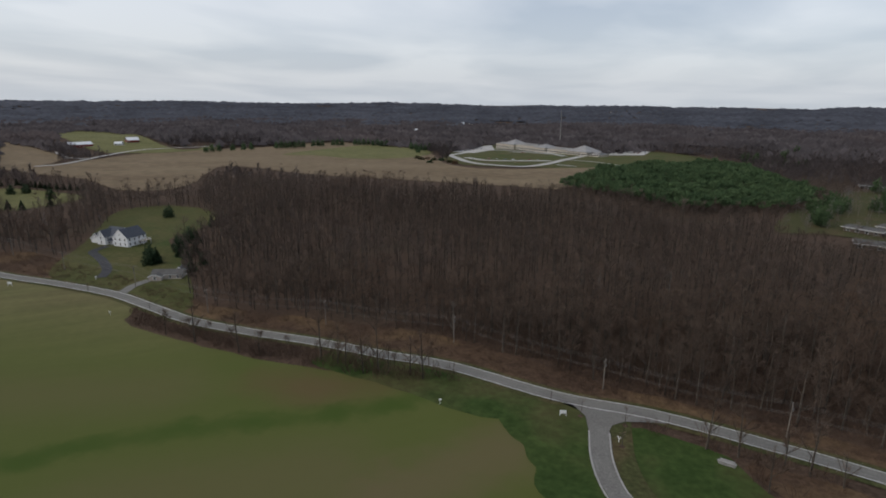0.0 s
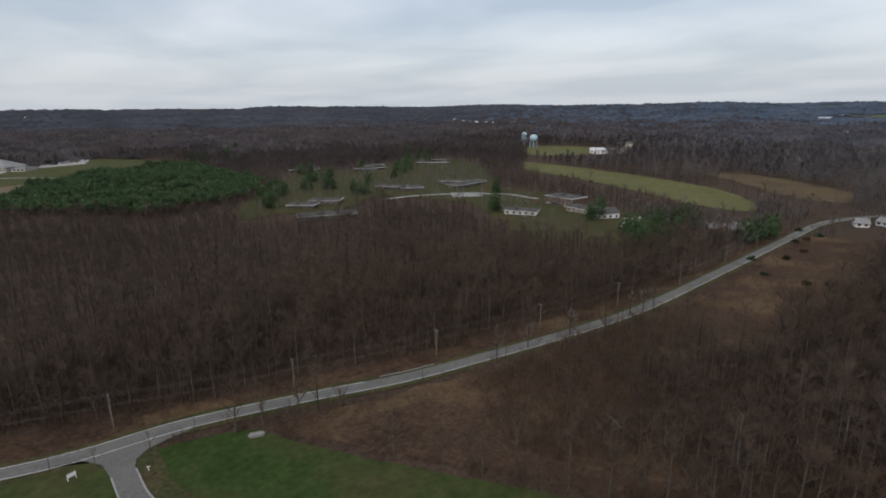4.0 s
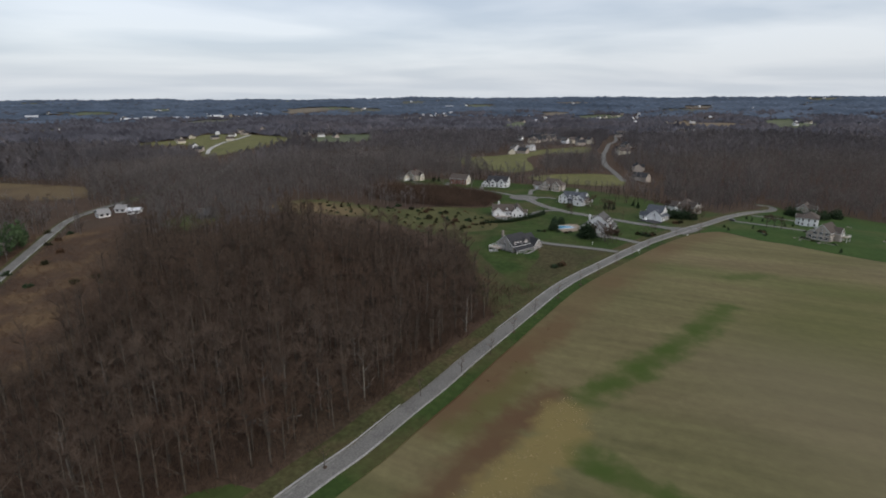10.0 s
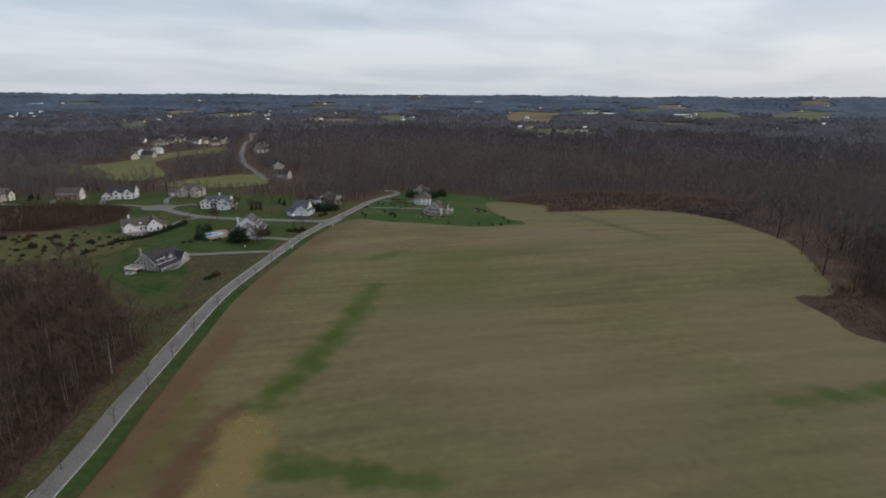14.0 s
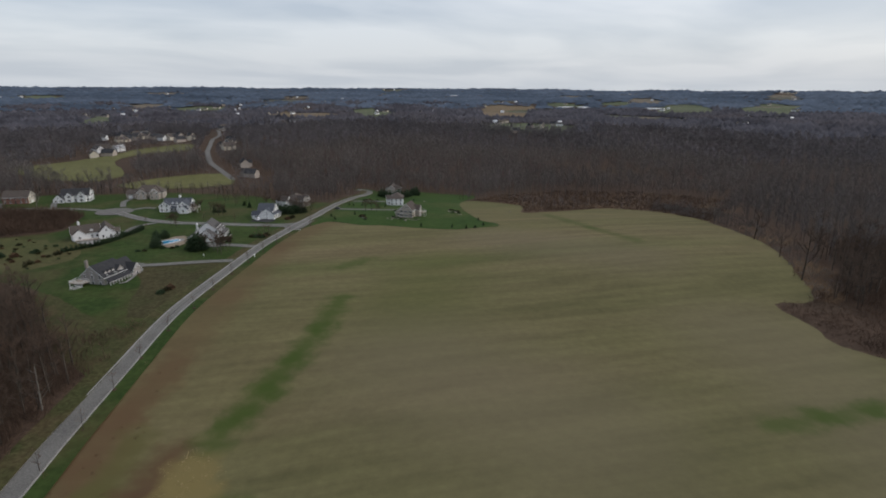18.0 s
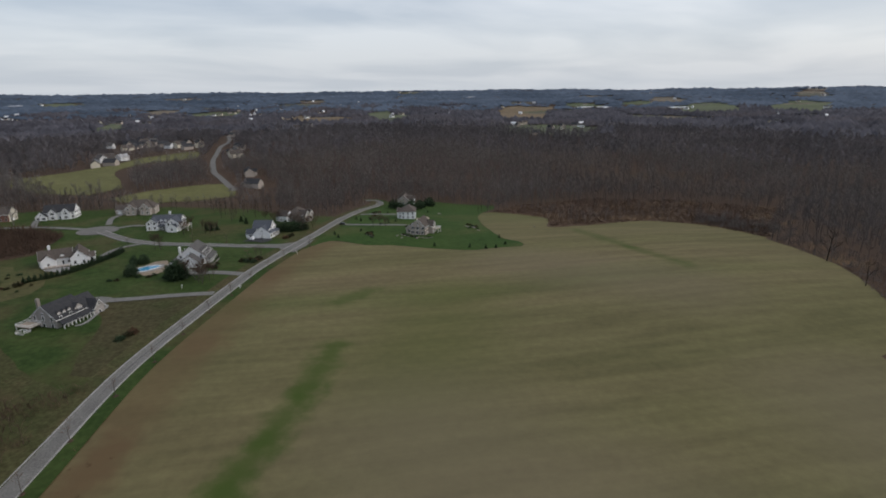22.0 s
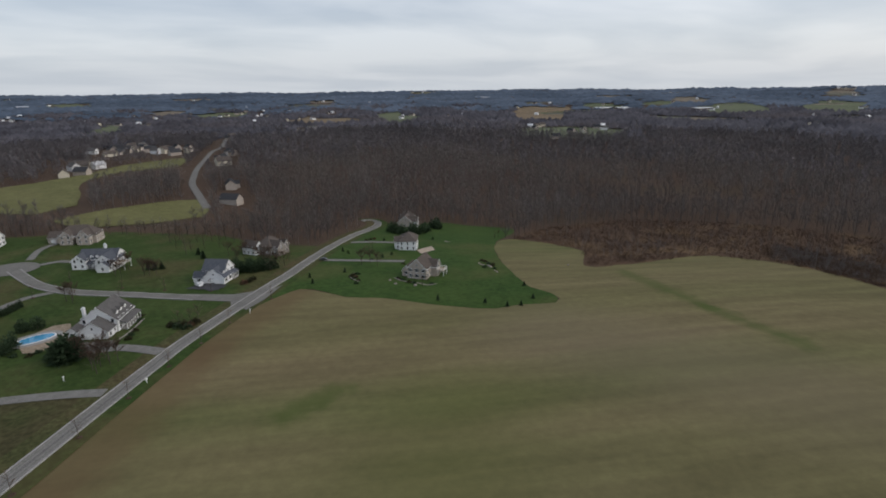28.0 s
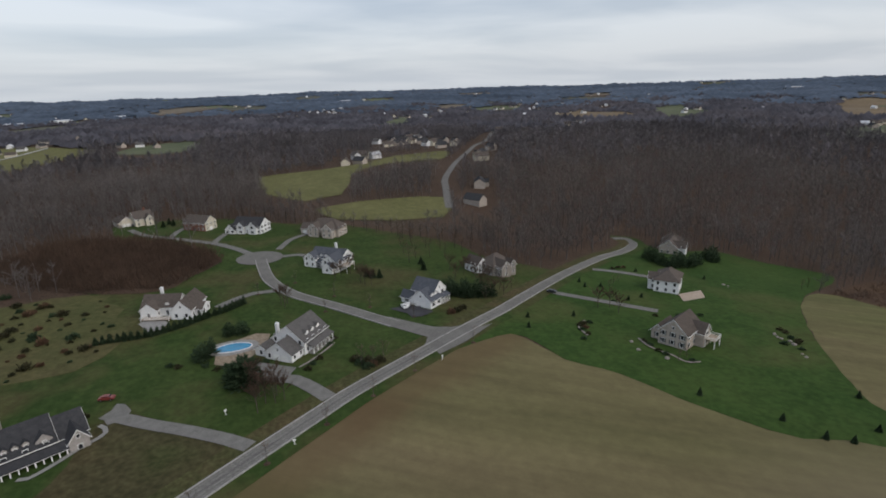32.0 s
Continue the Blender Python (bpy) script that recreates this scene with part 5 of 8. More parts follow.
shutter_dark = material("dark_shutters", (0.035, 0.038, 0.042), (0.05, 0.052, 0.056), 2.0, rough=0.6, where="object")
glass = material("window_glass", (0.02, 0.022, 0.026), (0.03, 0.032, 0.036), 1.0, rough=0.08, where="object", spec=0.6)
wood_deck = material("deck_boards", (0.30, 0.24, 0.19), (0.40, 0.33, 0.27), 1.0, (0.34, 0.28, 0.22), 4.0, 0.3, 0.85, where="object")
red_paint = material("red_barn_paint", (0.16, 0.045, 0.035), (0.22, 0.065, 0.05), 0.6, (0.18, 0.05, 0.04), 3.0, 0.3, 0.8, where="object")
pool_blue = material("pool_water", (0.018, 0.17, 0.31), (0.028, 0.215, 0.37), 0.5, rough=0.08, where="object", spec=0.5)


def block(bm, x0, x1, y0, y1, z0, z1, m=None):
    v = [bm.verts.new(Vector(p) if m is None else m @ Vector(p)) for p in
         ((x0, y0, z0), (x1, y0, z0), (x1, y1, z0), (x0, y1, z0), (x0, y0, z1), (x1, y0, z1), (x1, y1, z1), (x0, y1, z1))]
    for f in ((0, 3, 2, 1), (4, 5, 6, 7), (0, 1, 5, 4), (1, 2, 6, 5), (2, 3, 7, 6), (3, 0, 4, 7)):
        bm.faces.new([v[i] for i in f])
    return v


def solid(*boxes):
    bm = bmesh.new()
    for b in boxes:
        block(bm, *b)
    return bm


def shared(name, mat, *boxes):
    bm = solid(*boxes)
    me = bpy.data.meshes.new(name)
    bm.to_mesh(me)
    bm.free()
    me.materials.append(mat)
    return me


def window_meshes(name, wide, tall, frame_mat):
    """A frame, one ring of square section, and its pane."""
    w, h, t = wide / 2, tall / 2, 0.12
    bm = bmesh.new()
    rings = [[bm.verts.new((a * (w + o), y, b * (h + o))) for a, b in ((-1, -1), (1, -1), (1, 1), (-1, 1))] for o, y in ((t, 0.03), (t, -0.1), (0, -0.1), (0, 0.03))]
    for q in range(4):
        r, r2 = rings[q], rings[(q + 1) % 4]
        for k in range(4):
            bm.faces.new((r[k], r[(k + 1) % 4], r2[(k + 1) % 4], r2[k]))
    bmesh.ops.recalc_face_normals(bm, faces=bm.faces[:])
    me = bpy.data.meshes.new(name)
    bm.to_mesh(me)
    bm.free()
    me.materials.append(frame_mat)
    return me, shared("pane", glass, (-w, w, -0.05, 0.02, -h, h))


WINDOW = window_meshes("window", 1.05, 1.55, trim_white)
SMALL_WINDOW = window_meshes("window", 0.7, 0.95, trim_white)
WIDE_WINDOW = window_meshes("window", 2.2, 1.5, trim_white)
SHUTTER = shared("shutter", shutter_dark, (-0.2, 0.2, -0.06, 0.02, -0.82, 0.82))
GARAGE = shared("garage_door", trim_white, (-1.35, 1.35, -0.06, 0.03, 0, 2.3), (-1.3, 1.3, -0.09, -0.05, 0.04, 0.5), (-1.3, 1.3, -0.09, -0.05, 0.6, 1.06), (-1.3, 1.3, -0.09, -0.05, 1.16, 1.62), (-1.3, 1.3, -0.09, -0.05, 1.72, 2.2))
DOOR = shared("door", shutter_dark, (-0.48, 0.48, -0.07, 0.03, 0, 2.1), (-0.34, 0.34, -0.1, -0.06, 0.2, 0.9), (-0.34, 0.34, -0.1, -0.06, 1.1, 1.9))
POST = shared("porch_post", trim_white, (-0.14, 0.14, -0.14, 0.14, 0, 2.7), (-0.2, 0.2, -0.2, 0.2, 0, 0.25), (-0.2, 0.2, -0.2, 0.2, 2.5, 2.7))


def gable_walls(x0, x1, y0, y1, eave, rise, base, axis, hip):
    bm = bmesh.new()
    if hip:
        block(bm, x0, x1, y0, y1, base, eave)
        return bm
    along = axis == "x"
    a0, a1, b0, b1 = (x0, x1, y0, y1) if along else (y0, y1, x0, x1)
    mid = (b0 + b1) / 2

    def P(a, b, z):
        return bm.verts.new((a, b, z) if along else (b, a, z))
    rows = [[P(a, b0, base), P(a, b1, base), P(a, b1, eave), P(a, mid, eave + rise), P(a, b0, eave)] for a in (a0, a1)]
    for r in rows:
        bm.faces.new(r)
    for k in range(5):
        bm.faces.new((rows[0][k], rows[0][(k + 1) % 5], rows[1][(k + 1) % 5], rows[1][k]))
    bmesh.ops.recalc_face_normals(bm, faces=bm.faces[:])
    return bm


def roof_mesh(x0, x1, y0, y1, eave, rise, axis, hip, over=0.45, thick=0.18):
    """Roof slabs with overhang: gabled, or hipped on all four sides."""
    bm = bmesh.new()
    along = axis == "x"
    a0, a1, b0, b1 = (x0, x1, y0, y1) if along else (y0, y1, x0, x1)
    half = (b1 - b0) / 2
    mid, slope = (b0 + b1) / 2, rise / half
    drop = over * slope
    a0, a1, b0, b1 = a0 - over * (1 if hip else 0.7), a1 + over * (1 if hip else 0.7), b0 - over, b1 + over
    inset = min(half + over, (a1 - a0) / 2 - 0.05) if hip else 0.0
    lo, hi = eave - drop + 0.05, eave + rise + 0.05

    def P(a, b, z):
        return bm.verts.new((a, b, z) if along else (b, a, z))
    low, up = [], []
    for dz, box in ((0, low), (thick, up)):
        box += [P(a0, b0, lo + dz), P(a1, b0, lo + dz), P(a1, b1, lo + dz), P(a0, b1, lo + dz), P(a0 + inset, mid, hi + dz), P(a1 - inset, mid, hi + dz)]
    quads = [(0, 1, 5, 4), (2, 3, 4, 5)] + ([(1, 2, 5), (3, 0, 4)] if hip else [])
    for q in quads:
        bm.faces.new([up[i] for i in q])
        bm.faces.new([low[i] for i in reversed(q)])
    for i, j in ((0, 1), (2, 3)) + (((1, 2), (3, 0)) if hip else ((1, 5), (5, 2), (3, 4), (4, 0))):
        bm.faces.new((low[i], low[j], up[j], up[i]))
    bmesh.ops.recalc_face_normals(bm, faces=bm.faces[:])
    return bm


def rake_boards(x0, x1, y0, y1, eave, rise, axis, over=0.45):
    """White boards under the verges and gutters along the eaves."""
    bm = bmesh.new()
    along = axis == "x"
    a0, a1, b0, b1 = (x0, x1, y0, y1) if along else (y0, y1, x0, x1)
    half = (b1 - b0) / 2
    mid, drop = (b0 + b1) / 2, over * rise / half
    for a in (a0 - over * 0.7 - 0.06, a1 + over * 0.7 - 0.02):
        for b in (b0 - over, b1 + over):
            pts = [(b, eave - drop - 0.16), (b, eave - drop + 0.12), (mid, eave + rise + 0.12), (mid, eave + rise - 0.16)]
            f = [[bm.verts.new((a + d, p, z) if along else (p, a + d, z)) for p, z in pts] for d in (0, 0.08)]
            bm.faces.new(f[0])
            bm.faces.new(f[1])
            for k in range(4):
                bm.faces.new((f[0][k], f[0][(k + 1) % 4], f[1][(k + 1) % 4], f[1][k]))
    for b in (b0 - over - 0.1, b1 + over):
        c = (a0 - over * 0.7, a1 + over * 0.7, b, b + 0.1)
        block(bm, *(c if along else (c[2], c[3], c[0], c[1])), eave - drop - 0.08, eave - drop + 0.1)
    bmesh.ops.recalc_face_normals(bm, faces=bm.faces[:])
    return bm


def house(label, x, y, deg, wall, roof, wings, porches=(), chimneys=(), dormers=(), garages=(), doors=(), decks=(), shutters=False, category="house", low=-2.5, name="house", group="", gap=3.3, floor=None):
    """A house at a place, turned by deg. wings: x0, x1, y0, y1, eave, rise, ridge axis, and 'hip' or 'gable' and a wall of its own if it has one."""
    base = new(name)
    z = float(min(level([x], [y]))) if floor is None else floor
    base.matrix_basis = pose(x, y, z, 0, 0, deg)
    tagged(base, label, category, group)
    shapes = [(w + ("gable",))[:8] if len(w) == 7 else w for w in wings]
    for w in shapes:
        x0, x1, y0, y1, eave, rise, axis, kind = w[:8]
        wm = w[8] if len(w) > 8 else wall
        hip = kind == "hip"
        body = part("wall", gable_walls(x0, x1, y0, y1, eave, rise, low, axis, hip), wm, base)
        rf = part("roof", roof_mesh(x0, x1, y0, y1, eave, rise, axis, hip), roof, base)
        if not hip:
            part("trim", rake_boards(x0, x1, y0, y1, eave, rise, axis), trim_white, base)
        storeys = 1 if eave < 4.4 else (2 if eave < 7.5 else 3)
        for side in range(4):
            length = (x1 - x0) if side in (0, 2) else (y1 - y0)
            n = max(1, int(length / gap))
            rows = [1.65 + 2.9 * s for s in range(storeys)]
            spots = [((k + 0.5) / n, h, WINDOW) for k in range(n) for h in rows]
            if not hip and rise > 2.6 and ((axis == "x") == (side in (1, 3))):
                spots.append((0.5, eave + rise * 0.35, SMALL_WINDOW))
            for u, h, kit in spots:
                px, py, turn = ((x0 + u * length, y0, 0), (x1, y0 + u * length, 90), (x0 + u * length, y1, 180), (x0, y0 + u * length, 270))[side]
                ox, oy = ((0, -1), (1, 0), (0, 1), (-1, 0))[side]
                blocked = any(o is not w and o[0] - 0.2 < px + ox * 0.4 < o[1] + 0.2 and o[2] - 0.2 < py + oy * 0.4 < o[3] + 0.2 and h < o[4] + 0.5 for o in shapes)
                blocked |= any(abs(px - g[0]) + abs(py - g[1]) < 2.6 and h < 3 for g in garages) or any(abs(px - g[0]) + abs(py - g[1]) < 1.6 and h < 3 for g in doors)
                if blocked:
                    continue
                m = pose(px, py, h, 0, 0, turn)
                win = piece("window", kit[0], base, m)
                piece("pane", kit[1], win)
                if shutters and kit is WINDOW:
                    for s in (-0.86, 0.86):
                        piece("shutter", SHUTTER, win, pose(s, 0, 0))
    for px, py, turn in garages:
        piece("garage_door", GARAGE, base, pose(px, py, 0.05, 0, 0, turn), "white panelled garage door")
    for px, py, turn in doors:
        piece("door", DOOR, base, pose(px, py, 0.3, 0, 0, turn), "dark panelled front door")
    for x0, x1, y0, y1, h, n in porches:
        bm = bmesh.new()
        back = y1 if abs(y1) < abs(y0) or y1 > y0 else y0
        v = [bm.verts.new(p) for p in ((x0 - 0.3, y0 - 0.3, h), (x1 + 0.3, y0 - 0.3, h), (x1 + 0.3, y1, h + 1.0), (x0 - 0.3, y1, h + 1.0), (x0 - 0.3, y0 - 0.3, h - 0.3), (x1 + 0.3, y0 - 0.3, h - 0.3), (x1 + 0.3, y1, h + 0.7), (x0 - 0.3, y1, h + 0.7))]
        for f in ((0, 1, 2, 3), (7, 6, 5, 4), (0, 4, 5, 1), (1, 5, 6, 2), (2, 6, 7, 3), (3, 7, 4, 0)):
            bm.faces.new([v[i] for i in f])
        part("porch_roof", bm, roof, base)
        part("porch_floor", solid((x0, x1, y0, y1, low, 0.3)), concrete, base)
        part("porch_beam", solid((x0 - 0.1, x1 + 0.1, y0 - 0.12, y0 + 0.12, h - 0.55, h - 0.28)), trim_white, base)
        for k in range(n):
            piece("porch_post", POST, base, pose(x0 + 0.2 + (x1 - x0 - 0.4) * k / max(1, n - 1), y0 + 0.15, 0.25) @ Matrix.Diagonal((1, 1, (h - 0.6) / 2.7, 1)))
    for px, py, top, mat in chimneys:
        stack = part("chimney", solid((px - 0.6, px + 0.6, py - 0.45, py + 0.45, low, top), (px - 0.7, px + 0.7, py - 0.55, py + 0.55, top - 0.35, top - 0.1), (px - 0.25, px + 0.25, py - 0.2, py + 0.2, top, top + 0.4)), mat, base)
    for px, py, h, turn, wide in dormers:
        m = pose(px, py, h, 0, 0, turn)
        w = wide / 2
        bm = gable_walls(-w, w, 0, 3.0, 1.5, 0.9 * w, -0.6, "y", False)
        d = part("dormer", bm, wall, base)
        d.matrix_basis = m
        r = part("dormer_roof", roof_mesh(-w, w, 0, 3.0, 1.5, 0.9 * w, "y", False, 0.25, 0.12), roof, d)
        win = piece("dormer_window", SMALL_WINDOW[0], d, pose(0, -0.03, 0.75))
    for x0, x1, y0, y1, h in decks:
        part("deck", solid((x0, x1, y0, y1, h - 0.25, h)), wood_deck, base)
        rails = [(x0, x1, y0, y0 + 0.08), (x0, x1, y1 - 0.08, y1), (x0, x0 + 0.08, y0, y1), (x1 - 0.08, x1, y0, y1)]
        bm = bmesh.new()
        for a in rails:
            block(bm, *a, h + 0.85, h + 0.97)
            block(bm, *a, h + 0.12, h + 0.2)
            n = max(2, int(max(a[1] - a[0], a[3] - a[2]) / 0.45))
            for k in range(n):
                cx, cy = a[0] + (a[1] - a[0]) * k / (n - 1), a[2] + (a[3] - a[2]) * k / (n - 1)
                block(bm, cx - 0.03, cx + 0.03, cy - 0.03, cy + 0.03, h, h + 0.9)
        part("railing", bm, trim_white, base)
        for cx in (x0 + 0.2, x1 - 0.2):
            for cy in (y0 + 0.2, y1 - 0.2):
                part("deck_post", solid((cx - 0.1, cx + 0.1, cy - 0.1, cy + 0.1, low, h - 0.2)), trim_white, base)
    return base


# the house with the pool
house("white-sided house with broad gables and grey shingle roofs beside a pool", 281.2, -201.8, -47, siding_white, shingle_grey,
                   [(6.5, 21.0, 1.0, 14.5, 4.7, 5.2, "x"), (0.0, 7.0, 1.8, 12.5, 2.9, 3.7, "x"), (1.0, 8.0, 12.5, 17.5, 2.6, 1.7, "x")],
                   porches=[(8.0, 20.5, -1.6, 1.0, 2.9, 6)], chimneys=[(9.0, 13.6, 9.3, siding_white)], dormers=[(10.5, 2.4, 5.2, 0, 1.9), (13.8, 2.4, 5.2, 0, 1.9), (17.2, 2.4, 5.2, 0, 1.9)],
                   garages=[(0.0, 4.6, 270), (0.0, 8.0, 270)], doors=[(14.5, 1.0, 0)])
# the grey house with the long colonnade
house("tall grey stone-clad house with dark dormered roof and white-posted porch", 258.0, -126.2, -70, siding_grey, shingle_dark,
                   [(0.0, 13.0, 0.5, 13.0, 4.7, 4.9, "x"), (13.0, 20.0, 1.5, 11.0, 4.2, 4.2, "x"), (14.8, 19.4, -2.0, 6.0, 3.9, 2.9, "y")],
                   porches=[(0.6, 14.4, -2.2, 0.5, 3.0, 9)], chimneys=[(3.5, 12.4, 10.8, stone)],
                   dormers=[(2.6, 1.6, 4.9, 0, 1.5), (4.8, 1.6, 4.9, 0, 1.5), (7.0, 1.6, 4.9, 0, 1.5), (10.6, 1.0, 4.4, 0, 3.6)], decks=[(-5.0, 0.0, 8.0, 15.0, 2.6), (-8.0, -5.0, 8.5, 11.5, 1.0)], doors=[(8.4, 0.5, 0)], low=-3.5, floor=2.0)
# the white house behind the hedge
house("white-sided house with brown roof and paved terrace behind a hedge", 352.2, -153.3, -114, siding_white, shingle_brown,
      [(0.0, 15.0, 1.0, 11.0, 3.9, 3.8, "x"), (1.0, 7.5, -2.0, 5.0, 3.8, 2.6, "y"), (14.0, 22.0, -3.5, 12.0, 3.9, 3.9, "y"), (22.0, 25.0, 0.0, 8.0, 2.8, 1.8, "x")], dormers=[(10.5, 1.6, 3.7, 0, 1.8)], chimneys=[(4.5, 11.2, 8.8, siding_white)], doors=[(10.5, 1.0, 0)], decks=[(2.0, 13.5, -5.0, -2.0, 0.9)])
# the large white house by the turning circle
house("large white multi-gabled house with blue-grey roof by the turning circle", 388.3, -227.9, -138, siding_white, shingle_blue,
      [(2.0, 21.0, 3.0, 14.0, 4.8, 3.9, "x"), (0.0, 7.0, 0.0, 9.0, 4.7, 2.9, "y"), (13.0, 22.0, -3.0, 10.0, 4.7, 3.6, "y"), (15.0, 21.0, -6.0, -3.0, 3.0, 2.2, "y")],
      porches=[(7.0, 13.0, 0.4, 3.0, 2.9, 3)], dormers=[(8.6, 3.6, 4.7, 0, 1.7), (11.4, 3.6, 4.7, 0, 1.7)], chimneys=[(11.0, 14.2, 9.8, siding_white)], decks=[(22.0, 27.0, -2.0, 6.0, 2.7)], doors=[(10.0, 3.0, 0)])
# behind it
house("beige multi-gabled house with broad brown hipped roof", 452.0, -240.5, -133, siding_tan, shingle_brown,
      [(2.0, 24.0, 3.0, 15.0, 4.9, 5.0, "x", "hip"), (5.0, 12.0, -1.0, 6.0, 4.8, 3.4, "y"), (15.0, 22.0, -2.0, 6.0, 4.8, 3.8, "y"), (-4.0, 4.0, 5.0, 14.0, 3.4, 3.0, "x")], garages=[(-1.0, 5.0, 0)], doors=[(13.5, 3.0, 0)])
house("white gabled house with dark roof on a lawn above the lane", 467.3, -219.0, -40, siding_white, shingle_dark,
      [(0.0, 12.0, 2.0, 22.0, 5.4, 4.4, "y"), (-2.0, 3.0, 4.0, 10.0, 5.2, 3.0, "x"), (-2.0, 3.0, 13.0, 18.0, 5.2, 2.6, "x"), (-3.0, 6.0, 19.0, 26.0, 3.0, 3.2, "x")], shutters=True, doors=[(0.0, 11.5, 270)], decks=[(12.0, 15.0, 4.0, 10.0, 2.4)])
house("brick-fronted house with cream gable end and brown roof", 494.8, -186.9, -45, siding_cream, shingle_brown,
      [(0.0, 10.5, 1.0, 19.0, 5.6, 4.0, "y"), (-0.4, 3.0, 1.2, 18.8, 5.2, 1.0, "y", "gable", brick)], porches=[(-0.3, 3.0, 18.0, 21.0, 2.8, 2)], doors=[(-0.4, 10.0, 270)], garages=[(5.0, 1.0, 0)])
house("beige multi-gabled house half hidden by an evergreen", 534.1, -144.1, -70, siding_cream, shingle_brown,
      [(0.0, 12.0, 2.0, 15.0, 5.4, 4.2, "x"), (-9.0, 1.0, 8.0, 22.0, 3.4, 3.4, "y"), (6.0, 11.0, -1.0, 5.0, 5.0, 3.0, "y")], chimneys=[(10.0, 14.0, 10.8, brick)], garages=[(-6.0, 8.0, 0), (-3.0, 8.0, 0)])
# the house at the corner of the close
house("white gabled house with blue-grey roof and dark driveway", 304.3, -262.1, -60, siding_white, shingle_blue,
      [(0.0, 8.0, 0.0, 10.5, 3.4, 4.0, "x"), (4.0, 13.5, 1.5, 13.0, 5.6, 4.2, "y"), (0.5, 4.5, 10.0, 16.0, 3.0, 2.4, "y")], dormers=[(3.0, 1.4, 4.1, 0, 1.6), (5.8, 1.4, 4.1, 0, 1.6)], garages=[(0.0, 4.0, 270), (0.0, 7.2, 270)], porches=[(8.0, 13.5, -0.6, 1.5, 2.9, 4)], shutters=True)
house("stone and white house with brown hipped roof behind dark evergreens", 331.0, -310.0, -80, stone, shingle_brown,
      [(0.0, 14.0, 2.0, 14.0, 5.2, 4.4, "x", "hip"), (2.0, 8.0, -2.5, 6.0, 5.0, 3.4, "y"), (9.0, 13.0, -1.0, 4.0, 5.0, 2.6, "y"), (-3.5, 3.5, 10.0, 20.0, 4.6, 3.4, "y", "gable", siding_white)], doors=[(8.6, 2.0, 0)])
# south side of the road
house("grey-sided house with brown roof, rear deck and stone-edged beds", 229.0, -324.5, -72, siding_tan, shingle_brown,
      [(0.0, 13.0, 0.0, 10.0, 5.6, 4.6, "x"), (3.0, 13.0, 9.5, 14.0, 3.2, 2.4, "x"), (7.0, 12.5, -3.0, 3.0, 5.0, 3.0, "y")], decks=[(8.0, 13.5, -6.5, -3.0, 2.8)], garages=[(6.0, 14.0, 180)], shutters=True, low=-3.5)
house("white rendered house with brown hipped roof and rear terrace", 276.2, -375.4, -55, siding_white, shingle_brown,
      [(0.0, 15.0, 0.0, 11.0, 6.0, 3.8, "x", "hip"), (3.0, 8.5, 9.5, 14.0, 5.2, 2.6, "y")], decks=[(15.0, 20.0, 1.0, 8.0, 1.6)], doors=[(6.0, 14.0, 180)], low=-3.5)
house("brown-roofed house with white gables screened by tall evergreens", 336.0, -444.0, -60, siding_tan, shingle_brown,
      [(0.0, 14.0, 0.0, 11.0, 4.2, 4.6, "x"), (2.0, 8.0, -4.0, 4.0, 4.4, 3.4, "y", "gable", siding_white), (12.0, 24.0, 1.0, 13.0, 4.6, 4.8, "y", "hip")], low=-3.5)
# north of the country road
house("white multi-gabled country house with dark blue roof", -314.7, 255.2, -2, siding_white, shingle_blue,
      [(20.0, 32.0, 0.0, 14.0, 5.8, 5.0, "y"), (9.0, 21.0, 3.0, 14.0, 5.4, 4.6, "x"), (8.0, 14.5, -1.0, 8.0, 5.2, 4.0, "y"), (0.0, 8.0, 1.0, 11.0, 3.2, 3.2, "y")], garages=[(2.4, 1.0, 0), (5.6, 1.0, 0)], porches=[(14.5, 20.0, 0.6, 3.0, 2.9, 3)], decks=[(32.0, 36.0, 8.0, 14.0, 2.8)], low=-1.5)
house("low pale roadside bungalow with grey roofs", -219.7, 208.4, 22, siding_tan, flat_roof, [(0.0, 15.0, 0.0, 8.0, 2.6, 1.6, "x"), (9.0, 14.0, 7.0, 14.0, 2.6, 1.6, "y"), (0.0, 6.0, -3.0, 2.0, 2.4, 1.2, "y")], low=-1.0)


# ---- poles, wires, roadside trees ----
weathered = material("weathered_pole_wood", (0.15, 0.13, 0.115), (0.22, 0.195, 0.175), 0.8, (0.18, 0.16, 0.14), 4.0, 0.4, 0.9, where="object")
wire_metal = material("dull_wire", (0.11, 0.102, 0.096), (0.15, 0.14, 0.13), 1.0, rough=0.6, where="object")


def rod(bm, a, b, r0, r1=None, sides=8):
    v, f = tube(a, b, r0, r0 if r1 is None else r1, sides)
    vs = [bm.verts.new(p) for p in v]
    for t in f:
        bm.faces.new([vs[i] for i in t])
    bm.faces.new(vs[sides:])
    bm.faces.new(vs[:sides][::-1])


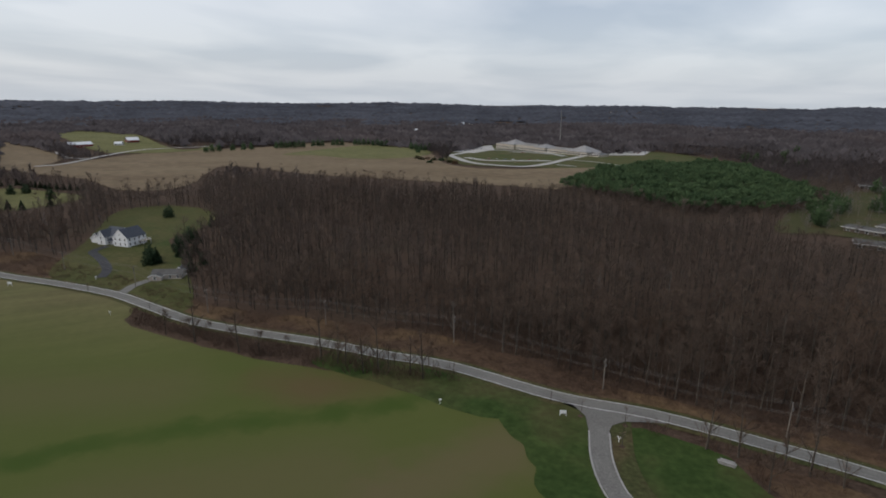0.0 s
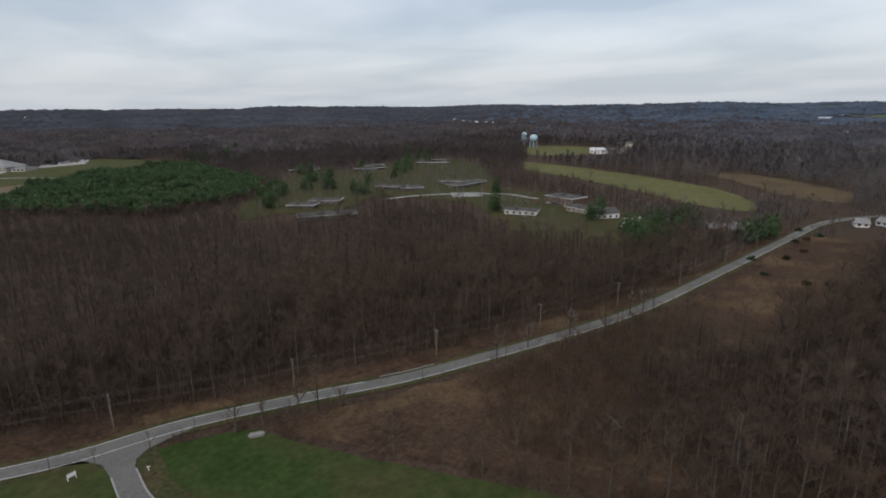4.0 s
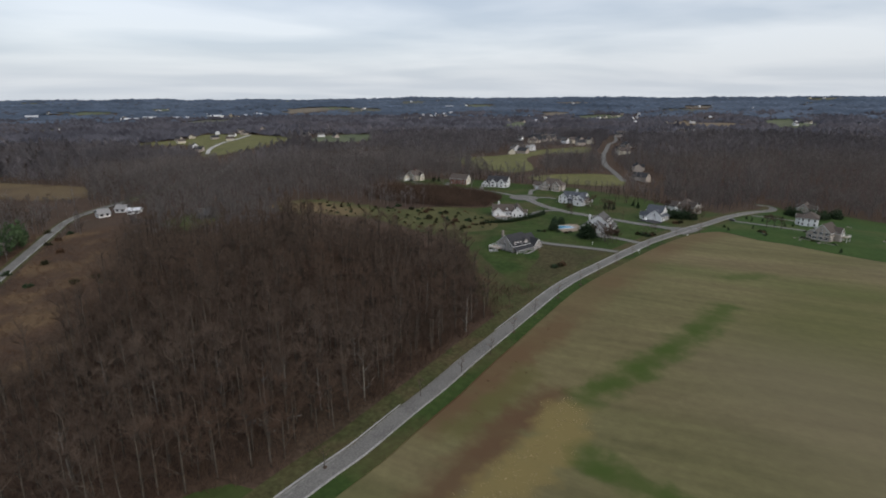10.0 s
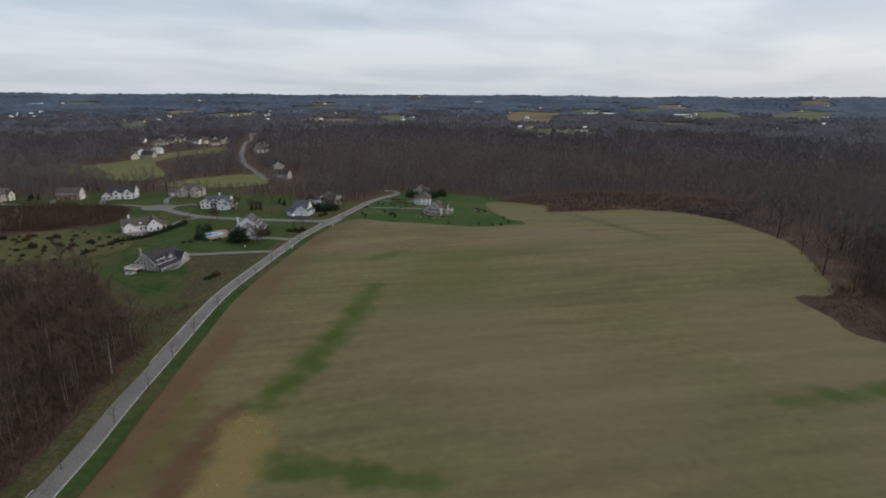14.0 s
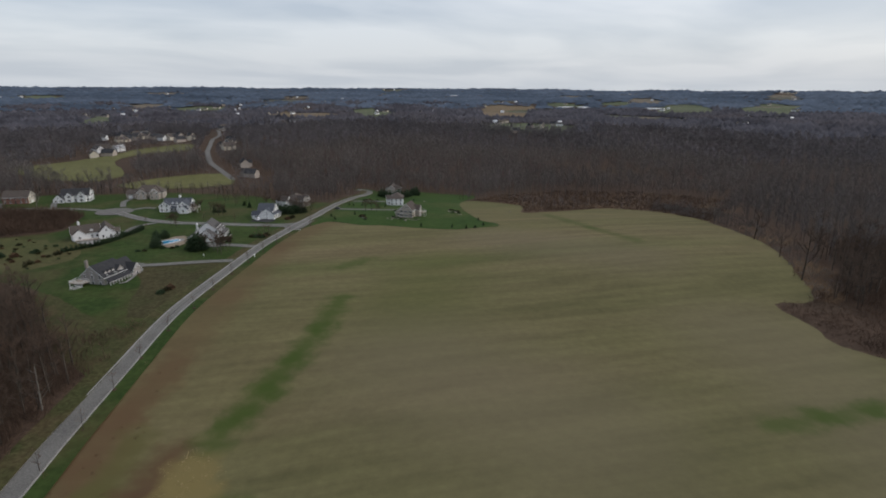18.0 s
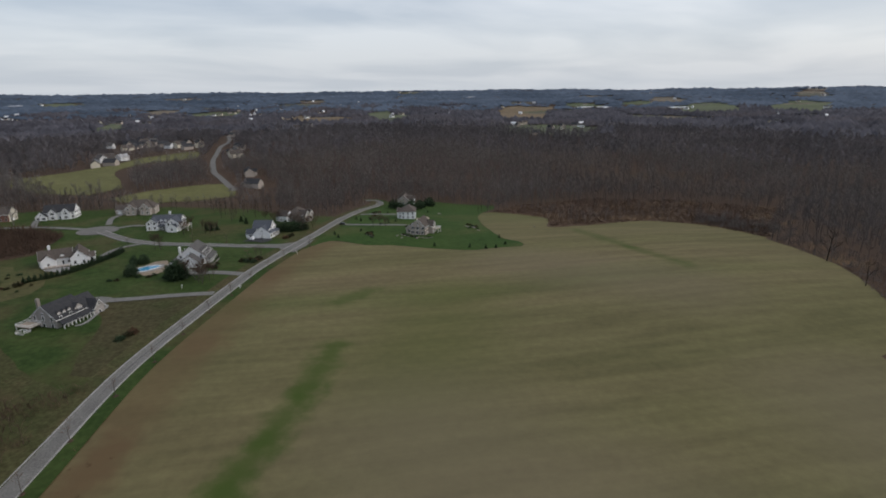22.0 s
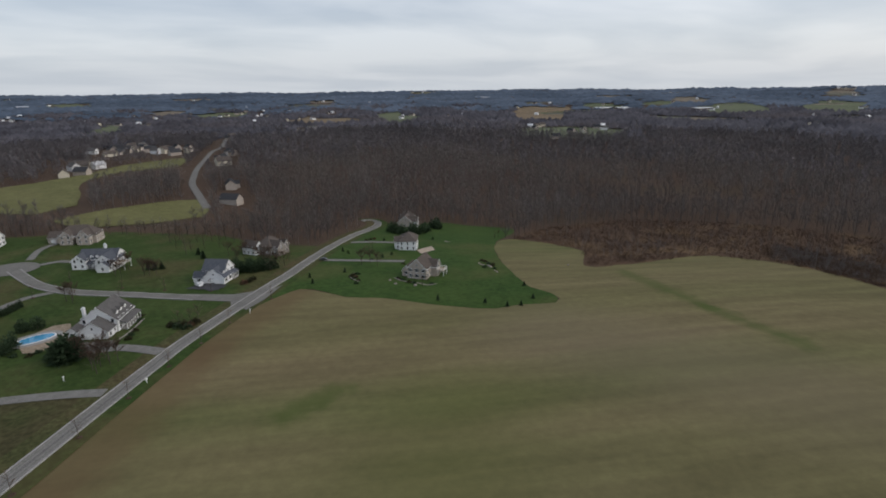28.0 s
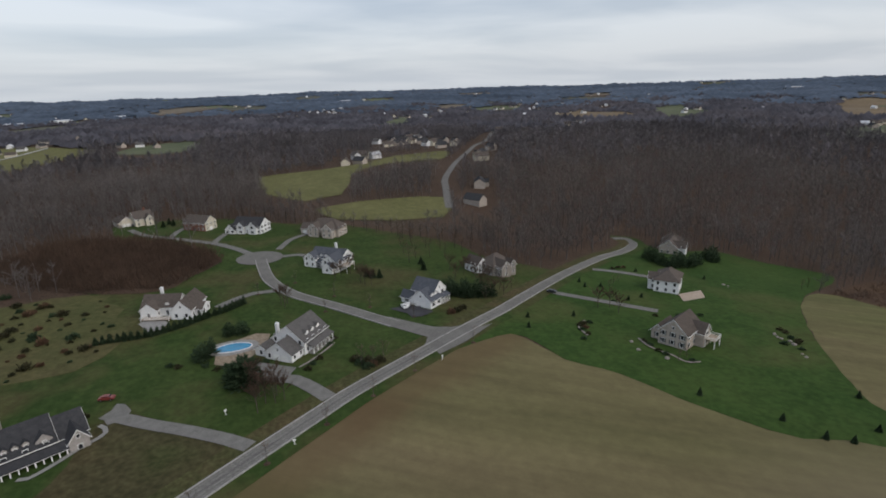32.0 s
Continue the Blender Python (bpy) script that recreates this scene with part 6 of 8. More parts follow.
def utility_pole(x, y, deg, tall=11.0):
    base = new("utility_pole")
    base.matrix_basis = pose(x, y, float(level([x], [y])[0]), 0, 0, deg)
    tagged(base, "tall weathered wooden utility pole with crossarm beside the road", "utility pole", "poles along the country road")
    bm = bmesh.new()
    rod(bm, (0, 0, -0.8), (0, 0, tall), 0.17, 0.11)
    part("pole", bm, weathered, base)
    arm = part("crossarm", solid((-0.06, 0.06, -1.25, 1.25, tall - 0.75, tall - 0.6)), weathered, base)
    for s in (-1.1, -0.45, 0.45, 1.1):
        bm = bmesh.new()
        rod(bm, (0, s, tall - 0.6), (0, s, tall - 0.38), 0.06, 0.04, 6)
        part("insulator", bm, concrete, arm)
    bm = bmesh.new()
    rod(bm, (0.3, 0, tall - 2.6), (0.3, 0, tall - 1.6), 0.24, 0.24, 10)
    part("transformer", bm, flat_roof, base, "grey transformer drum")
    return base


POLES = [(-330, 218), (-274, 205), (-218, 197), (-161, 180), (-106, 184), (-51, 184), (4.5, 165), (54, 154), (104, 144.5), (152, 139), (199, 136), (246, 133.5), (301, 138), (352, 144), (405, 151)]
for i, (x, y) in enumerate(POLES):
    a, b = POLES[max(0, i - 1)], POLES[min(len(POLES) - 1, i + 1)]
    utility_pole(x, y, math.degrees(math.atan2(b[1] - a[1], b[0] - a[0])))
for k, (side, hang) in enumerate(((-1.1, 10.65), (-0.45, 10.65), (0.45, 10.65), (1.1, 10.65), (0.15, 7.6), (0.15, 7.1))):
    bm = bmesh.new()
    for (x0, y0), (x1, y1) in zip(POLES, POLES[1:]):
        d = Vector((x1 - x0, y1 - y0)).normalized()
        z0, z1 = level([x0, x1], [y0, y1])
        pts = []
        for s in range(9):
            t = s / 8
            sag = -1.0 * 4 * t * (1 - t)
            pts.append((x0 + (x1 - x0) * t - d.y * side, y0 + (y1 - y0) * t + d.x * side, z0 + (z1 - z0) * t + hang + sag))
        for p, q in zip(pts, pts[1:]):
            rod(bm, p, q, 0.022 if k < 4 else 0.035, None, 3)
    tagged(part("overhead_wire", bm, wire_metal, None), "thin sagging overhead wire strung between the poles", "wire", "overhead wires")

for x, y in ((-234, 184.5), (-185, 172.5), (-97.5, 163.8), (-75, 162.4), (-44.5, 160.8), (-10.8, 152.6), (22.6, 148.0), (56, 142.2), (90, 133.3), (123, 128.4)):
    base = new("roadside_sapling")
    base.matrix_basis = pose(x, y, float(level([x], [y])[0]) + 0.2)
    tagged(base, "slim dark young tree at the road's edge", "sapling", "saplings along the road")
    rnd = random.Random(int(x * 7))
    bm = bmesh.new()
    rod(bm, (0, 0, -0.3), (0.1, 0, 4.2), 0.1, 0.05, 6)
    part("trunk", bm, bark, base)
    v, f = bare_tree(int(abs(x)) + 3, 5.0, 6, 40, 0.05)[1]
    piece("crown", mesh_of("crown", v, f, [twig]), base)

street_kinds = []
for s in range(3):
    (tv, tf), (cv, cf) = bare_tree(70 + s, 6.5, 9, 110, 0.055, 5, 0.3)
    base = new("street_tree")
    piece("trunk", mesh_of("trunk", tv, tf, [bark]), base)
    piece("crown", mesh_of("crown", cv, cf, [twig]), base)
    bm = bmesh.new()
    bmesh.ops.create_cone(bm, cap_ends=True, segments=14, radius1=1.0, radius2=0.6, depth=0.22)
    part("mulch_ring", bm, litter, base, "dark mulch ring")
    tagged(base, "small leafless street tree with a dark mulch ring", "tree", "street trees along the side road")
    street_kinds.append(base)
SPOTS = [(133, -38), (143.5, -54.5), (153, -68.5), (165.5, -83), (177, -97.7), (189, -114.8), (200, -132.5), (212.5, -150), (223.6, -168), (233, -184.8), (242.3, -202), (250, -218), (258.3, -235), (268, -262), (108, -8), (88, 14)]
for i, (x, y) in enumerate(SPOTS):
    z = float(level([x], [y])[0]) + 0.25
    if i < 3:
        street_kinds[i].matrix_basis = pose(x, y, z, 0, 0, i * 50)
    else:
        copy_thing(street_kinds[i % 3], pose(x, y, z, 0, 0, i * 77))
for i, (x, y) in enumerate(((300, -252.5), (318, -240), (338, -230), (356, -200), (322, -222), (11, 146), (-1.5, 147), (10, 135), (364, -218))):
    copy_thing(street_kinds[i % 3], pose(x, y, float(level([x], [y])[0]) + 0.25, 0, 0, i * 61))


# ---- evergreens, shrubs, hedges, lone trees ----
def spot(x, y, lift=0.0, deg=0.0, size=1.0):
    return pose(x, y, float(level([x], [y])[0]) + lift, 0, 0, deg) @ Matrix.Scale(size, 4)


def plant_kind(name, label, category, shapes, group=""):
    """A plant as a thing with trunk and crown; shapes: rows of part name, arrays, material."""
    base = new(name)
    for part_name, (v, f), mat in shapes:
        piece(part_name, mesh_of(part_name, v, f, [mat]), base)
    return tagged(base, label, category, group)


class Planter:
    """Sets the first of a kind, then copies of it."""

    def __init__(self, kinds):
        self.kinds, self.used = kinds, 0

    def set(self, x, y, size=1.0, lift=0.0):
        k, n = self.kinds[self.used % len(self.kinds)], self.used
        m = spot(x, y, lift, n * 67.0)
        z = 0.9 + 0.2 * ((n * 37) % 10) / 10
        if n < len(self.kinds):
            k.matrix_basis = m
            k.scale = (size, size, size * z)
        else:
            keep = tuple(k.scale)
            k.scale = (size, size, size * z)
            copy_thing(k, m)
            k.scale = keep
        self.used += 1


def conifer_kind(seed, tall, label, category="evergreen tree", tiers=18, spokes=13, wide=0.6, group=""):
    (t, c) = pine_tree(seed, tall, tiers, spokes, wide, 6, 0.05)
    return plant_kind("evergreen_tree", label, category, (("trunk", t, bark), ("crown", c, needle)), group)


spruces = Planter([conifer_kind(s, 9.0, "dark green conical evergreen tree on a lawn", group="evergreens round the houses") for s in (81, 82, 83)])
slims = Planter([conifer_kind(s, 3.2, "small narrow clipped evergreen of the hedge row", "hedge shrub", 9, 9, 0.66, "hedge row") for s in (84, 85)])
yard_shapes = [bare_tree(s, 9.5, 12, 240, 0.06, 5, 0.36) for s in (91, 92, 93)]
yard_trees = Planter([plant_kind("bare_tree", "leafless spreading yard tree with grey-brown twigs", "tree", (("trunk", t, bark), ("crown", c, twig)), "bare trees in the yards") for t, c in yard_shapes])
row_shapes = [bare_tree(s, 14.0, 10, 150, 0.12, 4, 0.24) for s in (94, 95, 96)]
row_trees = Planter([plant_kind("bare_tree", "tall leafless grey tree in a field row", "tree", (("trunk", t, bark), ("crown", c, twig_mid)), "tree row behind the close") for t, c in row_shapes])
round_shrubs = Planter([plant_kind("shrub", "small round dark shrub in the rough meadow", "shrub", (("foliage", bush(s, 1.5, 110, 0.95, 0.34), m),), "meadow shrubs") for s, m in ((61, shrub_leaf), (62, needle), (63, shrub_leaf), (64, russet))])
bed_shrubs = Planter([plant_kind("shrub", "low dark green garden shrub", "shrub", (("foliage", bush(s, 1.1, 100, 0.8, 0.36), m),), "garden shrubs") for s, m in ((65, needle), (66, shrub_leaf))])
ever_big = Planter([plant_kind("evergreen_tree", "broad rounded dark evergreen tree beside a house", "evergreen tree", (("trunk", pine_tree(86, 5, 2, 2)[0], bark), ("crown", bush(67, 6.0, 1500, 1.7, 0.17), needle)))])

# round the pool house
domes = Planter([plant_kind("evergreen_tree", "dense rounded dark green evergreen on a lawn", "evergreen tree", (("trunk", pine_tree(87, 4, 2, 2)[0], bark), ("crown", bush(s, 2.6, 520, 2.3, 0.2), needle)), "rounded evergreens round the houses") for s in (68, 69, 70)])
for x, y, s in ((299, -173.5, 1.2), (302.5, -176.5, 1.05), (316, -184, 0.95), (315, -188.5, 1.05)):
    domes.set(x, y, s)
ever_big.set(276.5, -184.5, 0.98)
brown_shapes = [bare_tree(s, 7.5, 18, 620, 0.065, 5, 0.46) for s in (101, 102)]
brown_trees = Planter([plant_kind("bare_tree", "broad leafless russet-brown ornamental tree", "tree", (("trunk", t, bark), ("crown", c, undergrowth)), "brown trees in the yards") for t, c in brown_shapes])
for x, y in [(266.2, -187.7), (261.2, -188.8), (260.0, -191.4), (260.4, -194.1), (266.9, -192.6), (338.5, -207.0), (338.4, -209.6), (349.5, -246.0), (345.3, -246.8), (344.5, -249.8), (311.9, -293.2), (306.6, -294.3), (307.1, -299.8), (318.5, -294.1), (275.5, -326.6), (273.5, -331.2), (266.8, -329.8), (322, -300), (326, -296), (345, -302), (348, -310), (340, -297), (336, -290), (352, -295), (272, -187), (257, -186), (362, -240), (366, -246), (358, -236)]:
    brown_trees.set(x, y, 1.2)
for x, y in [(274.3, -220.0), (271.4, -220.7), (271.6, -223.3), (268.5, -224.1), (269.8, -227.2), (267.5, -222.2), (297.5, -270.7), (296.9, -267.8), (299.2, -274.1)] + [(227.4, -134.4), (228.7, -137.8), (229.2, -140.0)]:
    round_shrubs.set(x, y, 1.3)
for x, y in [(390.2, -284.5), (397.8, -293.3), (377.6, -286.7), (394.6, -300.8), (378.3, -295.7), (391.6, -308.7), (374.8, -303.3), (370.9, -280.1), (409, -297.0), (390.0, -317.7), (379.3, -316.8), (384.9, -325.9), (406, -288.9)]:
    yard_trees.set(x, y, 1.05)
for x, y in [(419, -302.6), (416, -311.3), (411, -319.5), (407, -327.7), (421, -296.5), (402, -336.4), (398.3, -344.9)]:
    row_trees.set(x, y, 0.9)
for x, y in [(264.3, -189.2), (264.3, -192.5), (260.8, -186.3), (268.5, -191.5), (334.3, -207.9), (269.2, -228.4), (267.8, -224.3), (270.9, -221.1)]:
    yard_trees.set(x, y, 0.85)
for x, y in [(299.7, -163.5), (297.5, -166.1), (293.7, -174.5), (289.8, -177.8), (290.3, -180.8), (289.7, -190.3), (287.4, -192.7), (275.5, -204.3), (278.5, -206.8), (281.5, -209.7), (290.8, -215.2), (294.7, -217.9), (278.6, -138.4), (278.3, -141.8), (268.1, -134.2), (266.7, -132.0), (263.9, -130.2), (271.0, -136.2)]:
    bed_shrubs.set(x, y, 1.2)
# behind the corner house
for x, y in [(319.4, -276.4), (315.7, -277.9), (313.8, -280.7), (311.0, -282.8), (310.1, -286.2), (309.0, -289.7), (308.1, -293.2), (321.8, -280.0), (318.1, -285.6), (314.3, -291.4)]:
    domes.set(x, y, 1.15)
for x, y in [(307.3, -293.4), (312.2, -291.9), (312.5, -301.1), (314.0, -308.3), (305.1, -289.2), (353.1, -251.9), (359.0, -249.5)]:
    yard_trees.set(x, y, 0.7)
for x, y in [(366.5, -285.1), (356.7, -282.3), (355.0, -254.0), (353.6, -257.1), (357.8, -252.1), (531, -164.3), (525, -160.7), (525, -167.1)]:
    spruces.set(x, y, 0.55)
# the south houses
for x, y in [(329.5, -417), (322.6, -416), (315.7, -416), (313.5, -421), (312.7, -428), (316.4, -437), (322.0, -452), (322.5, -458), (336.8, -420), (315.6, -451), (321.5, -427)]:
    domes.set(x, y, 1.35)
for x, y in [(302.2, -342.4), (314.7, -387.9), (291.3, -412), (205.9, -302.9), (184.1, -342.0), (172.0, -327.4), (270.4, -287.8), (279.4, -293.5), (299.4, -349.7), (309.3, -344.9), (272.5, -311.1), (278.5, -346.8), (279.3, -355.5), (176.3, -312.2), (172.1, -316.5), (186.6, -311.0)]:
    spruces.set(x, y, 0.29)
for x, y in [(292.9, -349.0), (299.5, -357.6), (302.3, -364.0), (292.4, -392.2), (224.7, -319.7), (224.4, -315.4), (260.8, -449), (260.8, -444)]:
    yard_trees.set(x, y, 0.55)
for x, y in [(259.3, -304.4), (255.4, -303.8), (252.8, -299.7), (264.0, -307.7), (237.9, -316.8), (233.1, -315.8), (229.9, -316.2), (241.3, -317.6), (222.4, -319.6), (224.8, -373.1), (220.3, -369.3), (216.1, -365.7), (212.1, -362.3), (227.5, -374.1), (279.3, -338.6), (258.6, -341.9), (251.1, -359.3), (253.0, -354.9), (254.8, -350.6)]:
    bed_shrubs.set(x, y, 1.1)
# the clipped row by the white house
for x, y in rounded([(331.1, -139.4), (330.8, -146.6), (330.0, -155.9), (333.3, -167.6), (338.8, -178.2), (341.8, -185.0), (347.5, -192.8)], 1.9):
    slims.set(x, y, 1.15)
# rough meadow shrubs
rng = np.random.default_rng(44)
mx, my = planted(260, 480, -165, 20, 6.6, 31)
k = inside(MEADOW_SHRUBS, mx, my) & (rng.random(len(mx)) < 0.62)
for x, y in zip(mx[k], my[k]):
    round_shrubs.set(float(x), float(y), float(rng.uniform(0.45, 1.1)), 0.1)
for x, y in [(408, -96.5), (392.5, -103.7), (378.1, -110.4), (360.6, -108.2), (349.8, -117.3), (321.4, -120.0), (386.0, -115.0), (370.8, -123.4), (342.2, -131.0), (328.8, -136.1), (342.2, -121.3), (355.9, -106.5)] + [(413, 130.1), (383.7, 133.9), (360.3, 120.3), (335.4, 119.9), (292.8, 113.7), (286.6, 92.2), (295.8, 85.1), (287.4, 76.4), (320.8, 132.8)] + [(421, 146.0), (395.7, 131.8), (290.3, 83.9), (279.0, 76.6)]:
    round_shrubs.set(x, y, 1.5, 0.1)
# the row of bare trees between close and green strip
for i, (x, y) in enumerate(rounded([(523, -195.3), (522, -220.4), (489, -242.4), (463, -267.5), (437, -290.3), (420, -306.9), (405, -321.4)], 4.2)):
    row_trees.set(x + 3 * math.sin(i * 5.1), y + 3 * math.cos(i * 3.3), 0.75 + 0.25 * ((i * 7) % 5) / 5)
# lone tall trees along the country road
for x, y in [(154.6, 125.8), (192.2, 124.9), (199.2, 123.1), (207.5, 123.4), (117.9, 127.3), (134.6, 128.7)]:
    row_trees.set(x, y, 0.95)
for x, y in [(-97.1, 161.5), (-110, 162), (-89.3, 161.8), (-122, 162.5), (-134.6, 161.8), (-146, 163), (-157.1, 164.4), (-172.8, 168.5), (-80, 161), (-66, 160.5)]:
    brown_trees.set(x, y, 0.6)
white_pines = Planter([plant_kind("evergreen_tree", "tall broad dark green pine", "evergreen tree", (("trunk", pine_tree(88, 12, 2, 2)[0], bark), ("crown", tuple(a + (np.array((0, 0, 2.0), np.float32) if k == 0 else 0) for k, a in enumerate(bush(s, 4.6, 300, 3.1, 0.3))), pine_tuft)), "tall pines") for s in (103, 104)])
# evergreens to the north: farm row, churchyard row, by the white house
for x, y in [(-680, 798), (-678, 811), (-674, 825), (-660, 844), (-650, 862), (-645, 878), (-619, 921), (-612, 926), (-604, 930), (-604, 945), (-597, 950), (-596, 965), (-589, 970), (-586, 1003), (-578, 1008), (-571, 1014), (-559, 1038), (-552, 1044), (-544, 1050), (-529, 1079), (-522, 1085), (-514, 1092), (-506, 1098), (-492, 1091), (-484, 1098), (-471, 1090), (-463, 1097), (-383.3, 1037), (-369.6, 1026), (-356.2, 1015), (-348.2, 1019), (-340.2, 1023), (-339.3, 954), (-300.5, 1007)]:
    white_pines.set(x, y, 0.95)
for x, y in [(-240.3, 230.1), (-239.1, 232.9), (-237.1, 247.1), (-230.8, 245.5), (-233.1, 255.0), (-250.6, 277.7), (-276.0, 321.9), (-472, 315.2), (-462, 319.1), (-457, 339.8), (-609, 403), (-212.2, 237.5), (-210.6, 226.9)]:
    spruces.set(x, y, 0.95)
for x, y in [(-411, 274), (-400, 262), (-385, 280), (-364, 256), (-390, 292), (-372, 270), (-351, 277), (-345, 264), (-358, 292), (-380, 300), (-420, 290), (-405, 310), (-339, 220), (-330, 232), (-425, 262), (-438, 280), (-366, 240), (-395, 245), (-415, 250), (-345, 290)]:
    row_trees.set(x, y, 0.85)
for x, y in [(-548, 371), (-540, 380), (-492, 367), (-260, 283), (-256, 276), (-251, 263), (-246, 257), (-249, 238), (-241, 229), (-328, 336)]:
    domes.set(x, y, 1.6)
for x, y in rounded([(-601, 415), (-545, 408), (-504, 412)], 8.0):
    spruces.set(x, y, 0.8)
for x, y in [(-289.9, 833), (-284.2, 844), (-268.1, 830), (-256.9, 833), (-236.8, 812), (-224.0, 798), (-303.2, 849), (-263.4, 795)]:
    round_shrubs.set(x, y, 3.2)
# evergreens on the campus
for x, y in [(159.6, 471), (159.2, 482), (262.5, 609), (268.7, 606), (269.9, 589), (260.4, 622), (245.3, 951), (256.2, 935), (274.7, 952), (299.5, 991), (476, 739), (485, 733), (516, 758), (525, 751), (306.8, 336.0), (307.1, 340.9), (381.0, 284.4)]:
    white_pines.set(x, y, 0.95)
for x, y in [(324.5, 214.5), (323.8, 206.8), (332.7, 205.0), (339.7, 203.3), (350.6, 203.2), (361.5, 204.3), (377.0, 207.7), (390.8, 211.5), (386.7, 221.2), (370.7, 222.7), (356.2, 222.4), (316.3, 215.0), (364.9, 159.6), (374.9, 156.9), (389.3, 155.7), (399.7, 154.0), (440, 683), (431, 660), (505, 717)]:
    white_pines.set(x, y, 0.95)

for x, y in [(224, 1026), (232, 1010), (215, 1015), (348, 1205), (340, 1190), (290, 1084), (279, 690), (287, 680), (291, 628), (378, 708), (304, 553), (396, 637), (558, 853), (550, 845), (632, 941), (620, 930), (558, 792), (361, 396), (189, 551), (196, 560), (240, 1040), (300, 1100), (520, 800), (430, 760)]:
    white_pines.set(x, y, 1.1)
for x, y in [(172.1, 538), (172.5, 524), (160.7, 475), (174.0, 504), (190.0, 530), (201.8, 549), (227.5, 559), (230.7, 553), (245.0, 539), (251.9, 539), (258.8, 503), (259.2, 490), (262.9, 484), (389.2, 611), (414, 634), (354.0, 577), (305.2, 335.3), (337.3, 259.9), (347.8, 259.8), (306.7, 196.0), (305.2, 188.6), (312.2, 186.5), (320.8, 185.1), (336.2, 187.3), (352.3, 190.5), (369.6, 193.8), (373.0, 205.9), (358.0, 205.7), (344.2, 204.7), (292.4, 194.6), (356.6, 151.6), (366.5, 149.6), (380.9, 148.3)]:
    white_pines.set(x, y, 0.95)

# pale-barked trees and fallen limbs in the near wood
pale_shapes = [bare_tree(s, 20.0, 10, 120, 0.09, 6, 0.22) for s in (97, 98)]
pale_trees = Planter([plant_kind("bare_tree", "tall pale-barked leafless tree in the wood", "tree", (("trunk", t, pale_bark), ("crown", c, twig)), "pale trees in the wood") for t, c in pale_shapes])
for x, y in [(133.3, -9.7), (134.8, -22.0), (138.2, 5.1), (140.8, -0.7), (142.4, 15.9), (118.5, 45.4), (144.1, 32.5), (157.6, -11.9), (172.3, -41.5), (161.1, 24.8), (156.9, -23.0), (156.1, 46.9), (170.8, -66.0), (191.0, -56.8)] + [(0.4, 253.5), (-8.0, 272.7), (83.0, 209.9), (-52.3, 188.5), (97.7, 207.5), (32.8, 265.9), (59.6, 227.9)]:
    pale_trees.set(x, y, 0.85)
for i, (x, y) in enumerate([(155.6, 0.9), (128.1, 5.6), (130.3, -0.5), (128.5, 10.2), (120.8, 45.0), (112.2, 74.9)] + [(156.2, -32.1), (154.6, 0.3)]):
    base = new("fallen_tree")
    base.matrix_basis = spot(x, y, 0.6, i * 47.0)
    tagged(base, "bleached fallen tree with bare limbs on the wood floor", "fallen tree", "fallen trees")
    rnd = random.Random(300 + i)
    bm = bmesh.new()
    rod(bm, (-4, 0, 0.2), (3.5, 0.6, 1.2), 0.24, 0.1, 6)
    part("trunk", bm, pale_bark, base)
    for k in range(6):
        bm = bmesh.new()
        a = Vector((rnd.uniform(-1, 3.4), 0.3, 0.9))
        rod(bm, a, a + Vector((rnd.uniform(0.8, 2.5), rnd.uniform(-2.2, 2.2), rnd.uniform(0.2, 2.2))), 0.09, 0.02, 4)
        part("limb", bm, pale_bark, base)

# the trees of the wood that stand nearest the side road, one by one
edge_kinds = Planter([plant_kind("woodland_tree", "tall leafless brown woodland tree at the wood's edge", "tree", (("trunk", t, bark), ("crown", c, twig)), "trees along the wood's edge") for t, c in near_trees])
for x, y in zip(EDGE_X, EDGE_Y):
    edge_kinds.set(float(x), float(y), 0.9)

# ---- brush: rough ground between the roads, field edges, thickets ----
brush_a = [[thicket(s, 2.2, 1.3, 30, (0.07, 0.17))] for s in (71, 72, 73)]
scrub_trees = [bare_tree(s, tall, 7, 130, 0.11, 3, 0.34) for s, tall in ((74, 15), (75, 18), (76, 13))]

def brushy(poly, gap, seed, mat, words, keep=1.0, size=(0.5, 1.15), shapes=None):
    xs, ys = [p[0] for p in poly], [p[1] for p in poly]
    x, y = planted(min(xs), max(xs), min(ys), max(ys), gap, seed)
    k = inside(poly, x, y) & (np.random.default_rng(seed).random(len(x)) < keep)
    for line, wide in ROADS:
        k &= line_distance(line, x, y) > wide * 0.62
    if poly is WOOD_GLADE:
        k &= np.hypot(x - 268, y + 132) > 68
    for land in (FIELD, LAWN_SOUTH, LAWN_WEDGE, LAWN_VERGE):
        k &= ~inside(land, x, y)
    strewn("brush", shapes or brush_a, x[k], y[k], [mat, mat], words, "brush", seed, size)


SCRUB = [(100, 121), (140, 124), (185, 119), (204, 104), (192, 84), (160, 92), (112, 62), (100, 56), (84, 80), (93, 104)]
brushy(ROUGH, 3.0, 51, russet, "russet-brown brambles and dead weeds on rough ground", 0.6, (0.3, 0.8))
brushy(ROUGH, 9.0, 62, twig, "leafless young trees on rough ground", 0.3, (0.22, 0.5), scrub_trees)
brushy(SCRUB, 3.7, 52, twig, "dense grey-brown leafless young wood beside the road", 0.9, (0.3, 0.72), scrub_trees)
brushy(SCRUB, 2.7, 63, undergrowth, "grey-brown leafless thicket under the young wood", 0.8, (0.9, 1.7))
brushy(HEDGE_STRIP, 2.0, 53, undergrowth, "dark brown hedgerow brambles along the road", 0.9, (0.7, 1.5))
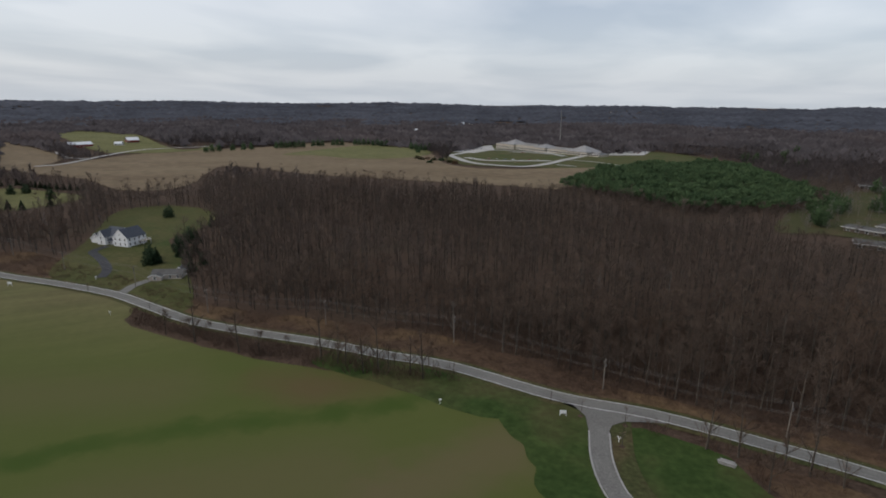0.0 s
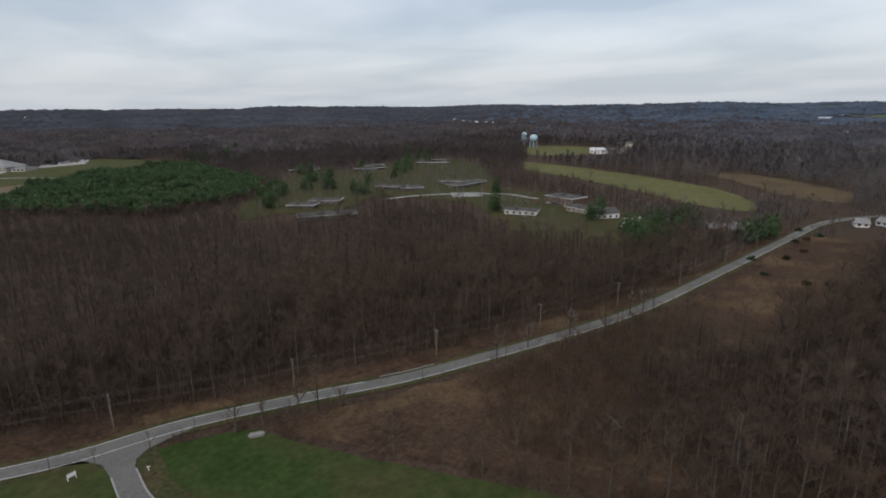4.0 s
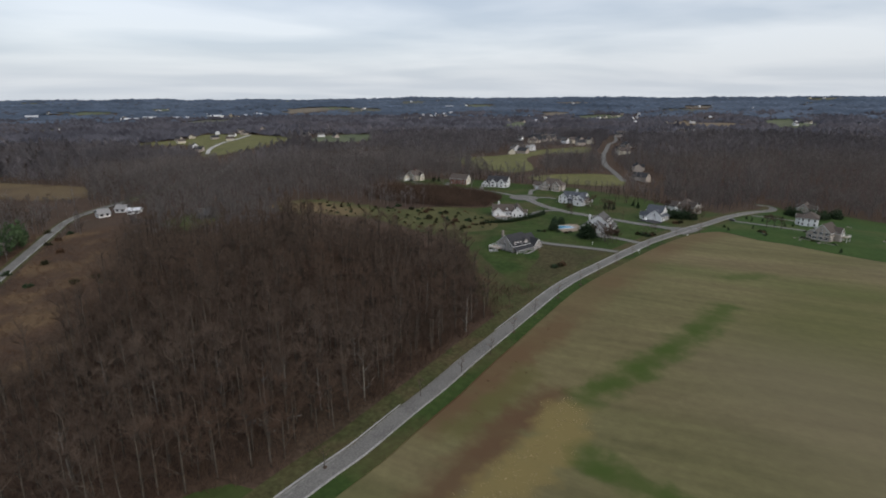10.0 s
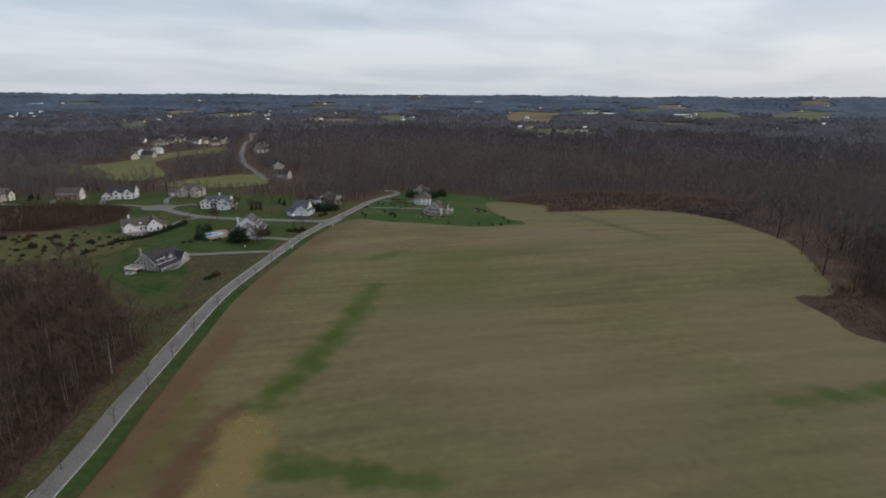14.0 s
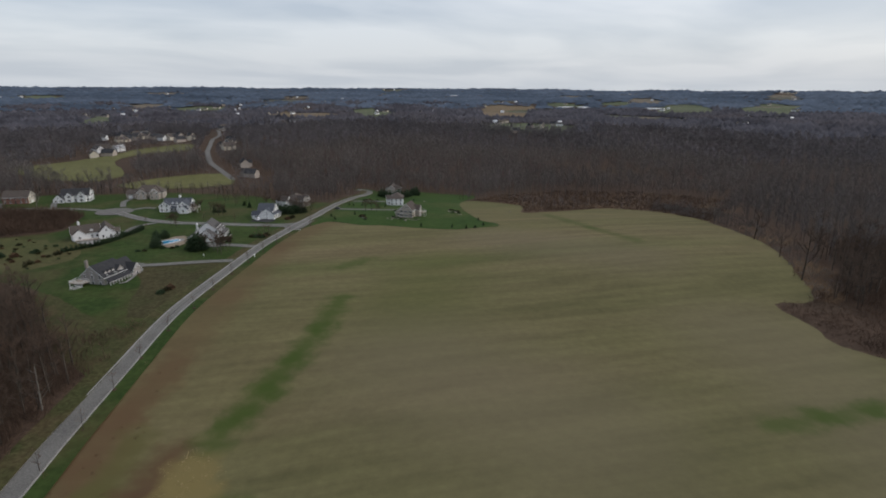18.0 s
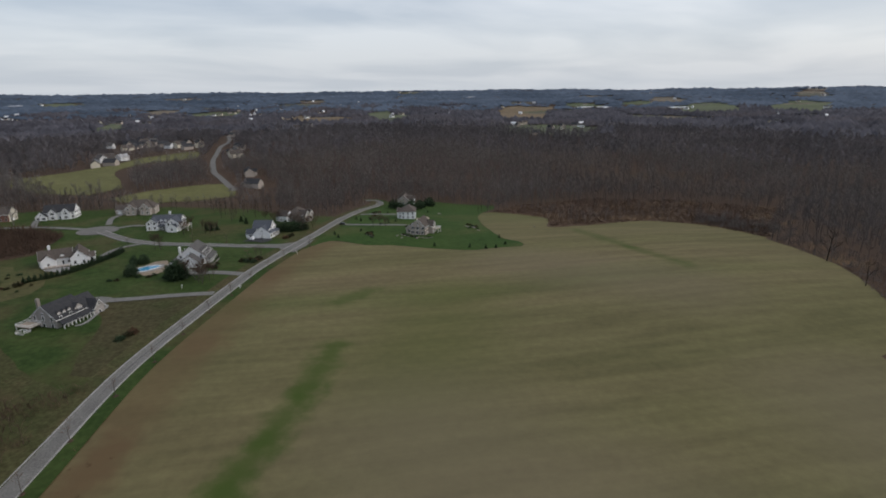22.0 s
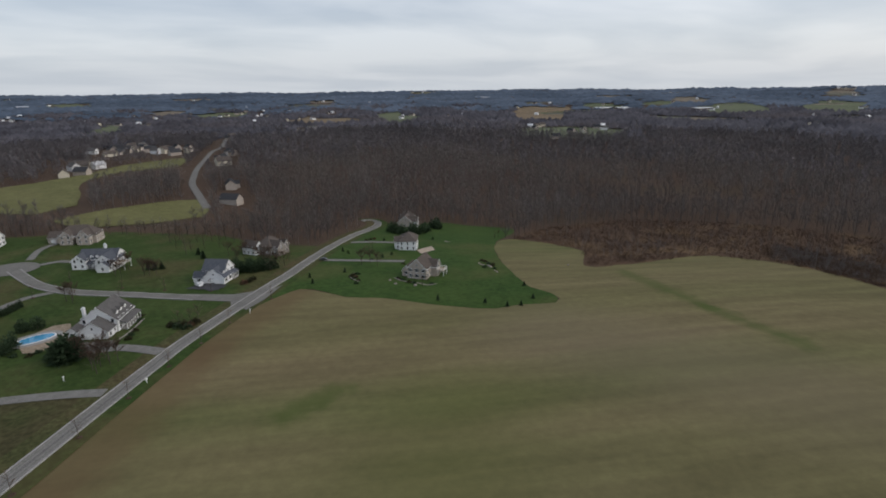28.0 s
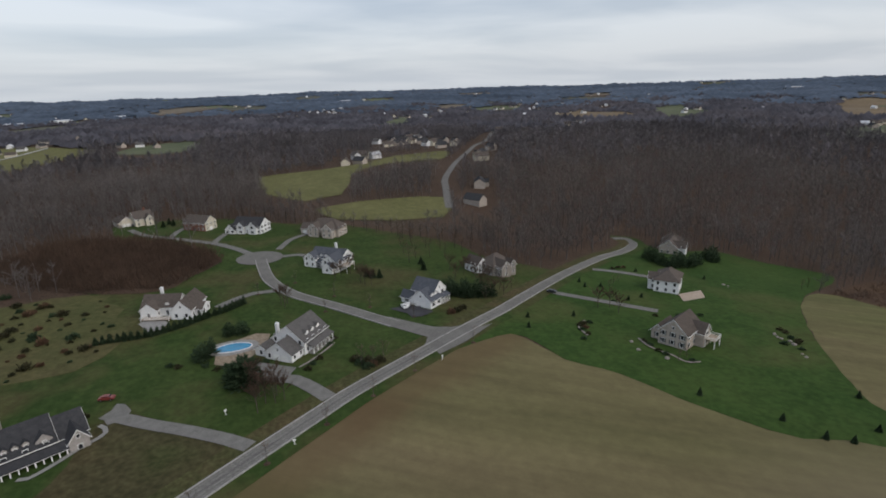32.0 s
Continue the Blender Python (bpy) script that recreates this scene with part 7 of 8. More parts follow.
brushy(POLE_STRIP, 2.6, 54, undergrowth, "brown brambles under the wires", 0.7, (0.4, 1.1))
brushy(DARK_BRUSH, 3.2, 55, undergrowth, "dark leafless thicket behind the close", 0.95, (1.1, 2.2), thickets)
for i, poly in enumerate(EDGES[-2:]):
    brushy(poly, 3.2, 56 + i, undergrowth if i == 0 else twig_mid, "russet scrub between field and woods", 0.75, (0.5, 1.5))
    brushy(poly, 8.0, 58 + i, twig_mid, "leafless scrub trees between field and woods", 0.6, (0.25, 0.55), scrub_trees)

brushy(NOTCH, 2.2, 65, undergrowth, "dead brown weeds in a corner of the field", 0.9, (0.4, 0.9))
brushy(WOOD_GLADE, 4.0, 60, undergrowth, "leafless brush along the wood's edge", 0.6, (0.7, 1.3), thickets)
brushy(WOOD_GLADE, 10.0, 61, twig, "small leafless trees along the wood's edge", 0.5, (0.3, 0.5), scrub_trees)
# bare trees scattered over the campus lawns
cx, cy = planted(120, 1100, 250, 900, 14.0, 77)
k = (inside(CAMPUS_LAWN, cx, cy) | inside(HALL_LAWN, cx, cy)) & (np.random.default_rng(78).random(len(cx)) < 0.55)
strewn("campus_trees", mid_trees, cx[k], cy[k], [twig_mid, twig_mid], "leafless grey-brown trees scattered among the pavilions", "trees", 79, (0.55, 0.85))
# cut stalks lying in the stubble
straw = material("pale_straw", (0.24, 0.19, 0.1), (0.34, 0.27, 0.15), 1.0, (0.28, 0.22, 0.12), 3.0, 0.3, 0.9, island=0.3)
def stalks(seed, n):
    rnd = random.Random(seed)
    s = Shape()
    for k in range(n):
        p = Vector((rnd.uniform(-1, 1), rnd.uniform(-1, 1), 0.12))
        a = rnd.uniform(0, 2 * math.pi)
        s.sliver(p, p + Vector((math.cos(a), math.sin(a), rnd.uniform(0, 0.3))) * rnd.uniform(0.4, 1.0), 0.12, rnd)
    return s.arrays()
sx_, sy_ = planted(60, 170, -110, 0, 1.9, 83)
k = (line_distance(STUBBLE_LINE, sx_, sy_) < 7.5) & (np.random.default_rng(84).random(len(sx_)) < 0.4)
strewn("straw", [[stalks(s, 7)] for s in (85, 86, 87)], sx_[k], sy_[k], [straw], "pale cut straw stalks lying in the stubble", "straw", 88)
sx_, sy_ = planted(60, 180, -100, 40, 3.2, 89)
k = (line_distance([(165.0, -102.5), (150.3, -76.9), (137.9, -62.5), (127.2, -48.6), (120.0, -36.5)], sx_, sy_) < 9) & (np.random.default_rng(90).random(len(sx_)) < 0.35)
strewn("weeds", brush_a, sx_[k], sy_[k], [russet], "dead brown weeds on the field margin", "weeds", 91, (0.2, 0.5))
# piles of field stones and yellowed shrubs at the edge of the south lawn
def field_rock(seed, size):
    rnd = random.Random(seed)
    bm = bmesh.new()
    bmesh.ops.create_icosphere(bm, subdivisions=2, radius=size)
    for v in bm.verts:
        v.co *= rnd.uniform(0.8, 1.12)
        v.co.z *= 0.65
    me = bpy.data.meshes.new("rock")
    bm.to_mesh(me)
    bm.free()
    me.materials.append(stone)
    return me


for i, (x, y) in enumerate([(223.2, -365.9), (221.5, -365.5), (218.5, -366.0), (216.1, -364.4), (209.7, -358.3), (207.5, -356.9), (225.4, -367.7), (279.9, -412), (277.5, -412), (243.0, -313.2), (237.0, -310.4), (227.4, -313.7), (362.6, -423), (183.4, -391.7)]):
    ob = new("rock", field_rock(400 + i, 0.55 + 0.12 * (i % 4)))
    ob.matrix_basis = spot(x, y, 0.25, i * 51.0)
    tagged(ob, "pale grey field stone lying in the grass", "rock", "field stones")
for x, y in [(264.2, -309.3), (260.3, -307.0), (262.9, -306.4), (264.0, -312.0), (324.2, -384.3), (323.7, -387.7), (323.2, -379.4), (218.0, -361.6), (217.1, -368.5)]:
    round_shrubs.set(x, y, 0.9)


# ---- buildings further off ----
school_wall = material("beige_masonry", (0.3510, 0.3185, 0.2600), (0.4290, 0.3900, 0.3250), 0.1, (0.3900, 0.3575, 0.2990), 1.0, 0.2, 0.85, where="object")
school_roof = material("pale_school_roof", (0.2185, 0.2150, 0.2127), (0.2875, 0.2818, 0.2760), 0.1, (0.2530, 0.2495, 0.2449), 0.5, 0.2, 0.7, where="object")
tank_blue = material("pale_blue_tank_paint", (0.36, 0.50, 0.58), (0.45, 0.58, 0.65), 0.2, (0.4, 0.54, 0.62), 1.0, 0.2, 0.5, where="object")
pavement_pale = material("pale_concrete_paving", (0.3220, 0.3108, 0.2898), (0.4200, 0.4060, 0.3850), 0.05, (0.3640, 0.3500, 0.3332), 0.6, 0.2, 0.9)
car_paints = [material(n, c, tuple(v * 1.15 for v in c), 1.0, rough=0.35, where="object", spec=0.5) for n, c in
              (("white_car_paint", (0.55, 0.55, 0.55)), ("dark_car_paint", (0.03, 0.032, 0.036)), ("red_car_paint", (0.16, 0.03, 0.025)), ("silver_car_paint", (0.3, 0.31, 0.32)), ("blue_car_paint", (0.05, 0.09, 0.17)))]
rubber = material("tyre_rubber", (0.015, 0.015, 0.015), (0.025, 0.025, 0.025), 2.0, rough=0.9, where="object")


def school(x, y, deg):
    base = new("school")
    base.matrix_basis = pose(x, y, float(level([x], [y])[0]) - 1, 0, 0, deg)
    tagged(base, "long beige masonry school with pale hipped roofs", "school")
    at = 0.0
    for wide, deep, high, hip in ((24, 34, 13, 0), (34, 40, 14, 9), (56, 30, 14, 0), (30, 34, 13, 6), (56, 28, 12, 0), (44, 40, 12, 10), (24, 30, 9, 0)):
        part("wall", solid((at, at + wide, -2 if hip else 2, deep, -4, high)), school_wall, base)
        if hip:
            part("roof", roof_mesh(at, at + wide, -2, deep, high, hip, "x", True, 1.2, 0.5), school_roof, base)
        else:
            part("roof", solid((at - 0.3, at + wide + 0.3, 1.6, deep + 0.4, high, high + 0.9), (at + 4, at + wide - 4, 12, 20, high + 0.9, high + 3.2)), school_roof, base)
        for row in range(2):
            n = int(wide / 6)
            for k in range(n):
                win = piece("window", WIDE_WINDOW[0], base, pose(at + wide * (k + 0.5) / n, (-2 if hip else 2) - 0.02, 3.6 + row * 4.4) @ Matrix.Diagonal((2.0, 1, 1.6, 1)))
                piece("pane", WIDE_WINDOW[1], win)
        at += wide
    return base


sx, sy = [(-235.7, 1160)][0]
school(sx, sy, -36)
mx_, my_ = [(-115.8, 1331)][0]
mast = new("radio_mast")
mast.matrix_basis = pose(mx_, my_, float(level([mx_], [my_])[0]))
tagged(mast, "tall slender pale lattice radio mast behind the school", "mast")
for k in range(3):
    bm = bmesh.new()
    a = 2 * math.pi * k / 3
    rod(bm, (1.6 * math.cos(a), 1.6 * math.sin(a), -1), (0.5 * math.cos(a), 0.5 * math.sin(a), 82), 0.28, 0.2, 5)
    part("leg", bm, concrete, mast)
bm = bmesh.new()
for k in range(26):
    for j in range(3):
        a, b = 2 * math.pi * j / 3, 2 * math.pi * (j + 1) / 3
        r0, r1 = 1.6 - 1.1 * k / 26, 1.6 - 1.1 * (k + 1) / 26
        rod(bm, (r0 * math.cos(a), r0 * math.sin(a), 82 * k / 26), (r1 * math.cos(b), r1 * math.sin(b), 82 * (k + 1) / 26), 0.14, None, 3)
part("lattice", bm, concrete, mast)

# school drives and car parks
for outline, words in (([(-290.6, 1012), (-297.5, 1171), (-267.9, 1271), (-228.7, 1121), (-243.0, 1001)], "pale school car park"), ([(-31.8, 1154), (-5.3, 1269), (76.6, 1158), (62.0, 1076), (1.8, 1051)], "pale school car park beyond the hall")):
    draped("car_park", outline, pavement_pale, 1.0, words, "car park", 0, 0)
for line, wide in (([(-271.5, 928), (-208.8, 824), (-158.0, 795), (-116.2, 797), (-89.3, 851), (-69.8, 926), (-33.4, 1049), (-19.3, 1096)], 12), ([(-271.5, 928), (-262.6, 992), (-248.4, 1071), (-220.5, 1104), (-171.1, 1086), (-124.5, 1070), (-75.1, 992)], 12), ([(-232.0, 895), (-190.0, 861), (-137.2, 875), (-89.9, 897)], 13), ([(-189.2, 1060), (-120.8, 1039), (-94.2, 1036)], 10), ([(-69.8, 926), (-23.6, 909), (27.4, 862)], 5), ([(-75.3, 840), (-45.3, 828)], 6)):
    ribbon("school_drive", line, wide, pavement_pale, 1.15, "pale curving school drive", "driveway", step=8.0)
for line in ([(-745, 541), (-736, 574), (-783, 679), (-806, 756), (-801, 801), (-770, 852), (-741, 894)], [(-904, 699), (-817, 646), (-777, 644)]):
    ribbon("farm_lane", line, 8, pavement_pale, 1.2, "pale farm lane between the fields", "lane", step=10.0)


def car_mesh(paint):
    """A car: body with cabin, glass, four wheels with rims."""
    base = new("car")
    bm = bmesh.new()
    prof = [(-2.2, 0.35), (-2.25, 0.75), (-1.9, 0.95), (-1.25, 1.0), (-0.7, 1.45), (0.9, 1.47), (1.55, 1.0), (2.15, 0.85), (2.25, 0.55), (2.2, 0.35)]
    rows = [[bm.verts.new((x, s * (0.88 if z < 1.1 else 0.7), z)) for x, z in prof] for s in (-1, 1)]
    for k in range(len(prof)):
        k2 = (k + 1) % len(prof)
        bm.faces.new((rows[0][k], rows[0][k2], rows[1][k2], rows[1][k]))
    bm.faces.new(rows[0])
    bm.faces.new(rows[1])
    bmesh.ops.recalc_face_normals(bm, faces=bm.faces[:])
    part("body", bm, paint, base)
    part("windscreen", solid((-1.15, -0.75, -0.66, 0.66, 1.05, 1.35)), glass, base)
    part("side_windows", solid((-0.65, 0.95, -0.80, 0.80, 1.07, 1.36)), glass, base)
    for sx_ in (-1.35, 1.4):
        for sy_ in (-0.85, 0.85):
            bm = bmesh.new()
            rod(bm, (sx_, sy_ - 0.1, 0.33), (sx_, sy_ + 0.1, 0.33), 0.33, None, 14)
            w = part("wheel", bm, rubber, base)
            bm = bmesh.new()
            rod(bm, (sx_, sy_ - 0.12, 0.33), (sx_, sy_ + 0.12, 0.33), 0.18, None, 10)
            part("rim", bm, concrete, w)
    return base


cars = []
for paint, words in zip(car_paints, ("white", "dark grey", "red", "silver", "blue")):
    cars.append(tagged(car_mesh(paint), words + " car parked on the paving", "car", "parked cars"))
parked = [(310.6, -252.5), (285.5, -146.8), (311.7, -254.7), (300.4, -321.3), (545, -136.2), (538, -141.5)] + [(-19.3, 1096), (-9.3, 1129), (3.6, 1119), (17.2, 1109), (27.5, 1100), (41.4, 1118), (53.5, 1110), (-4.4, 1179), (23.3, 1170), (44.8, 1162), (-181.1, 1046), (-158.2, 1039), (-132.8, 1050), (-286.3, 1178), (-269.4, 1188), (-15.9, 1193), (12.4, 1200)] + [(round(-18 + 16 * k + 3 * (k % 2), 1), round(1172 - 12.5 * k, 1)) for k in range(6)] + [(round(-8 + 15 * k, 1), round(1212 - 14 * k, 1)) for k in range(6)] + [(round(-215 + 13 * k, 1), round(872 + 3 * k, 1)) for k in range(9)] + [(round(-280 + 4 * k, 1), round(1040 + 18 * k, 1)) for k in range(7)] + [(351.6, 344.3), (357.6, 336.8), (363.7, 329.3), (372.0, 323.5), (335.8, 410), (370.0, 328.3), (399.7, 190.5), (407, 184.7)]
set_down = set()
for i, (x, y) in enumerate(parked):
    m = spot(x, y, 0.45 if i < 6 else 1.2, i * 73 % 180)
    k = (0, 2, 0, 1, 3, 1)[i] if i < 6 else i % 5
    if k not in set_down:
        cars[k].matrix_basis = m
        set_down.add(k)
    else:
        copy_thing(cars[k], m)


def water_tower(x, y, tall, wide, legs=6):
    base = new("water_tower")
    base.matrix_basis = spot(x, y)
    tagged(base, "pale blue steel water tower on tall legs", "water tower", "water towers")
    bm = bmesh.new()
    bmesh.ops.create_uvsphere(bm, u_segments=20, v_segments=12, radius=wide / 2)
    for v in bm.verts:
        v.co.z = v.co.z * 0.78 + tall - wide * 0.36
    part("tank", bm, tank_blue, base)
    for k in range(legs):
        a = 2 * math.pi * k / legs
        bm = bmesh.new()
        rod(bm, (wide * 0.5 * math.cos(a), wide * 0.5 * math.sin(a), -2), (wide * 0.42 * math.cos(a), wide * 0.42 * math.sin(a), tall - wide * 0.38), 0.35, None, 6)
        part("leg", bm, tank_blue, base)
    bm = bmesh.new()
    rod(bm, (0, 0, -2), (0, 0, tall - wide * 0.7), 0.9, None, 8)
    part("riser", bm, tank_blue, base)


(tx, ty), (ux, uy) = [(797, 792), (788, 757)]
water_tower(tx, ty, 27, 10)
water_tower(ux, uy, 24.5, 16, 8)


def pavilion(label, x, y, deg, length, deep, high=3.6, kick=0.0, wall=siding_tan, roof=flat_roof, name="pavilion", group="campus pavilions", rise=0.0):
    """A low flat-roofed building with a broad pale eave and a band of windows."""
    base = new(name)
    base.matrix_basis = spot(x, y, 0.0, deg)
    tagged(base, label, "building", group)
    part("wall", solid((0, length, 0, deep, -2, high)), wall, base)
    if rise:
        part("roof", roof_mesh(0, length, 0, deep, high, rise, "x", False, 0.8, 0.3), roof, base)
    else:
        part("roof", solid((-1.4, length + 1.4, -1.4, deep + 1.4, high, high + 0.45), (length * 0.3, length * 0.42, deep * 0.3, deep * 0.7, high + 0.45, high + 1.4)), roof, base)
        part("fascia", solid((-1.5, length + 1.5, -1.5, -1.35, high - 0.1, high + 0.25), (-1.5, -1.35, -1.5, deep + 1.5, high - 0.1, high + 0.25), (length + 1.35, length + 1.5, -1.5, deep + 1.5, high - 0.1, high + 0.55)), trim_white, base)
    n = max(2, int(length / 5))
    for row in range(max(1, int(high / 3.4))):
        for k in range(n):
            win = piece("window", WIDE_WINDOW[0], base, pose(length * (k + 0.5) / n, -0.02, 1.9 + 3.3 * row))
            piece("pane", WIDE_WINDOW[1], win)
        for k in range(max(1, int(deep / 5))):
            win = piece("window", WIDE_WINDOW[0], base, pose(-0.02, deep * (k + 0.5) / max(1, int(deep / 5)), 1.9 + 3.3 * row, 0, 0, 270))
            piece("pane", WIDE_WINDOW[1], win)
    return base


def between(a, b):
    return math.degrees(math.atan2(b[1] - a[1], b[0] - a[0])), math.hypot(b[0] - a[0], b[1] - a[1])


hall_brick = material("brown_hall_brick", (0.13, 0.09, 0.074), (0.18, 0.125, 0.104), 1.2, (0.15, 0.105, 0.088), 5.0, 0.35, 0.85, where="object")
pavilion_wall = material("dark_brown_cladding", (0.075, 0.062, 0.052), (0.11, 0.092, 0.078), 0.5, (0.09, 0.076, 0.064), 3.0, 0.25, 0.85, where="object")
low_words = "low dark brown pavilion with a pale flat roof and window band"
for a, b, deep in ((*[(292.6, 514), (311.8, 490)], 12), (*[(306.1, 482), (325.3, 473)], 16), (*[(366.9, 499), (390.9, 479)], 12), (*[(362.2, 457), (412, 467)], 16), (*[(358.2, 676), (398.9, 674)], 12), (*[(471, 699), (506, 666)], 12),
                   (*[(171.5, 462), (189.6, 447)], 12), (*[(196.6, 471), (217.4, 454)], 14), (*[(158.9, 405), (202.2, 389.9)], 14), (*[(279.2, 730), (318.7, 719)], 12), (*[(380.6, 713), (418, 711)], 12), (*[(498, 724), (543, 704)], 12)):
    deg, length = between(a, b)
    pavilion(low_words, *a, deg, min(length, 48), deep, wall=pavilion_wall)
for a, b, deep, high, words, wall, rise in ((*[(372.0, 337.9), (372.6, 308.1)], 18, 7.0, "two-storey brown brick hall with a pale flat roof", hall_brick, 0.0), (*[(354.0, 299.1), (354.9, 272.0)], 14, 4.0, "low pale hall with a flat roof", siding_tan, 0.0),
                                            (*[(344.6, 261.0), (363.0, 252.8)], 16, 4.5, "white-gabled building with a grey roof", siding_white, 3.0), (*[(304.2, 322.7), (318.2, 300.7)], 12, 3.6, "low pale workshop with white trim", siding_white, 0.0)):
    deg, length = between(a, b)
    pavilion(words, *a, deg, min(length, 42), deep, high, 0, wall, flat_roof, "hall", "campus halls", rise)
ribbon("campus_road", [(265.9, 447), (295.0, 446), (325.6, 435), (356.9, 412), (374.3, 394.3), (377.5, 354.9)], 5, pavement_pale, 0.9, "pale campus road", "road", step=8.0)
draped("car_park", [(336.2, 439), (364.8, 417), (346.1, 400), (321.9, 415)], pavement_pale, 0.9, "pale campus car park", "car park", 0, 0)
draped("car_park", [(359.8, 248.4), (377.8, 242.4), (349.7, 226.7), (330.9, 228.8)], pavement_pale, 0.9, "grey yard beside the halls", "car park", 0, 0)
draped("car_park", [(396.0, 199.2), (422, 176.7), (393.7, 168.3), (376.1, 186.7)], pavement_pale, 0.9, "grey storage yard by the road", "yard", 0, 0)

ribbon("farm_lane", [(982, 94), (1098, 98), (1190, 82), (1228, 59), (1320, 32)], 7, pavement_pale, 1.3, "pale farm lane winding up the hill pasture", "lane", step=8.0)

# white farm buildings by the country road, barn, red sheds, buildings below the towers
for a, b, deep, high, rise, wall, roof, words in (
        (*[(464, 125.4), (468, 118.3)], 9, 3.2, 2.6, siding_white, school_roof, "white farm shed with a pale metal roof"), (*[(481, 118.4), (478, 110.4)], 8, 3.2, 2.6, siding_white, school_roof, "white farmhouse by the road"),
        (*[(465, 106.4), (464, 97.4)], 8, 3.0, 1.6, siding_white, metal_roof, "small white farm outbuilding"), (*[(408, 49.8), (406, 42.0)], 9, 3.2, 4.0, bark, shingle_grey, "dark timber barn with a grey roof"),
        (*[(-938, 747), (-922, 785)], 18, 6.0, 4.0, red_paint, metal_roof, "red farm shed with a white metal roof"), (*[(-905, 816), (-894, 822)], 12, 4.0, 3.0, siding_white, metal_roof, "small white farm shed"), (*[(-914, 855), (-903, 873)], 20, 6.0, 5.0, red_paint, metal_roof, "red barn with a white metal roof"),
        (*[(772, 605), (790, 586)], 30, 7.0, 3.0, siding_white, metal_roof, "long white hall below the water towers"), (*[(785, 577), (816, 558)], 30, 8.0, 3.0, siding_tan, flat_roof, "grey hall below the water towers"), (*[(862, 599), (869, 588)], 20, 14.0, 2.0, school_wall, flat_roof, "tall beige building among trees")):
    deg, length = between(a, b)
    pavilion(words, *a, deg, max(7, min(length, 70)), deep, high, 0, wall, roof, "farm_building", "farm buildings", rise)

# ---- far houses and sheds ----
def far_house_kind(label, wall, roof, x1, y1, eave, rise):
    base = new("far_house")
    part("wall", gable_walls(0, x1, 0, y1, eave, rise, -2, "x", False), wall, base)
    part("roof", roof_mesh(0, x1, 0, y1, eave, rise, "x", False, 0.5, 0.3), roof, base)
    wing = part("wing", gable_walls(x1 * 0.55, x1 * 0.85, -3.5, 2, eave * 0.9, rise * 0.7, -2, "y", False), wall, base)
    part("wing_roof", roof_mesh(x1 * 0.55, x1 * 0.85, -3.5, 2, eave * 0.9, rise * 0.7, "y", False, 0.4, 0.25), roof, wing)
    for k in range(4):
        for h in (1.8, 4.5):
            piece("window", WINDOW[0], base, pose(x1 * (k + 0.5) / 4, -0.02 if not 0.5 < (k + 0.5) / 4 < 0.9 else -3.52, h))
    return tagged(base, label, "house", "far houses")


far_kinds = [far_house_kind("far white house with a grey roof among trees", siding_white, shingle_grey, 16, 10, 5.5, 4), far_house_kind("far cream house with a brown roof among trees", siding_cream, shingle_brown, 18, 11, 5.5, 4.5),
             far_house_kind("far white house with a pale roof", siding_white, metal_roof, 14, 9, 5, 3.5), far_house_kind("far tan house with a dark roof", siding_tan, shingle_dark, 17, 10, 5.5, 4)]
for i, (x, y) in enumerate(near_far):
    m = spot(x, y, 0.3, (i * 53) % 360)
    if i < 4:
        far_kinds[i].matrix_basis = m
    else:
        copy_thing(far_kinds[3 if i % 3 else 1], m)


def distant_house_kind(label, wall, roof, x1, y1, eave, rise):
    base = new("far_house")
    part("wall", gable_walls(0, x1, 0, y1, eave, rise, -2, "x", False), wall, base)
    part("roof", roof_mesh(0, x1, 0, y1, eave, rise, "x", False, 0.5, 0.3), roof, base)
    return tagged(base, label, "house", "far houses")


tiny_kinds = [distant_house_kind("distant white house with a grey roof among trees", siding_white, shingle_grey, 15, 9, 5.0, 4), distant_house_kind("distant tan house with a dark roof among trees", siding_tan, shingle_dark, 16, 10, 4.5, 4.5),
              distant_house_kind("distant white house with a pale roof", siding_white, metal_roof, 13, 9, 4.5, 3.5), distant_house_kind("distant grey house with a brown roof", siding_cream, shingle_brown, 16, 10, 4.5, 4)]
for i, (x, y) in enumerate(far_places[len(near_far):]):
    m = spot(x, y, 0.3, (i * 53) % 360)
    if i < 4:
        tiny_kinds[i].matrix_basis = m
    else:
        copy_thing(tiny_kinds[(1, 3, 1, 0)[i % 4] if math.hypot(x, y) < 1400 else i % 4], m)
# far long white roofs of works and shops
for i, (a, b) in enumerate(zip([(2517, 550), (2574, 486), (2542, 357.5), (2683, 217.9), (2839, 106.9), (2904, 36.3), (2701, 937)], [(2514, 487), (2573, 431), (2550, 299.2), (2732, 173.6), (2750, 56.8), (2916, 0.1), (2704, 893)])):
    deg, length = between(a, b)
    pavilion("far long white-roofed works building", *a, deg, max(30, min(90, length)), 40, 9, 0, siding_white, metal_roof, "works_building", "far works", 2.0)
for i, (a, b) in enumerate(zip([(979, -2537), (898, -2579), (3198, -1046), (1913, -2997), (528, -2352)], [(919, -2600), (847, -2629), (3196, -1104), (1824, -3058), (477, -2415)])):
    deg, length = between(a, b)
    pavilion("far long pale-roofed works building", *a, deg, max(30, min(90, length)), 40, 8, 0, siding_tan, metal_roof, "works_building", "far works", 2.0)

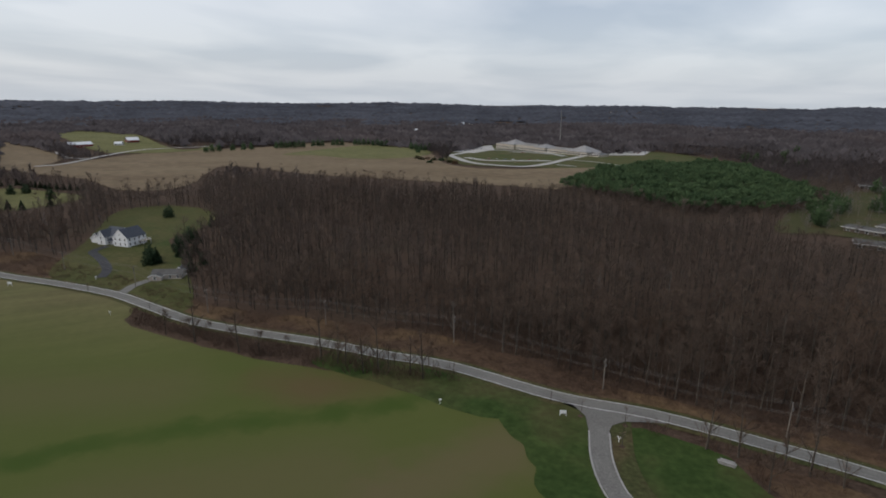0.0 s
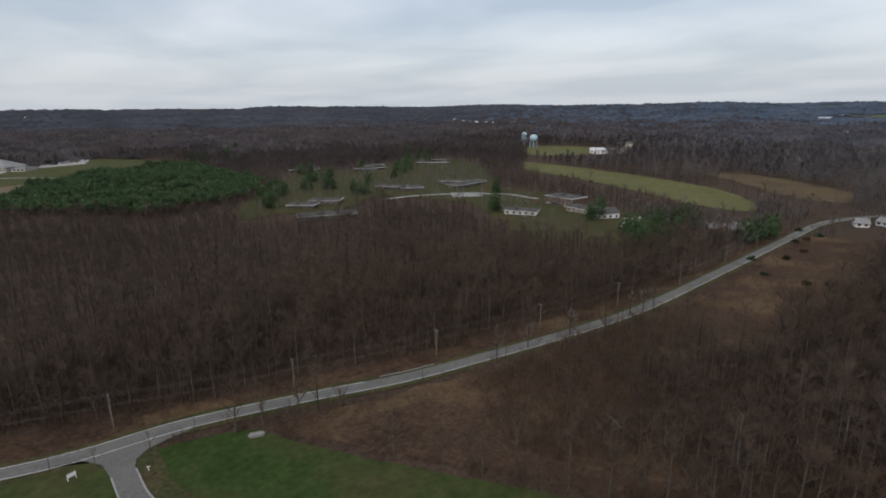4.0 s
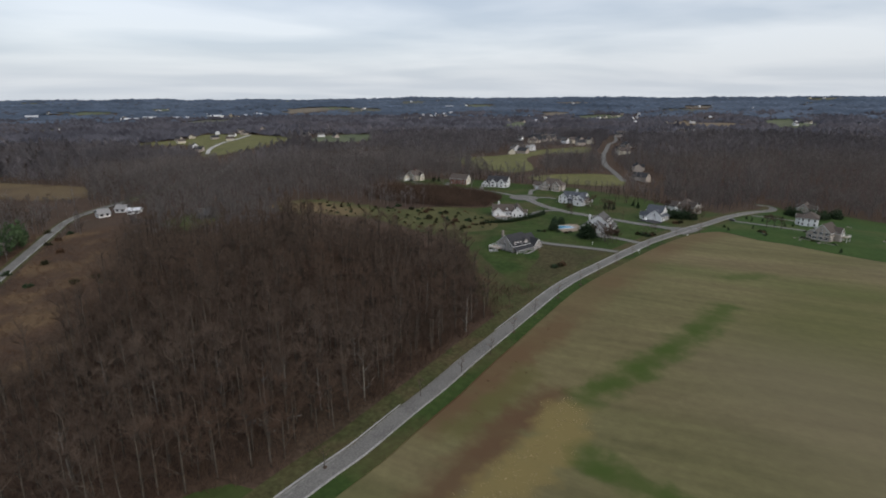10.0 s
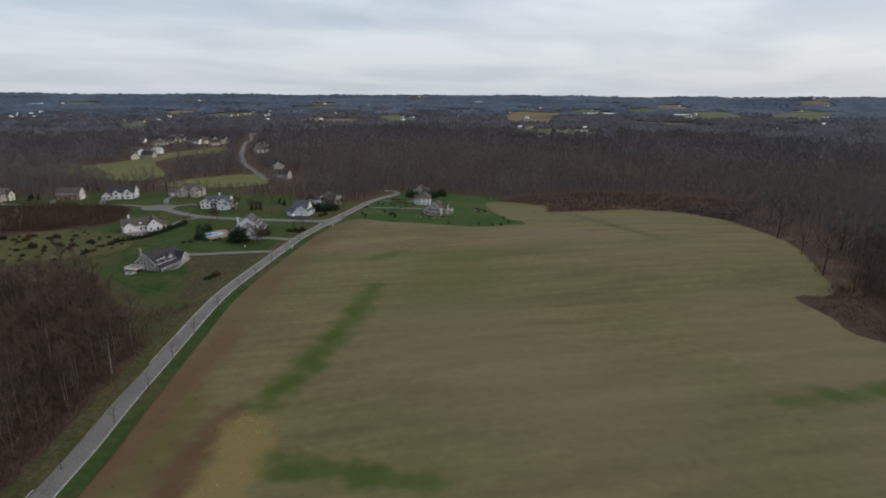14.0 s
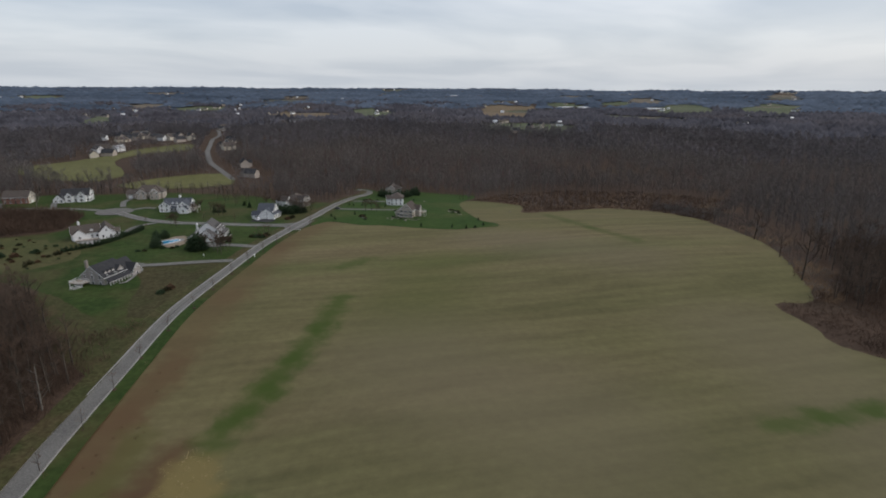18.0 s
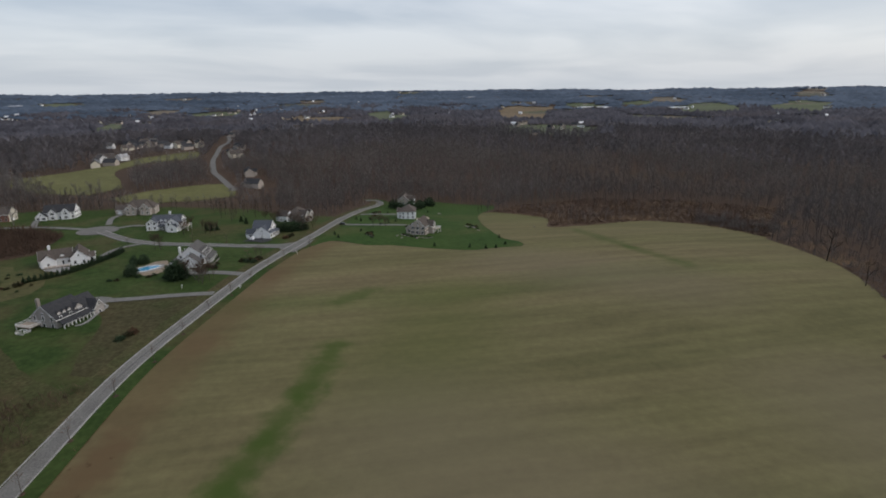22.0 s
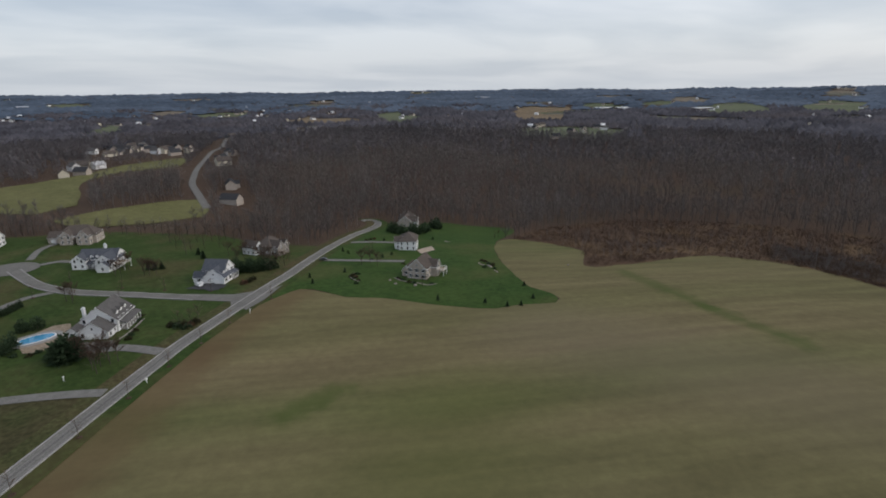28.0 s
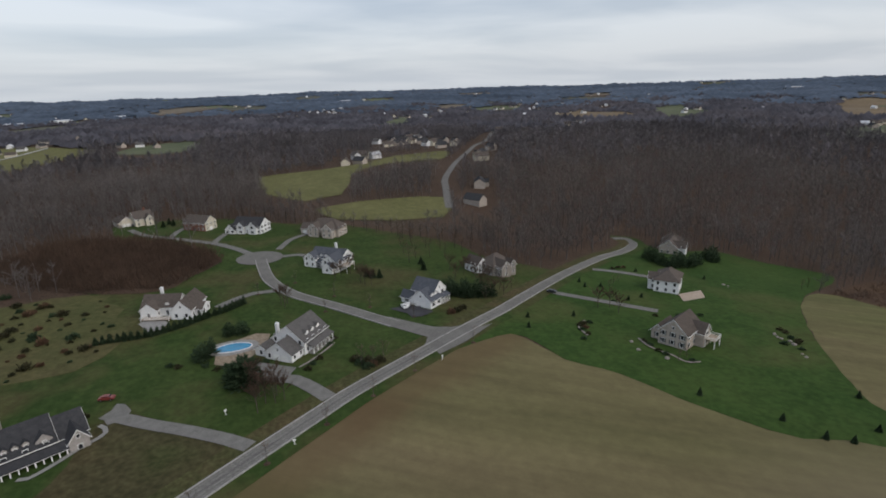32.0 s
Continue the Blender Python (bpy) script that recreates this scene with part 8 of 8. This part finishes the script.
# ---- the pool and small garden things ----
sandstone = material("tan_flagstones", (0.2, 0.155, 0.11), (0.29, 0.235, 0.175), 0.5, (0.24, 0.19, 0.14), 2.0, 0.4, 0.9, grain=0.3, grain_scale=1.5)
pool = new("swimming_pool")
pool.matrix_basis = spot(304.0, -184.0, 0.0, 82) @ Matrix.Diagonal((0.92, 1.06, 1.0, 1.0))
tagged(pool, "kidney-shaped blue swimming pool with pale paved surround", "pool")
def oval(bm, rx, ry, z0, z1, n=36, bend=0.0, hole=None):
    ring = [(rx * math.cos(2 * math.pi * k / n), ry * math.sin(2 * math.pi * k / n) + bend * math.cos(2 * math.pi * k / n) ** 2) for k in range(n)]
    lo, hi = [bm.verts.new((*p, z0)) for p in ring], [bm.verts.new((*p, z1)) for p in ring]
    bm.faces.new(hi)
    for k in range(n):
        bm.faces.new((lo[k], lo[(k + 1) % n], hi[(k + 1) % n], hi[k]))
    return bm
part("surround", oval(bmesh.new(), 9.6, 5.6, -1.0, 0.40), concrete, pool, "pale concrete pool surround")
part("coping", oval(bmesh.new(), 7.3, 3.5, 0.0, 0.46, bend=0.4), trim_white, pool, "white coping stones")
part("water", oval(bmesh.new(), 6.9, 3.1, 0.0, 0.475, bend=0.4), pool_blue, pool, "bright blue water")
draped("terrace", [(310.0, -185.9), (312.7, -193.0), (309.7, -197.9), (299.4, -194.6), (293.6, -189.1), (290.3, -180.9), (293.7, -177.0), (299.8, -178.0)], sandstone, 0.33, "tan stone terrace between pool and house", "terrace", 0, 0)
draped("terrace", [(344.7, -152.5), (351.6, -157.4), (340.4, -163.6), (334.2, -160.7), (334.9, -156.2)], concrete, 0.3, "pale paved terrace of the white house", "terrace", 0, 0)
draped("terrace", [(276.2, -375.4), (276.9, -391.5), (267.7, -383.1), (267.2, -368.5)], wood_deck, 0.35, "brown terrace behind the white house", "terrace", 0, 0)
draped("forecourt", [(291.1, -187.7), (278.4, -201.2), (270.3, -195.2), (279.0, -186.2)], gravel, 0.33, "grey forecourt by the garage", "driveway", 0, 0)
draped("forecourt", [(281.8, -149.5), (280.4, -151.8), (275.6, -153.6), (271.5, -152.4), (270.5, -148.0), (273.9, -147.0)], gravel, 0.33, "grey forecourt beside the grey house", "driveway", 0, 0)
draped("forecourt", [(312.1, -246.7), (313.2, -256.1), (301.5, -262.1), (298.3, -254.8)], dark_asphalt, 0.33, "dark asphalt forecourt", "driveway", 0, 0)
ribbon("garden_path", [(255.1, -130.7), (254.4, -133.1), (257.6, -137.7), (262.3, -142.8), (265.1, -146.7), (266.9, -148.0), (269.3, -147.6), (271.5, -146.1)], 1.3, concrete, 0.34, "pale curved garden path", "path", step=1.5)
for line in ([(278.0, -202.0), (280.9, -206.4), (286.2, -212.6), (290.8, -217.3)], [(244.1, -317.7), (236.8, -315.7), (228.4, -317.2), (222.6, -317.2), (220.5, -321.4)], [(232.9, -335.3), (231.6, -341.7), (228.7, -341.8)], [(254.2, -302.7), (262.0, -305.2), (266.6, -311.9)]):
    ribbon("bed_edging", line, 0.8, stone, 0.36, "low stone edging of a planting bed", "edging", step=1.5)


def mailbox(x, y, deg):
    base = new("mailbox")
    base.matrix_basis = spot(x, y, 0.2, deg)
    tagged(base, "white roadside mailbox on a white post", "mailbox", "mailboxes")
    part("post", solid((-0.08, 0.08, -0.08, 0.08, -0.3, 1.25)), trim_white, base)
    bm = solid((-0.16, 0.16, -0.4, 0.4, 1.2, 1.5))
    box = part("box", bm, trim_white, base)
    part("flag", solid((0.16, 0.19, 0.1, 0.2, 1.35, 1.6)), red_paint, box)


for i, (x, y) in enumerate([(237.4, -192.4), (260.5, -177.8), (261.2, -246.3)] + [(-43.1, 140.8), (-198.5, 164.6), (-246.1, 199.4), (9.2, 137.2)]):
    mailbox(x, y, i * 40)


def sign(x, y, deg):
    base = new("notice_board")
    base.matrix_basis = spot(x, y, 0.1, deg)
    tagged(base, "small white two-legged roadside notice board", "sign")
    for s in (-0.9, 0.9):
        part("leg", solid((s - 0.08, s + 0.08, -0.08, 0.08, -0.3, 2.0)), trim_white, base)
    part("board", solid((-0.9, 0.9, -0.05, 0.05, 0.9, 1.9)), trim_white, base)


for x, y in [(-277.0, 178.6), (-6.5, 145.5)]:
    sign(x, y, 20)
cx, cy = [(35.6, 135.3)][0]
culvert = new("culvert_headwall")
culvert.matrix_basis = spot(cx, cy, 0.0, -15)
tagged(culvert, "pale concrete culvert headwall in the grass", "culvert")
part("headwall", solid((-2.0, 2.0, -0.3, 0.3, -1, 0.8), (-2.2, 2.2, -0.4, 0.4, 0.8, 1.0)), concrete, culvert)
part("apron", solid((-1.8, 1.8, 0.3, 2.4, -1, 0.25)), concrete, culvert)
# guard rail where the country road crosses the hollow
rail = new("guard_rail")
rx_, ry_ = [(79.6, 143.2)][0]
rail.matrix_basis = spot(rx_, ry_, 0.2, 0)
tagged(rail, "grey steel guard rail beside the road", "guard rail")
pts = [(79.6, 143.2), (88.5, 140.9), (99.3, 139.3)]
for (x0, y0), (x1, y1) in zip(pts, pts[1:]):
    deg, length = between((x0, y0), (x1, y1))
    beam = part("beam", solid((0, length, -0.06, 0.06, 0.45, 0.78)), school_roof, rail)
    beam.matrix_basis = pose(x0 - rx_, y0 - ry_, 0, 0, 0, deg)
    for k in range(int(length / 3) + 1):
        p = part("post", solid((-0.08, 0.08, -0.08, 0.08, -0.4, 0.75)), weathered, rail)
        p.matrix_basis = pose(x0 - rx_ + math.cos(radians(deg)) * 3 * k, y0 - ry_ + math.sin(radians(deg)) * 3 * k, 0, 0, 0, deg)
